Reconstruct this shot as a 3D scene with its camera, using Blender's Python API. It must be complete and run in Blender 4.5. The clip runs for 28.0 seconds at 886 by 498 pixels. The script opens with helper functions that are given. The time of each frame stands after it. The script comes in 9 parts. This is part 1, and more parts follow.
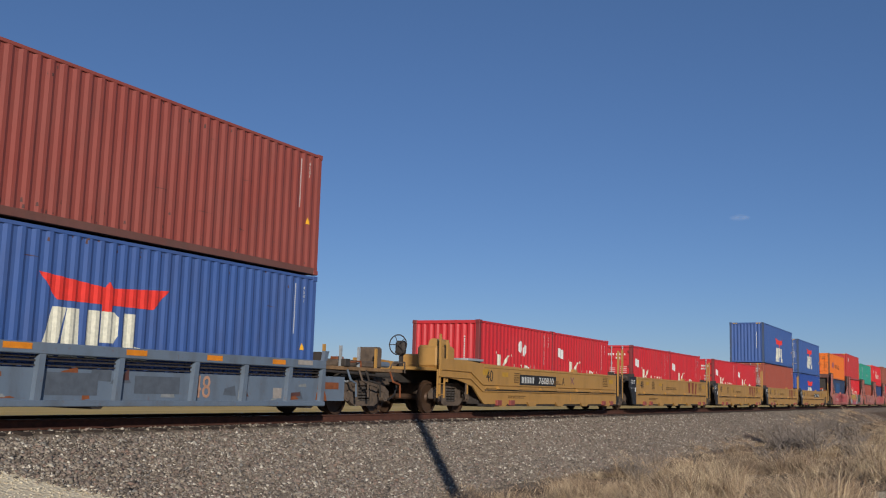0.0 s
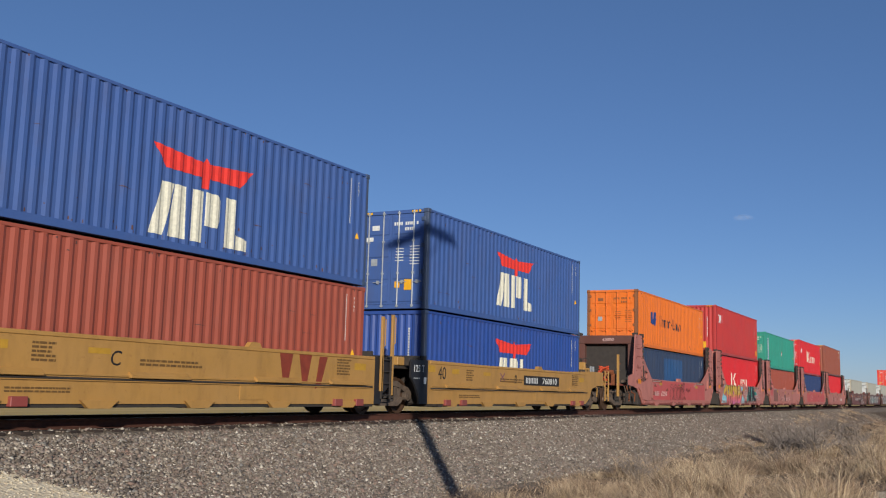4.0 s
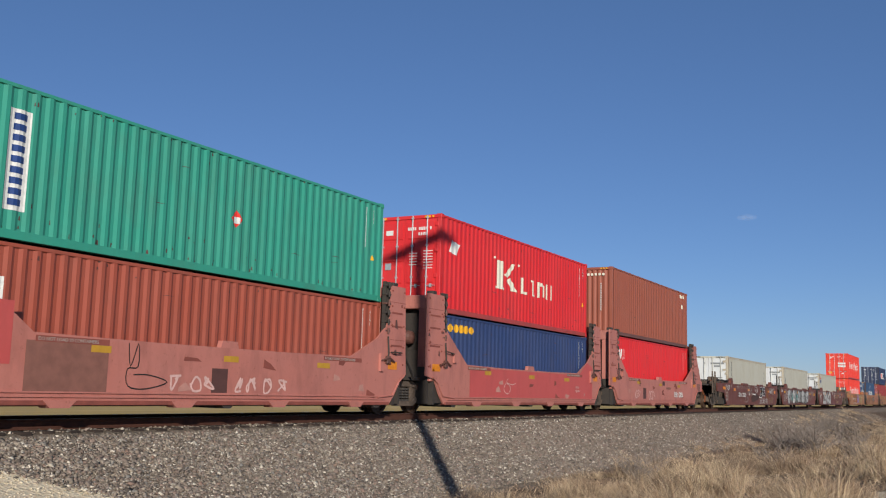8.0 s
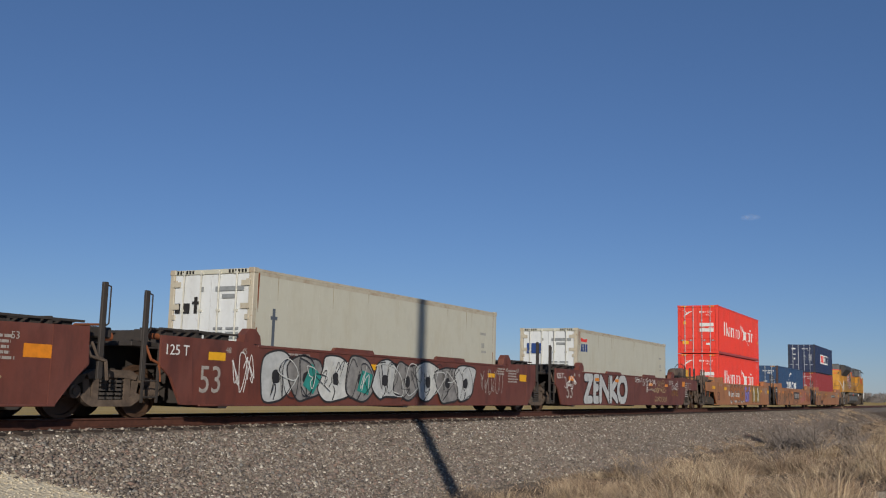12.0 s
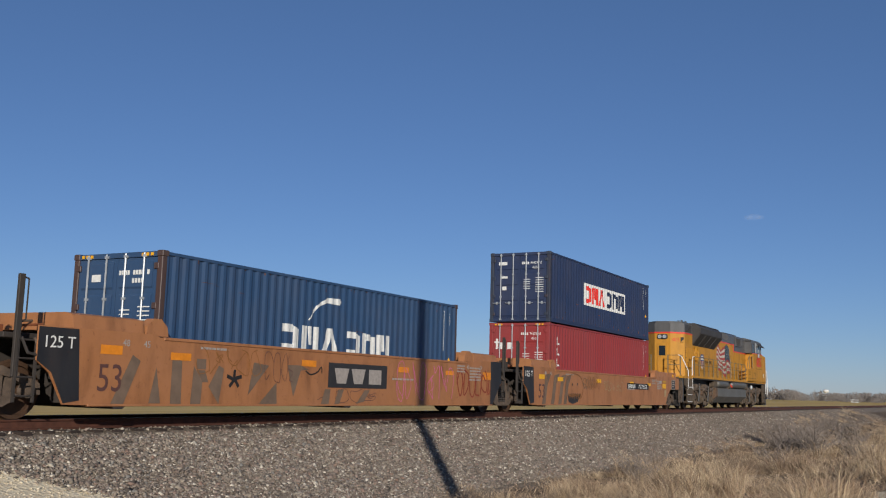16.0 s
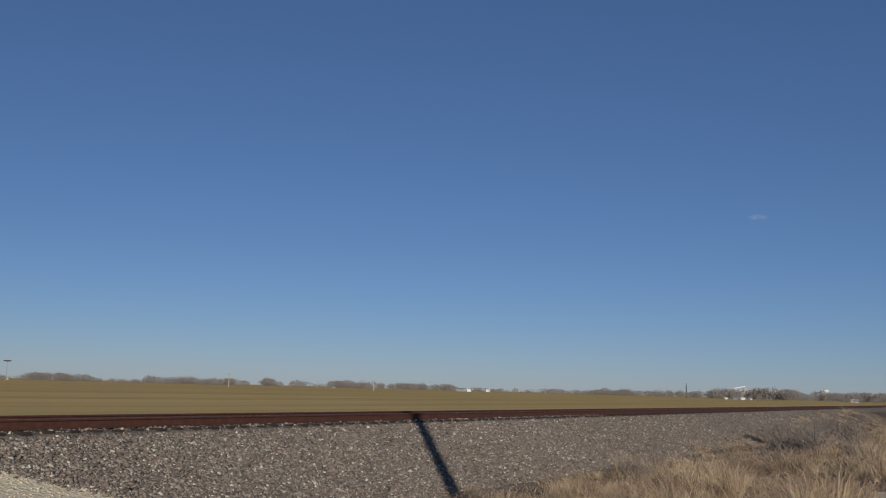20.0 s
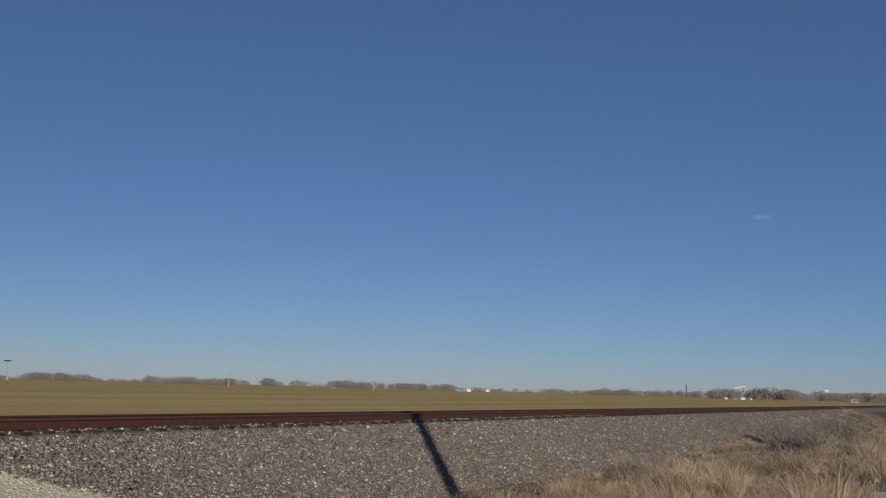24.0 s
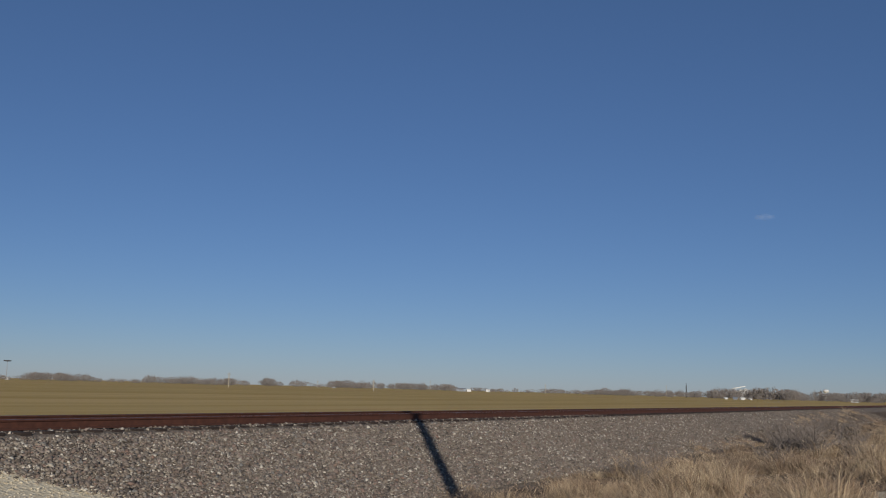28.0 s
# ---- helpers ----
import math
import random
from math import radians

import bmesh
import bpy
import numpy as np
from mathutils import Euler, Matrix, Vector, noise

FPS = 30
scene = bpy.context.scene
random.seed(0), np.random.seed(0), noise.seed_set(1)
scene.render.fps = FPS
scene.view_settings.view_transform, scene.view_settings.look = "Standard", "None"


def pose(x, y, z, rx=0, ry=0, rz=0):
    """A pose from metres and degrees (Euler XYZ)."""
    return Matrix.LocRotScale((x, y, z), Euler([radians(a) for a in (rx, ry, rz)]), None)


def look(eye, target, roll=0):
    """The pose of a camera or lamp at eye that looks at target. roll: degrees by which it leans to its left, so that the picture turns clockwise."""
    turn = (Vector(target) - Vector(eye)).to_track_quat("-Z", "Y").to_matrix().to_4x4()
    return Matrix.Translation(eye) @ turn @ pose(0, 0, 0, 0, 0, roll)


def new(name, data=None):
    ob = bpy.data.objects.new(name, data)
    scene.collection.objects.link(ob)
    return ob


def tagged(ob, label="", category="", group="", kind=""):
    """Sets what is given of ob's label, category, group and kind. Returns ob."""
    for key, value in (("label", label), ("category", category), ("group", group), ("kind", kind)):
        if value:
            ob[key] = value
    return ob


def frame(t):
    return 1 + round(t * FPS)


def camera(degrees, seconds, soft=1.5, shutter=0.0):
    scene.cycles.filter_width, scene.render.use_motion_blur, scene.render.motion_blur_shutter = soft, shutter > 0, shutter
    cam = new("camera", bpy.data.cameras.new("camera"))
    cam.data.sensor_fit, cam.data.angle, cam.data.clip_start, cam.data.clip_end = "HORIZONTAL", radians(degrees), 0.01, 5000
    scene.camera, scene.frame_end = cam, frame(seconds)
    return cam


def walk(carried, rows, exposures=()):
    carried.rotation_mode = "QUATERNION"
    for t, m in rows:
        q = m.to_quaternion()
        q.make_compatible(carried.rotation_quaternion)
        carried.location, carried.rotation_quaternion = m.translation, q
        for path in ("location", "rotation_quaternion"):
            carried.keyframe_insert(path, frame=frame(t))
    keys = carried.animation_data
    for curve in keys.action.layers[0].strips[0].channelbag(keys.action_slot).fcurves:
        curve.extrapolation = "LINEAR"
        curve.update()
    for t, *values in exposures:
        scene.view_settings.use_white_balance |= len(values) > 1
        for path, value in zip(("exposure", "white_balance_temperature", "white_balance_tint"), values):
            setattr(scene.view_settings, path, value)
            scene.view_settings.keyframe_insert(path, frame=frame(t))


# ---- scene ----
# The camera stands still on a roadside bank beside a straight railway. x runs along the track, y across it, z = 0 is the rail top.
YAW, PITCH = radians(28.70), radians(8.12)
EYE = Vector((0.0, 0.0, 0.685))
AHEAD = Vector((math.cos(YAW) * math.cos(PITCH), math.sin(YAW) * math.cos(PITCH), math.sin(PITCH)))
cam = camera(48.45, 28.0, soft=1.15)
STAND = look(EYE, EYE + AHEAD, 1.56)
walk(cam, [(0.0, STAND), (28.0, STAND)], [(0, -.12), (1, -.24), (2, -.2), (4.5, .06), (5, .05), (7, .08), (9, .1), (10.5, -.15), (14, -.19), (15, -.18), (16, -.06), (17, .06), (18, -.07), (19, -.22), (20, -.4), (28, -.42)])

TRACK_Y = 14.90          # middle of the track
SUN_AZ, SUN_EL = radians(36.5), radians(16.5)   # the way the light travels over the ground, and the sun's height

# ---- light ----
world = bpy.data.worlds.new("sky")
scene.world = world
world.use_nodes = True
wn = world.node_tree.nodes
sky = wn.new("ShaderNodeTexSky")
sky.sky_type = "NISHITA"
sky.sun_disc = False
sky.sun_elevation = SUN_EL
sky.sun_rotation = radians(233.5)
sky.altitude = 200
sky.air_density, sky.dust_density, sky.ozone_density = 0.82, 0.12, 5.0
wn["Background"].inputs["Strength"].default_value = 0.075
tone = wn.new("ShaderNodeMix")
tone.data_type, tone.blend_type = "RGBA", "MULTIPLY"
tone.inputs[0].default_value, tone.inputs[7].default_value = 1.0, (1.065, 0.97, 1.05, 1.0)   # clear winter air, seen by a daylight camera
world.node_tree.links.new(sky.outputs["Color"], tone.inputs[6])
veil = wn.new("ShaderNodeMix")
veil.data_type = "RGBA"
veil.inputs[0].default_value, veil.inputs[7].default_value = 0.18, (1.60, 3.60, 7.0, 1.0)   # even haze over the whole sky
world.node_tree.links.new(tone.outputs[2], veil.inputs[6])
world.node_tree.links.new(veil.outputs[2], wn["Background"].inputs["Color"])
sun = new("sun", bpy.data.lights.new("sun", "SUN"))
sun.data.energy, sun.data.angle, sun.data.color = 4.3, radians(0.53), (1.0, 0.95, 0.88)
sun.matrix_world = look((0, 0, 60), (math.cos(SUN_AZ) * math.cos(SUN_EL), math.sin(SUN_AZ) * math.cos(SUN_EL), 60 - math.sin(SUN_EL)))


# ---- materials ----
def lin(h):
    """Linear colour from a hex code."""
    c = [int(h[i:i + 2], 16) / 255 for i in (0, 2, 4)]
    return tuple(v / 12.92 if v < 0.04045 else ((v + 0.055) / 1.055) ** 2.4 for v in c) + (1.0,)


class Tree:
    """Small helper to wire a node material."""
    def __init__(self, name):
        self.m = bpy.data.materials.new(name)
        self.m.use_nodes = True
        self.t = self.m.node_tree
        self.b = self.t.nodes["Principled BSDF"]

    def n(self, kind, **kw):
        node = self.t.nodes.new(kind)
        for key, v in kw.items():
            node.inputs[key.replace("_", " ")].default_value = v
        return node

    def l(self, a, b):
        self.t.links.new(a, b)

    def coords(self, scale=(1, 1, 1), spread=True):
        tc = self.n("ShaderNodeTexCoord")
        mp = self.n("ShaderNodeMapping")
        mp.inputs["Scale"].default_value = scale
        self.l(tc.outputs["Object"], mp.inputs["Vector"])
        if spread:
            oi = self.n("ShaderNodeObjectInfo")
            mu = self.n("ShaderNodeMath")
            mu.operation = "MULTIPLY"
            mu.inputs[1].default_value = 37.0
            self.l(oi.outputs["Random"], mu.inputs[0])
            self.l(mu.outputs[0], mp.inputs["Location"])
        return mp.outputs["Vector"]

    def noise(self, vec, scale, detail=4.0, rough=0.6):
        nz = self.n("ShaderNodeTexNoise", Scale=scale, Detail=detail, Roughness=rough)
        self.l(vec, nz.inputs["Vector"])
        return nz.outputs["Fac"]

    def ramp(self, fac, stops):
        r = self.n("ShaderNodeValToRGB")
        e = r.color_ramp.elements
        while len(e) < len(stops):
            e.new(0.5)
        for el, (p, c) in zip(e, stops):
            el.position, el.color = p, c
        self.l(fac, r.inputs["Fac"])
        return r.outputs["Color"]

    def mix(self, fac, a, b, mode="MIX"):
        x = self.t.nodes.new("ShaderNodeMix")
        x.data_type, x.blend_type = "RGBA", mode
        for sock, v in ((x.inputs[0], fac), (x.inputs[6], a), (x.inputs[7], b)):
            if isinstance(v, (int, float, tuple)):
                sock.default_value = v
            else:
                self.l(v, sock)
        return x.outputs[2]

    def bump(self, fac, strength, dist=0.01):
        bp = self.n("ShaderNodeBump", Strength=strength, Distance=dist)
        self.l(fac, bp.inputs["Height"])
        self.l(bp.outputs["Normal"], self.b.inputs["Normal"])

    def done(self, colour, rough=0.6, metal=0.0, spec=0.5):
        if isinstance(colour, tuple):
            self.b.inputs["Base Color"].default_value = colour
        else:
            self.l(colour, self.b.inputs["Base Color"])
        if isinstance(rough, (int, float)):
            self.b.inputs["Roughness"].default_value = rough
        else:
            self.l(rough, self.b.inputs["Roughness"])
        self.b.inputs["Metallic"].default_value = metal
        self.b.inputs["Specular IOR Level"].default_value = spec
        return self.m


def grey(v):
    return (v, v, v, 1)


def paint(name, hexcol, rough=0.55, wear=0.35, rust=0.15, streak=0.35, grime="4a4038", rusty="5a2c18"):
    """Weathered coat of paint: broad fading, down-running streaks, grime and specks of rust."""
    k = Tree(name)
    v = k.coords()
    base = lin(hexcol)
    faded = tuple(min(1.0, c * 0.86 + 0.035) for c in base[:3]) + (1,)
    broad = k.noise(v, 0.7, 5)
    c = k.mix(k.ramp(broad, [(0.35, grey(0)), (0.7, grey(wear))]), base, faded)
    vs = k.coords((1.2, 1.2, 0.40))
    st = k.noise(vs, 2.0, 6, 0.62)
    c = k.mix(k.ramp(st, [(0.48, grey(0)), (0.75, grey(streak))]), c, lin(grime))
    blot = k.noise(v, 3.1, 6, 0.68)
    c = k.mix(k.ramp(blot, [(0.50, grey(0)), (0.72, grey(min(0.8, streak * 0.9)))]), c, tuple(x * 0.78 for x in base[:3]) + (1,))
    fine = k.noise(v, 9.0, 6, 0.7)
    c = k.mix(k.ramp(fine, [(0.60, grey(0)), (0.70, grey(rust))]), c, lin(rusty))
    speck = k.noise(v, 31.0, 4, 0.7)
    c = k.mix(k.ramp(speck, [(0.66, grey(0)), (0.74, grey(min(0.7, rust * 1.6)))]), c, lin(grime))
    k.bump(fine, 0.12, 0.01)
    return k.done(c, k.ramp(broad, [(0.3, grey(rough - 0.08)), (0.8, grey(rough + 0.15))]))


def plain(name, hexcol, rough=0.6, metal=0.0, vary=0.25, scale=6.0):
    k = Tree(name)
    v = k.coords()
    base = lin(hexcol)
    dark = tuple(c * (1 - vary) for c in base[:3]) + (1,)
    nz = k.noise(v, scale, 5)
    c = k.mix(k.ramp(nz, [(0.35, grey(0)), (0.65, grey(1))]), base, dark)
    k.bump(nz, 0.08, 0.01)
    return k.done(c, rough, metal)


M = {}
for key, col in dict(blue="3b5890", blue_low="27478c", brown="8d4236", brown_dark="924e39", rust_red="9a4a36", red="c0262c", red_bright="cd2427",
                     red_dull="b5332e", orange="de6f1e", navy="2c3a52", navy_low="2a3b63", green="2f8f78", red_vivid="df3d2b", blue_dark="294463",
                     navy_top="202e4c", crimson="8a302e").items():
    M[key] = paint("paint_" + key, col, wear=0.3, rust=0.10, streak=0.22)
M["white"] = paint("paint_reefer", "bcb8a5", wear=0.25, rust=0.10, streak=0.30, grime="a08f6a", rusty="8a6a40")
M["tan"] = paint("paint_tan", "ad8141", wear=0.35, rust=0.25, streak=0.34, grime="5b4326")
M["pink"] = paint("paint_faded_red", "b46f61", wear=0.6, rust=0.5, streak=0.40, grime="5c342e")
M["maroon"] = paint("paint_maroon", "6a382a", wear=0.4, rust=0.45, streak=0.6, grime="2c1b17")
M["ochre"] = paint("paint_ochre", "a16a40", wear=0.4, rust=0.5, streak=0.6, grime="5f3a1e")
M["greyblue"] = paint("paint_grey_blue", "63707e", wear=0.5, rust=0.5, streak=0.5, grime="4b4540", rusty="6a4630")
M["loco_yellow"] = paint("paint_loco_yellow", "b9801c", rough=0.62, wear=0.25, rust=0.32, streak=0.55, grime="6a4a22", rusty="5a3a1c")
M["loco_grey"] = paint("paint_loco_grey", "565452", rough=0.45, wear=0.3, rust=0.05, streak=0.4, grime="2e2c2a")
M["dark"] = plain("dark_steel_and_shade", "3a332d", 0.75)
M["black"] = paint("black_panel", "1d1c1e", wear=0.25, rust=0.1, streak=0.3)
M["truck"] = plain("truck_dust", "655547", 0.85, vary=0.45)
M["wheel"] = plain("wheel_steel", "57402f", 0.6, 0.3)
M["tread"] = plain("worn_tread", "9a9a98", 0.3, 0.9, 0.1)
M["galv"] = plain("galvanised", "b9bcbc", 0.45, 0.4, 0.2)
M["white_mark"] = plain("white_marking", "dcdad2", 0.6, vary=0.18, scale=14)
M["cream_mark"] = plain("cream_marking", "e2dcc4", 0.6, vary=0.2, scale=14)
M["red_mark"] = plain("red_marking", "e2382c", 0.55, vary=0.15)
M["yellow_mark"] = plain("yellow_marking", "e6a81e", 0.6, vary=0.15)
M["orange_mark"] = plain("orange_reflector", "e0861c", 0.5, vary=0.2)
M["black_mark"] = plain("black_marking", "26221f", 0.6)
M["navy_mark"] = plain("navy_marking", "24417a", 0.55)
M["glass"] = plain("cab_glass", "141a20", 0.08, vary=0.1)
# more coats of paint
M["pad_red"] = paint("dull_red_pad", "8a4038", streak=.3)
M["faded_yellow"] = plain("faded_yellow", "bd8f2c", .6, vary=.2)
M["tan_dark"] = plain("small_print_brown", "6e5028", .7)
M["pink_dark"] = plain("primer_and_shaded_red", "8c4a3e", .75, vary=.3, scale=3)
M["pink_pale"] = plain("pale_chalked_paint", "c08a7c", .75, vary=.25, scale=3)
M["deck_wood"] = plain("plank_deck", "8a6a48", .85, vary=.4, scale=4)
M["bulkhead_brown"] = paint("brown_bulkhead", "5e3a30", streak=.4)
M["grey_mark"] = plain("dulled_white_stencil", "a49a90", .7, vary=.25, scale=10)
M["rust_mark"] = plain("faded_orange_stencil", "b98c72", .7)
M["grey_patch"] = plain("dark_grey_patch", "565d66", .7)
M["loco_red"] = plain("red_stripe", "d8402c", .45, vary=.15)
M["loco_dark"] = paint("sooty_grey", "3b3733", rough=.6, wear=.25, streak=.35, grime="201e1c")
M["loco_truck"] = plain("dusty_truck_casting", "5f503f", .9, vary=.45, scale=4)
M["truck_rust"] = plain("rust_dusted_casting", "6e5540", .85, vary=.45, scale=4)
M["rail_grey"] = plain("grimy_handrail", "7c6b4e", .6, vary=.35)
M["tank_grey"] = paint("tank_grey", "5c5953", rough=.5, wear=.3, rust=.12, streak=.45, grime="4a443a")
M["rail_white"] = plain("white_handrail", "dedcd6", .45, vary=.1)
M["mesh_black"] = plain("radiator_screen", "34302a", .7, vary=.6, scale=34)
M["flag_red"] = plain("flag_red", "b2463e", .6, vary=.35, scale=7)
M["flag_white"] = plain("flag_white", "cdc4b2", .6, vary=.3, scale=7)
M["flag_blue"] = plain("flag_blue", "2b4048", .5, vary=.45)
M["number_red"] = plain("number_red", "cc3a22", .5, vary=.15)
M["grille_yellow"] = paint("grille_yellow", "b07a18", streak=.5)
M["seam"] = plain("dark_seam", "80601f", .7)
M["purple"] = plain("faded_purple", "86585f", .6)
M["lettering_red"] = plain("faded_dark_red", "8a3a26", .65, vary=.25)
M["rust_grime"] = plain("orange_rust", "8a4c28", .8, vary=.4)
M["red_post"] = paint("worn_red_brown", "7a2c2c", rust=.3)
M["blue_post"] = paint("dirty_blue_post", "3c4c66", rust=.35, streak=.5)
M["patch_blue"] = paint("repainted_blue", "264a72", streak=.2, rust=.05)
M["orange_post"] = paint("rusty_orange_brown", "8a5228", rust=.5, streak=.5)
M["char_mark"] = plain("charcoal_lettering", "2e2a34", .55)
M["reefer_post"] = paint("rust_stained_white", "b4aa94", rust=.75, streak=.7, grime="8a6844", rusty="84542c")
M["faint_print"] = plain("faint_grey_print", "8c8e8c", .7, vary=.3)
M["seam_pale"] = plain("pale_rods_and_seam_highlights", "cac6b6", .6)
M["rust_post"] = paint("rusted_post", "48342e", rust=.35, streak=.5)
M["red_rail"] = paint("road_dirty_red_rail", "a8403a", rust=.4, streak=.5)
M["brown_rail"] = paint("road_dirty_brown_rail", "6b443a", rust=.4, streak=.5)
M["orange_red"] = plain("orange_red_rubber", "c8481e", .6, vary=.35, scale=9)
M["tan_stain"] = plain("tan_rust_stain", "a8997c", .75, vary=.3)
M["seam_grey"] = plain("faded_grey_print", "a3a197", .7, vary=.2)
M["navy_post"] = paint("dark_blue_rusting_post", "2a3240", rust=.6, streak=.55, grime="4a3326")
M["reefer_door"] = paint("white_reefer_door", "cfd0cc", wear=.25, rust=.25, streak=.30, grime="9a917e", rusty="7a5434")
M["spray_white"] = plain("white_spray", "cfcdc6", .6, vary=.25, scale=7)
M["spray_rust"] = plain("rusty_orange_spray", "a8683c", .7, vary=.3, scale=4)
M["haze_grey"] = plain("faded_grey_spray", "75604e", .75, vary=.3, scale=3)
M["navy_dark"] = plain("navy_lettering", "1f2a44", .55)


for key, col in dict(spray_cyan="8fc4cc", spray_yellow="d9b43a", spray_pink="e0788a", spray_rose="d66a9a", spray_teal="2f8a7e", spray_silver="b9b9b4", spray_pale="c9c8c0", spray_violet="8a7fc0",
                     spray_olive="9a7a30", spray_cream="d8cdb2", charcoal="2e2c2c", maroon_dark="43211c", dark_stain="4a3229", rust_bloom="7a4a22", tan_mark="a8906a", faint_mark="7a5a50", smoke_black="70461f",
                     ochre_dark="8a5a2a", rust_mid="b0683a", brown_patch="86594c", dark_patch="5a3a34", pink_chalk="d8b0a6").items():
    M[key] = plain(key, col, .65, vary=.22, scale=5)
M["spray_dull"] = plain("dulled_silver_spray", "8e8a84", .65, vary=.4, scale=4)
M["spray_grey"] = plain("grey_spray", "77736e", .65, vary=.4, scale=4)
M["pink_red"] = paint("repainted_red", "ba504b", wear=.25, rust=.12, streak=.25, grime="7a3a36")
def sunset():
    """Spray that blends from ochre yellow over coral to rose, down the height of a car's side."""
    k = Tree("spray_sunset")
    v = k.coords(spread=False)
    xyz = k.n("ShaderNodeSeparateXYZ")
    k.l(v, xyz.inputs[0])
    wave = k.n("ShaderNodeMath")
    wave.operation = "MULTIPLY_ADD"
    wave.inputs[1].default_value = 0.22
    k.l(k.noise(v, 3.0, 3), wave.inputs[0])
    k.l(xyz.outputs["Z"], wave.inputs[2])
    c = k.ramp(wave.outputs[0], [(0.42, lin("c2648e")), (0.74, lin("dc6c6e")), (0.98, lin("d98a58")), (1.0, lin("c9a03c"))])
    return k.done(k.mix(k.ramp(k.noise(v, 9.0, 5), [(0.45, grey(0)), (0.75, grey(0.3))]), c, lin("a87a58")), 0.65)


M["spray_sunset"] = sunset()
# ---- mesh helpers ----
def face(bm, pts):
    return bm.faces.new([bm.verts.new(p) for p in pts])


def box(bm, x0, x1, y0, y1, z0, z1, bev=0.0):
    v = [bm.verts.new((x, y, z)) for x in (x0, x1) for y in (y0, y1) for z in (z0, z1)]
    fs = [bm.faces.new([v[i] for i in q]) for q in ((0, 1, 3, 2), (4, 6, 7, 5), (0, 4, 5, 1), (2, 3, 7, 6), (0, 2, 6, 4), (1, 5, 7, 3))]
    if bev:
        es = list({e for f in fs for e in f.edges})
        bmesh.ops.bevel(bm, geom=es, offset=bev, segments=1, affect="EDGES")


def prism(bm, pts, a0, a1, axis="y"):
    """Extrudes an outline along an axis; pts are (x, z) for y, (y, z) for x, (x, y) for z."""
    def at(p, a):
        return {"y": (p[0], a, p[1]), "x": (a, p[0], p[1]), "z": (p[0], p[1], a)}[axis]
    lo = [bm.verts.new(at(p, a0)) for p in pts]
    hi = [bm.verts.new(at(p, a1)) for p in pts]
    n = len(pts)
    bm.faces.new(lo), bm.faces.new(hi)
    for i in range(n):
        bm.faces.new((lo[i], lo[(i + 1) % n], hi[(i + 1) % n], hi[i]))


def tube(bm, p, q, r, seg=8, r2=None):
    """A rod from p to q."""
    p, q = Vector(p), Vector(q)
    d = (q - p).normalized()
    a = d.orthogonal().normalized()
    b = d.cross(a)
    r2 = r if r2 is None else r2
    rings = []
    for c, rr in ((p, r), (q, r2)):
        rings.append([bm.verts.new(c + (a * math.cos(t) + b * math.sin(t)) * rr) for t in (2 * math.pi * i / seg for i in range(seg))])
    for i in range(seg):
        bm.faces.new((rings[0][i], rings[0][(i + 1) % seg], rings[1][(i + 1) % seg], rings[1][i]))
    bm.faces.new(rings[0]), bm.faces.new(rings[1])


def pipe(bm, pts, r, seg=6):
    for p, q in zip(pts, pts[1:]):
        tube(bm, p, q, r, seg)


def lathe(bm, prof, seg=20, axis="y"):
    """Turns a profile of (radius, along) about an axis."""
    rings = []
    for r, a in prof:
        ring = []
        for i in range(seg):
            t = 2 * math.pi * i / seg
            u, w = r * math.cos(t), r * math.sin(t)
            ring.append(bm.verts.new({"y": (u, a, w), "x": (a, u, w), "z": (u, w, a)}[axis]))
        rings.append(ring)
    for ra, rb in zip(rings, rings[1:]):
        for i in range(seg):
            bm.faces.new((ra[i], ra[(i + 1) % seg], rb[(i + 1) % seg], rb[i]))
    for ring in (rings[0], rings[-1]):
        bm.faces.new(ring)


CACHE = {}


def mesh_of(key, build):
    """A mesh made once by build(bm) and shared by all who ask for it by the same key."""
    if key not in CACHE:
        bm = bmesh.new()
        build(bm)
        bmesh.ops.recalc_face_normals(bm, faces=bm.faces)
        me = bpy.data.meshes.new(str(key[0]) if isinstance(key, tuple) else key)
        bm.to_mesh(me)
        bm.free()
        me.materials.append(None)
        CACHE[key] = me
    return CACHE[key]


def put(name, me, mat, parent=None, m=None, label=""):
    ob = new(name, me)
    ob.material_slots[0].link = "OBJECT"
    ob.material_slots[0].material = M[mat] if isinstance(mat, str) else mat
    if parent:
        ob.parent = parent
    if m is not None:
        ob.matrix_basis = m
    if label:
        ob["label"] = label
    return ob


SOLO = [0]


def part(name, build, mat, parent=None, label="", m=None, key=None):
    """Links what build(bm) makes as one mesh object under a thing or a part."""
    if key is None:
        SOLO[0] += 1
        key = (name, SOLO[0])
    ob = put(name, mesh_of(key, build), mat, parent, m, label)
    return tagged(ob, kind="stuff") if name.startswith("graffiti_") else ob


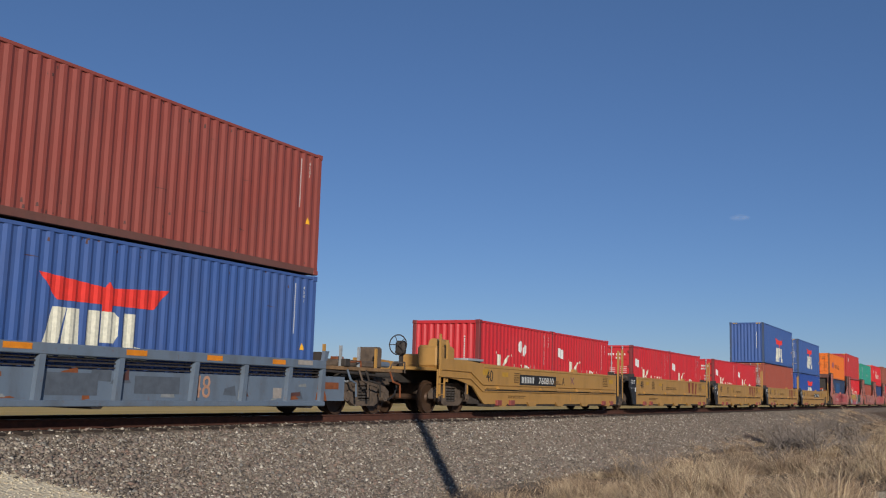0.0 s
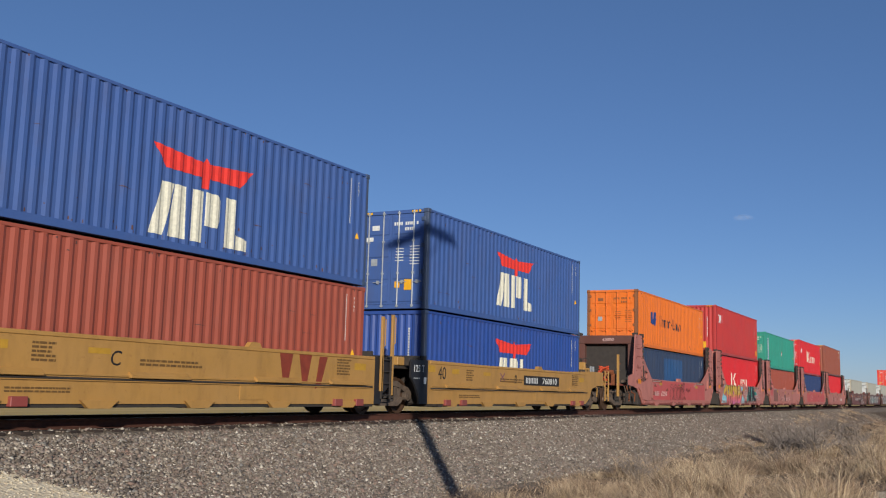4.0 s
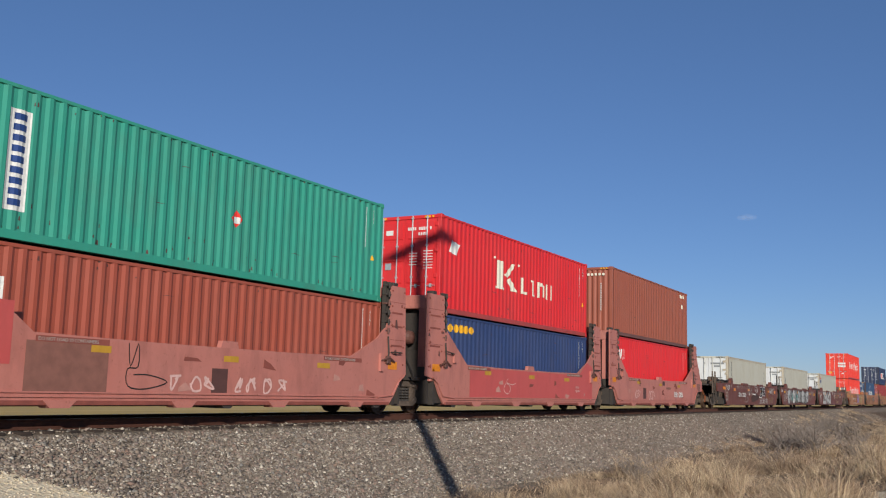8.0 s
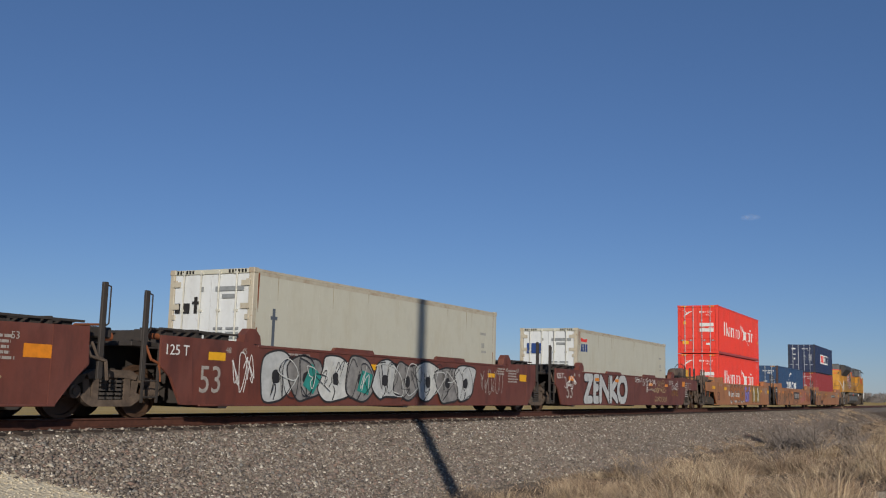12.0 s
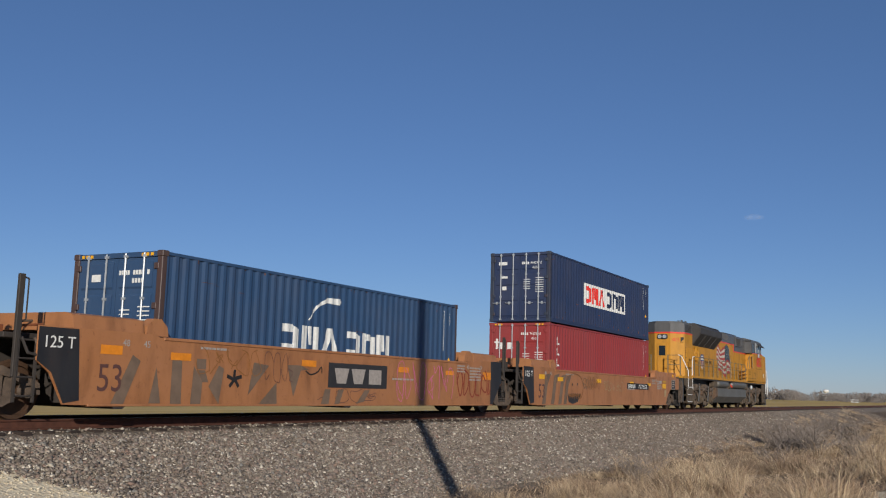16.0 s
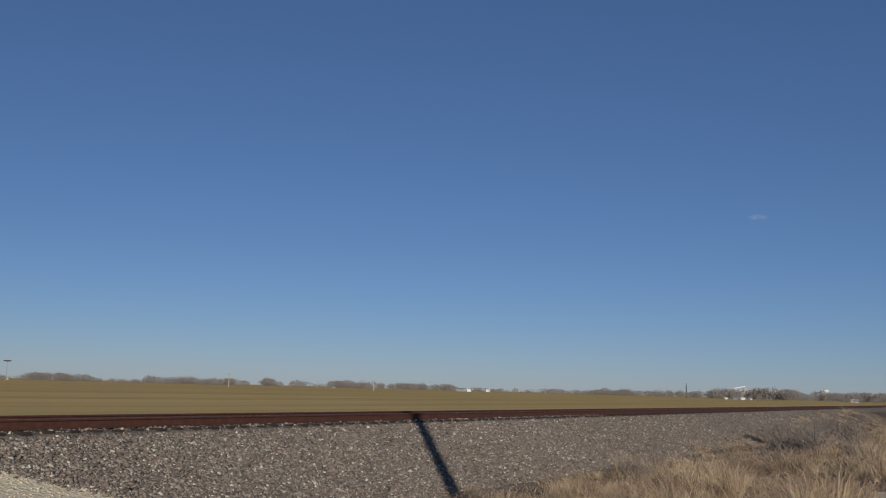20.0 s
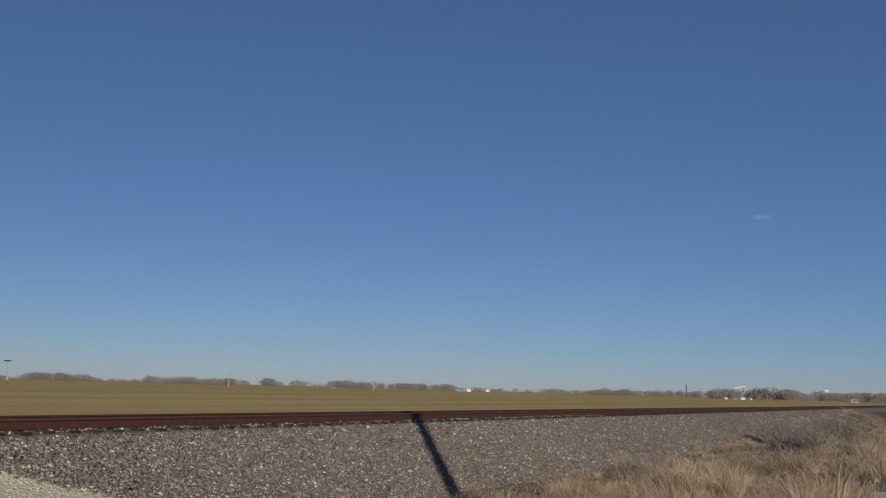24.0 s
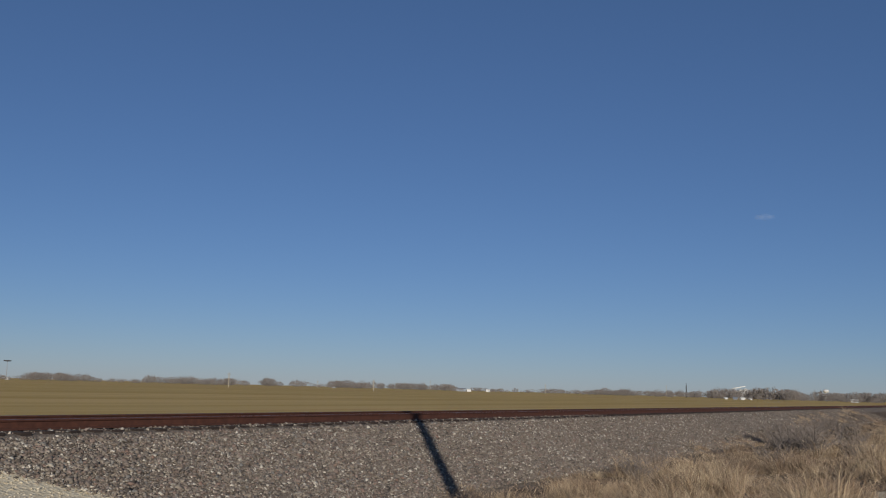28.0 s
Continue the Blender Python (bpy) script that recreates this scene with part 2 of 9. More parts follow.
def letters(text, size, mat, parent, m, name="lettering", squeeze=1.0, lean=0.0, swell=0.0):
    """Flat lettering in the built-in font, turned into a mesh; its baseline starts at m, x along the writing."""
    key = ("lettering", text, size, squeeze, lean, swell)
    if key not in CACHE:
        cu = bpy.data.curves.new("lettering", "FONT")
        cu.body, cu.size, cu.shear, cu.extrude = text, size, lean, 0.002
        cu.resolution_u = 3
        cu.offset = swell
        ob = bpy.data.objects.new("lettering", cu)
        scene.collection.objects.link(ob)
        dg = bpy.context.evaluated_depsgraph_get()
        me = bpy.data.meshes.new_from_object(ob.evaluated_get(dg))
        bpy.data.objects.remove(ob)
        me.transform(Matrix.Diagonal((squeeze, 1, 1, 1)))
        me.materials.clear()
        me.materials.append(None)
        CACHE[key] = me
    return put(name, CACHE[key], mat, parent, m)


def on_side(x, z, y):
    """A pose on a wall that faces -y: writing runs along +x, upright."""
    return pose(x, y, z, 90, 0, 0)


def clip_x(poly, x0, x1):
    """A convex outline cut to a range of x."""
    for lim, keep in ((x0, lambda p: p[0] >= x0), (x1, lambda p: p[0] <= x1)):
        out = []
        for a, b in zip(poly, poly[1:] + poly[:1]):
            ka, kb = keep(a), keep(b)
            if ka:
                out.append(a)
            if ka != kb:
                f = (lim - a[0]) / (b[0] - a[0])
                out.append((lim, a[1] + f * (b[1] - a[1])))
        poly = out
        if len(poly) < 3:
            return []
    return poly


def decal(polys, knots, lift=0.004):
    """Paint on a ribbed wall: convex outlines (x, z) that follow the ribs; knots are (x, y) of the rib profile."""
    def build(bm):
        for n, poly in enumerate(polys):
            poly, up = list(poly), lift + 0.00004 * (n % 48)
            lo, hi = min(p[0] for p in poly), max(p[0] for p in poly)
            for (xa, ya), (xb, yb) in zip(knots, knots[1:]):
                if xb <= lo or xa >= hi or xb - xa < 1e-6:
                    continue
                pc = clip_x(poly, xa, xb)
                if len(pc) >= 3:
                    pts = [(x, ya + (yb - ya) * (x - xa) / (xb - xa) - up, z) for x, z in pc]
                    try:
                        face(bm, pts)
                    except ValueError:
                        pass
    return build


def rect(x0, x1, z0, z1):
    return [(x0, z0), (x1, z0), (x1, z1), (x0, z1)]


def ribbon(pts, w):
    """Quads along a polyline in (x, z), of width w, joined at the bends: a painted stroke."""
    pts = [p for i, p in enumerate(pts) if i == 0 or math.dist(p, pts[i - 1]) > 1e-4]
    side = []
    for i, p in enumerate(pts):
        a, b = pts[max(0, i - 1)], pts[min(len(pts) - 1, i + 1)]
        dx, dz = b[0] - a[0], b[1] - a[1]
        n = math.hypot(dx, dz) or 1
        ox, oz = -dz / n * w / 2, dx / n * w / 2
        side.append(((p[0] - ox, p[1] - oz), (p[0] + ox, p[1] + oz)))
    return [[a[0], b[0], b[1], a[1]] for a, b in zip(side, side[1:])]
# ---- containers ----
WID = 1.219


def rib_knots(L, pitch=0.278, depth=0.029, top=1.212, smooth=False):
    """The rib profile of a long wall that faces -y, as (x, y)."""
    x0, x1 = -L / 2 + 0.13, L / 2 - 0.13
    n = max(1, round((x1 - x0) / pitch))
    p = (x1 - x0) / n
    out = [(x0, -top)]
    if smooth:
        return [(x0, -top), (x1, -top)]
    for i in range(n):
        a = x0 + i * p
        out += [(a + p * 0.13, -top), (a + p * 0.37, -top + depth), (a + p * 0.63, -top + depth), (a + p * 0.87, -top)]
    out.append((x1, -top))
    return out


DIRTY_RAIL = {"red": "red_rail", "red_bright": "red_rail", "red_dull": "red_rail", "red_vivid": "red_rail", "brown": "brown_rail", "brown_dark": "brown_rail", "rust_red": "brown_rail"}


def box_container(L, H, mat, doors=True, kind="dry", rods="galv", post=None, leaf_mat=None):
    """A freight container; its base is at z = 0, its door end (or its front wall) at -x."""
    root = new("shipping_container")
    root.empty_display_size = 0.3
    smooth = kind == "reefer"
    knots = rib_knots(L, smooth=smooth)
    z0, z1 = 0.155, H - 0.085

    def side(bm):
        for (xa, ya), (xb, yb) in zip(knots, knots[1:]):
            face(bm, [(xa, ya, z0), (xb, yb, z0), (xb, yb, z1), (xa, ya, z1)])
        bmesh.ops.remove_doubles(bm, verts=bm.verts, dist=1e-5)
        x0, x1 = knots[0][0], knots[-1][0]
        box(bm, x0, x1, -1.16, -1.14, z0, z1)
    post = post or mat
    put("side_panel", mesh_of(("side_panel", L, H, kind), side), mat, root)
    put("side_panel", mesh_of(("side_panel", L, H, kind), side), mat, root, pose(0, 0, 0, 0, 0, 180))

    def roof(bm):
        n = int(L / 0.42)
        for i in range(n):
            a, b = -L / 2 + 0.1 + i * (L - 0.2) / n, -L / 2 + 0.1 + (i + 1) * (L - 0.2) / n
            c = (a + b) / 2
            box(bm, a + 0.02, c, -1.15, 1.15, H - 0.06, H - 0.012)
            box(bm, c, b + 0.02, -1.15, 1.15, H - 0.06, H - 0.03)
    put("roof_panel", mesh_of(("roof_panel", L, H), roof), mat, root)

    def floor(bm):
        box(bm, -L / 2 + 0.12, L / 2 - 0.12, -1.15, 1.15, 0.10, 0.16)
    put("floor_panel", mesh_of(("floor_panel", L), floor), "dark", root)

    def top_rail(bm):
        box(bm, -L / 2 + 0.16, L / 2 - 0.16, -1.217, -1.157, z1 - 0.004, H - 0.022, 0.008)
    def bottom_rail(bm):
        box(bm, -L / 2 + 0.16, L / 2 - 0.16, -1.213, -1.15, 0.012, z0 + 0.004, 0.006)
        box(bm, -L / 2 + 0.16, L / 2 - 0.16, -1.195, -1.09, 0.012, 0.03)
    def cast(bm):
        box(bm, -0.089, 0.089, -0.081, 0.081, 0, 0.118, 0.012)
        tube(bm, (0.0, -0.079, 0.06), (0.0, -0.0825, 0.06), 0.034, 8)
    def cpost(bm):
        box(bm, -0.075, 0.075, -0.066, 0.07, 0.11, H - 0.11, 0.012)
    for turn in (0, 180):
        put("top_rail", mesh_of(("top_rail", L, H), top_rail), post if smooth else mat, root, pose(0, 0, 0, 0, 0, turn))
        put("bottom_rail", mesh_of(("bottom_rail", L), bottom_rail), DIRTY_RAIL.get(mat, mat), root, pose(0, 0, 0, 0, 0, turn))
    for sx in (-1, 1):
        for sy in (-1, 1):
            x, y = sx * (L / 2 - 0.089), sy * (WID - 0.081)
            put("corner_post", mesh_of(("corner_post", H), cpost), post, root, pose(x, y, 0))
            for z in (0, H - 0.118):
                put("corner_casting", mesh_of("corner_casting", cast), post, root, pose(x, y, z))

    def header(bm):
        box(bm, -L / 2 + 0.01, -L / 2 + 0.10, -1.07, 1.07, H - 0.12, H - 0.015, 0.008)
    def sill(bm):
        box(bm, -L / 2 + 0.01, -L / 2 + 0.10, -1.07, 1.07, 0.015, 0.14, 0.008)
    def front(bm):
        n, y0, y1 = 9, -1.07, 1.07
        p = (y1 - y0) / n
        ks = [(y0, 0)]
        for i in range(n):
            a = y0 + i * p
            ks += [(a + p * .15, 0), (a + p * .38, .045), (a + p * .62, .045), (a + p * .85, 0)]
        ks.append((y1, 0))
        for (ya, da), (yb, db) in zip(ks, ks[1:]):
            xa, xb = -L / 2 + 0.03 + da, -L / 2 + 0.03 + db
            face(bm, [(xa, ya, 0.13), (xb, yb, 0.13), (xb, yb, H - 0.11), (xa, ya, H - 0.11)])
        bmesh.ops.remove_doubles(bm, verts=bm.verts, dist=1e-5)
    for turn in (0, 180):
        put("end_header", mesh_of(("end_header", L, H), header), mat, root, pose(0, 0, 0, 0, 0, turn))
        put("door_sill", mesh_of(("door_sill", L), sill), mat, root, pose(0, 0, 0, 0, 0, turn))
    front_me = mesh_of(("front_panel", L, H), front)
    put("front_panel", front_me, mat, root, pose(0, 0, 0, 0, 0, 180 if doors else 0))
    turn = 0 if doors else 180

    def leaf(bm):
        w, h0, h1 = 1.055, 0.15, H - 0.13
        box(bm, -0.012, 0.03, 0.005, w, h0, h1)
        if smooth:
            return
        n = 4
        for i in range(n):
            a, b = h0 + (h1 - h0) * i / n, h0 + (h1 - h0) * (i + 1) / n
            prism(bm, [(-0.012, a + 0.05), (-0.034, a + 0.09), (-0.034, b - 0.09), (-0.012, b - 0.05)], 0.09, w - 0.09, "y")
    def rod(bm):
        tube(bm, (-0.065, 0, 0.06), (-0.065, 0, H - 0.04), 0.02, 6)
        for z in (0.1, H * 0.36, H * 0.68, H - 0.1):
            box(bm, -0.085, -0.012, -0.035, 0.035, z - 0.025, z + 0.025)
        tube(bm, (-0.075, -0.02, H * 0.27), (-0.075, 0.30, H * 0.27), 0.012, 5)
        box(bm, -0.09, -0.02, 0.12, 0.18, H * 0.27 - 0.05, H * 0.27 + 0.05)
    def hinge(bm):
        box(bm, -0.05, 0.0, -0.06, 0.06, -0.06, 0.06, 0.01)
    base = pose(0, 0, 0, 0, 0, turn) @ pose(-L / 2 + 0.045, 0, 0)
    for sy in (-1, 1):
        flip = Matrix.Diagonal((1, sy, 1, 1))
        door = put("door", mesh_of(("door", H, sy, smooth), lambda bm: (leaf(bm), bmesh.ops.transform(bm, matrix=flip, verts=bm.verts))), leaf_mat or mat, root, base)
        for yy in (0.26, 0.76):
            put("lock_rod", mesh_of(("lock_rod", H, sy), lambda bm: (rod(bm), bmesh.ops.transform(bm, matrix=flip, verts=bm.verts))), rods, door, pose(0, sy * yy, 0), "galvanised lock rod")
        for z in (0.3, H * 0.37, H * 0.63, H - 0.3):
            put("hinge", mesh_of("hinge", hinge), post, door, pose(0, sy * 1.06, z))
    return root, knots


def marks(root, name, polys, knots, mat, label=""):
    if name == "painted_lettering_blocks":
        for i, p in enumerate(polys):
            part("lettering_block", decal([p], knots, 0.004 + 0.0005 * (i % 10)), mat, root, label)
        return None
    ob = part(name, decal(polys, knots), mat, root, label)
    return tagged(ob, kind="stuff") if len(polys) > 2 else ob


def end_marks(root, L, mat, rects, name="end_marking"):
    """Small plain markings on the end wall at -x: (y0, y1, z0, z1), y seen as in the frame of the wall."""
    deep = {"end_marking": 0.0, "emblem": 0.0052, "notice_panel": 0.0052}.get(name, 0.0104)
    def build(bm):
        for i, (y0, y1, z0, z1) in enumerate(rects):
            box(bm, -L / 2 + 0.001 - 0.0005 * (i % 9) - deep, -L / 2 + 0.012, y0, y1, z0, z1)
    ob = part(name, build, mat, root)
    return tagged(ob, kind="stuff") if len(rects) > 1 else ob


def code_column(x, z0, z1, w=0.07, n=9):
    """A column of small illegible marks, as plain bars."""
    st = (z1 - z0) / n
    return [rect(x - w / 2, x + w / 2, z0 + i * st + st * 0.2, z0 + i * st + st * 0.85) for i in range(n)]
# ---- the train: how it moves ----
D_V, D_A, D_J = 16.157, 0.004355, 0.00048


def gone(t):
    """How far the train has moved along the track since 9 s, towards -x."""
    u = t - 9.0
    return D_V * u + D_A * u * u + D_J * u ** 3


MOVERS = []
TIMES = [0, 0.25, 0.5, 1] + list(range(2, 28)) + [27.5, 28]


def on_train(ob, s, z=0.0):
    MOVERS.append((ob, s, z))


# ---- trucks, couplers and well cars ----
FLAT = [(-14.0, -1.5), (14.0, -1.5)]      # the plane of a car's near side
WHEELS = []                               # (wheelset, x, radius) to be rolled


def wheel_build(R):
    def build(bm):
        for s in (-1, 1):
            prof = [(0.10, 0.60), (0.17, 0.66), (R - 0.09, 0.68), (R + 0.028, 0.662), (R + 0.028, 0.69), (R, 0.70), (R - 0.006, 0.80), (R - 0.07, 0.80), (R - 0.08, 0.755), (0.16, 0.745), (0.13, 0.80), (0.085, 0.82)]
            lathe(bm, [(r, s * a) for r, a in prof], 28)
        lathe(bm, [(0.085, -1.05), (0.085, 1.05)], 10)
    return build


def wheelset(parent, x, R):
    w = put("wheelset", mesh_of(("wheelset", R), wheel_build(R)), "wheel", parent, pose(x, 0, R))
    WHEELS.append((w, x, R))
    return w


def frame_outline(k=1.0):
    return [(-1.18, .42), (-1.16, .60), (-.98, .72), (-.60, .80), (-.42, .88), (.42, .88), (.60, .80), (.98, .72), (1.16, .60), (1.18, .42), (.74, .42), (.62, .30), (.46, .22), (-.46, .22), (-.62, .30), (-.74, .42)]


def freight_truck(parent, x, R=0.457, name="truck"):
    """Two-axle freight truck: bolster, cast side frames with springs, two wheelsets."""
    tr = put(name, mesh_of("bolster", lambda bm: (box(bm, -0.2, 0.2, -1.0, 1.0, 0.50, 0.80, 0.04), lathe(bm, [(0.30, 0.80), (0.30, 0.90)], 14, "z"))), "truck", parent, pose(x, 0, 0))
    def sf(s):
        def build(bm):
            o = frame_outline()
            # four bars that leave the spring window and the two side windows open
            prism(bm, [o[0], o[1], o[2], o[3], (-.66, .66), (-.98, .52), (-1.0, .42)], s * 0.93, s * 1.06)
            prism(bm, [(-p[0], p[1]) for p in (o[0], o[1], o[2], o[3], (-.66, .66), (-.98, .52), (-1.0, .42))], s * 0.93, s * 1.06)
            prism(bm, [o[3], o[4], o[5], o[6], (.55, .70), (.32, .74), (-.32, .74), (-.55, .70)], s * 0.93, s * 1.07)
            prism(bm, [o[10], o[11], o[12], o[13], o[14], o[15], (-.60, .46), (-.36, .34), (.36, .34), (.60, .46)], s * 0.93, s * 1.07)
            for q in (-1, 1):
                prism(bm, [(q * .30, .33), (q * .44, .33), (q * .44, .75), (q * .30, .75)], s * 0.94, s * 1.05)
                prism(bm, [(q * .44, .36), (q * .62, .44), (q * .66, .68), (q * .52, .72)], s * 0.95, s * 1.03)
                tube(bm, (q * .889, s * 1.00, R), (q * .889, s * 1.13, R), 0.125, 12)
                tube(bm, (q * .889, s * 1.12, R), (q * .889, s * 1.15, R), 0.07, 8)
        return build
    def spring(s):
        def build(bm):
            for cx in (-.19, 0, .19):
                for j in range(5):
                    z = .35 + j * .075
                    lathe_at(bm, cx, s * 1.0, z, .085, .045)
        return build
    for s in (-1, 1):
        put("side_frame", mesh_of(("side_frame", s, R), sf(s)), "truck", tr)
        put("spring_group", mesh_of(("spring_group", s), spring(s)), "dark", tr)
    for q in (-1, 1):
        wheelset(tr, q * 0.889, R)
    return tr


def lathe_x(bm, x0, x1, y, z, r):
    """A lying tank with domed ends."""
    ends = ((x0, r * .4), (x0 + .06, r * .85), (x0 + .18, r), (x1 - .18, r), (x1 - .06, r * .85), (x1, r * .4))
    for (xa, ra), (xb, rb) in zip(ends, ends[1:]):
        tube(bm, (xa, y, z), (xb, y, z), ra, 14, rb)


def lathe_at(bm, x, y, z, r, h):
    tube(bm, (x, y, z), (x, y, z + h), r, 8)


def coupler(parent, x, sx):
    def build(bm):
        box(bm, min(x, x + sx * .5), max(x, x + sx * .5), -.12, .12, .74, .94, 0.02)
        prism(bm, [(x + sx * .45, -.16), (x + sx * .82, -.20), (x + sx * .92, -.05), (x + sx * .84, .17), (x + sx * .45, .16)], .70, .98, "z")
    part("coupler", build, "truck", parent)
    def hose(bm):
        pts = [(x, -.35, .75), (x + sx * .15, -.37, .5), (x + sx * .4, -.33, .36), (x + sx * .65, -.25, .42)]
        pipe(bm, pts, .028)
    part("brake_hose", hose, "black_mark", parent)


def post_with_loop(parent, x, y, z0, z1, mat):
    """A flat guide post with a grab loop beside its top."""
    def build(bm):
        box(bm, x - .055, x + .055, y - .03, y + .03, z0, z1, 0.008)
        pipe(bm, [(x + .05, y, z1 - .05), (x + .14, y, z1 - .07), (x + .14, y, z1 - .72), (x + .05, y, z1 - .78)], .014, 5)
    part("guide_post", build, mat, parent)


def rungs(parent, x0, x1, y, zs, mat, name="ladder"):
    def build(bm):
        for z in zs:
            tube(bm, (x0, y, z), (x1, y, z), .016, 5)
        for x in (x0, x1):
            box(bm, x - .02, x + .02, y - .02, y + .02, min(zs) - .1, max(zs) + .1)
    part(name, build, mat, parent)


def handwheel(parent, x, y, z, mat="truck"):
    def build(bm):
        n = 14
        for i in range(n):
            a, b = 2 * math.pi * i / n, 2 * math.pi * (i + 1) / n
            tube(bm, (x, y + .28 * math.cos(a), z + .28 * math.sin(a)), (x, y + .28 * math.cos(b), z + .28 * math.sin(b)), .018, 5)
        for i in range(5):
            a = 2 * math.pi * i / 5
            tube(bm, (x, y, z), (x - .03, y + .28 * math.cos(a), z + .28 * math.sin(a)), .012, 5)
        tube(bm, (x - .05, y, z), (x + .25, y, z), .03, 6)
    part("hand_brake_wheel", build, mat, parent)


def side_parts(root, mat, outline, ribs=True, top_z=None, x0=None, x1=None, y=1.5, thick=0.05, ledge=(0.68, 0.77)):
    """Both side sills: a plate cut to an outline, its chords and its ledges."""
    for s in (-1, 1):
        a, b = sorted((s * y, s * (y - thick)))
        part("side_sill", lambda bm: prism(bm, outline, a, b), mat, root)
        if x0 is not None:
            # chord coloured dark to stand for the shadow between the feet
            part("bottom_chord", lambda bm: box(bm, x0, x1, *sorted((s * (y - .03), s * (y - .16))), .215, .29, .01), "dark", root)
            if top_z:
                part("top_chord", lambda bm: box(bm, x0 + .1, x1 - .1, *sorted((s * (y + .02), s * (y - .12))), top_z - .07, top_z + .004, .01), mat, root)
            if ledge:
                for z in ledge:
                    part("side_ledge", lambda bm: box(bm, x0 + .25, x1 - .25, *sorted((s * (y + .028), s * (y - .01))), z - .014, z + .014), mat, root)


def floor_parts(root, x0, x1, mat="dark"):
    part("well_floor", lambda bm: box(bm, x0, x1, -1.36, 1.36, .235, .275), mat, root)
    for x in (x0 + .6, (x0 + x1) / 2, x1 - .6):
        part("cross_bearer", lambda bm: prism(bm, [(x - .18, .26), (x + .18, .26), (x + .09, .19), (x - .09, .19)], -1.5, 1.5), mat, root)


def end_stub(root, x0, x1, mat, z0=.62, z1=1.05, w=1.15):
    """The deck and centre sill over a truck."""
    part("end_deck", lambda bm: box(bm, min(x0, x1), max(x0, x1), -w, w, z1 - .09, z1, .01), mat, root)
    part("centre_sill", lambda bm: box(bm, min(x0, x1), max(x0, x1), -.32, .32, .86, z1 - .07), "dark", root)
    x = x0
    part("end_bulkhead", lambda bm: box(bm, x - .04, x + .04, -1.36, 1.36, .28, z1 + .3), "dark", root)


def clutter(root, x0, x1, z, seed, mats=("truck", "dark", "rust_grime"), n=9, name="brake_rigging"):
    """Levers, pipes, valves and brackets of the brakes on an end deck and along its edge."""
    rnd = random.Random(seed)
    for i in range(n):
        x, y = rnd.uniform(x0, x1 - .3), rnd.choice((-1.25, -1.1, -.8, -.4, .3, .9))
        w, h = rnd.uniform(.08, .4), rnd.uniform(.06, .24)
        kind = i % 4
        if kind == 0:
            part(name, lambda bm: box(bm, x, x + w, y - .1, y + .12, z - .02, z + h, .015), rnd.choice(mats), root)
        elif kind == 1:
            part(name, lambda bm: tube(bm, (x, y, z + .10), (x + w + .25, y, z + .10), rnd.uniform(.04, .10), 9), rnd.choice(mats), root)
        elif kind == 2:
            part(name, lambda bm: pipe(bm, [(x, y, z), (x + .05, y - .04, z + h), (x + w + .3, y - .05, z + h + .04), (x + w + .4, y, z - .1)], .022), rnd.choice(mats), root)
        else:
            xe = x + rnd.uniform(.3, .7)
            part(name, lambda bm: pipe(bm, [(x, -1.44, z - .1), (x + .12, -1.47, z - .35), (xe, -1.47, z - .42), (xe + .1, -1.42, z - .75)], .026), rnd.choice(mats), root)


def feet(root, xs, mat, z0=.17, w=.5):
    def build_at(x):
        def build(bm):
            prism(bm, [(x - w / 2, .34), (x + w / 2, .34), (x + w * .28, z0 + .04), (x - w * .28, z0 + .04)], -1.55, -1.30)
        return build
    for x in xs:
        part("bearing_foot", build_at(x), mat, root)


def patches(root, items, mat, name="reflector", lift=.006):
    for x0, x1, z0, z1 in items:
        part(name, decal([rect(x0, x1, z0, z1)], FLAT, lift), mat, root)


def bars(root, x0, x1, z0, z1, rows, mat, name="stencil", lift=.006, seed=1):
    """Lines of small print, too small to read, as short plain bars."""
    rnd = random.Random(seed)
    polys = []
    h = (z1 - z0) / rows
    for r in range(rows):
        x = x0
        end = x1 - rnd.random() * (x1 - x0) * .25
        while x < end:
            w = min(rnd.uniform(.5, 1.6) * h * 1.6, end - x)
            polys.append(rect(x, x + w * .85, z0 + r * h + h * .25, z0 + r * h + h * .8))
            x += w
    tagged(part(name, decal(polys, FLAT, lift), mat, root), kind="stuff")


def unit(kind_label, cat="rail car"):
    root = new("well_car")
    root.empty_display_size = .3
    return tagged(root, kind_label, cat, "well cars of the train")


def number_board(root, x0, x1, z0, z1, digits, board=True, mark=4, col="white_mark"):
    """A black board with the owner's mark as plain blocks and the car's number."""
    if board:
        patches(root, [(x0, x1, z0, z1)], "black_mark", "number_board", .006)
    h = (z1 - z0) * (.60 if board else 1)
    zb = z0 + ((z1 - z0) - h) / 2
    w = (x1 - x0)
    xs = x0 + w * .05
    bw = w * .085
    for i in range(mark):
        for q in (rect(xs + i * bw, xs + i * bw + bw * .26, zb, zb + h), rect(xs + i * bw + bw * .46, xs + i * bw + bw * .72, zb, zb + h)):
            part("owner_mark", decal([q], FLAT, .0115), col, root)
    letters(digits, h * 1.5, col, root, on_side(x0 + w * .49, zb - h * .02, -1.513), "car_number", squeeze=w * .46 / (len(digits) * h * .80), lean=.1)


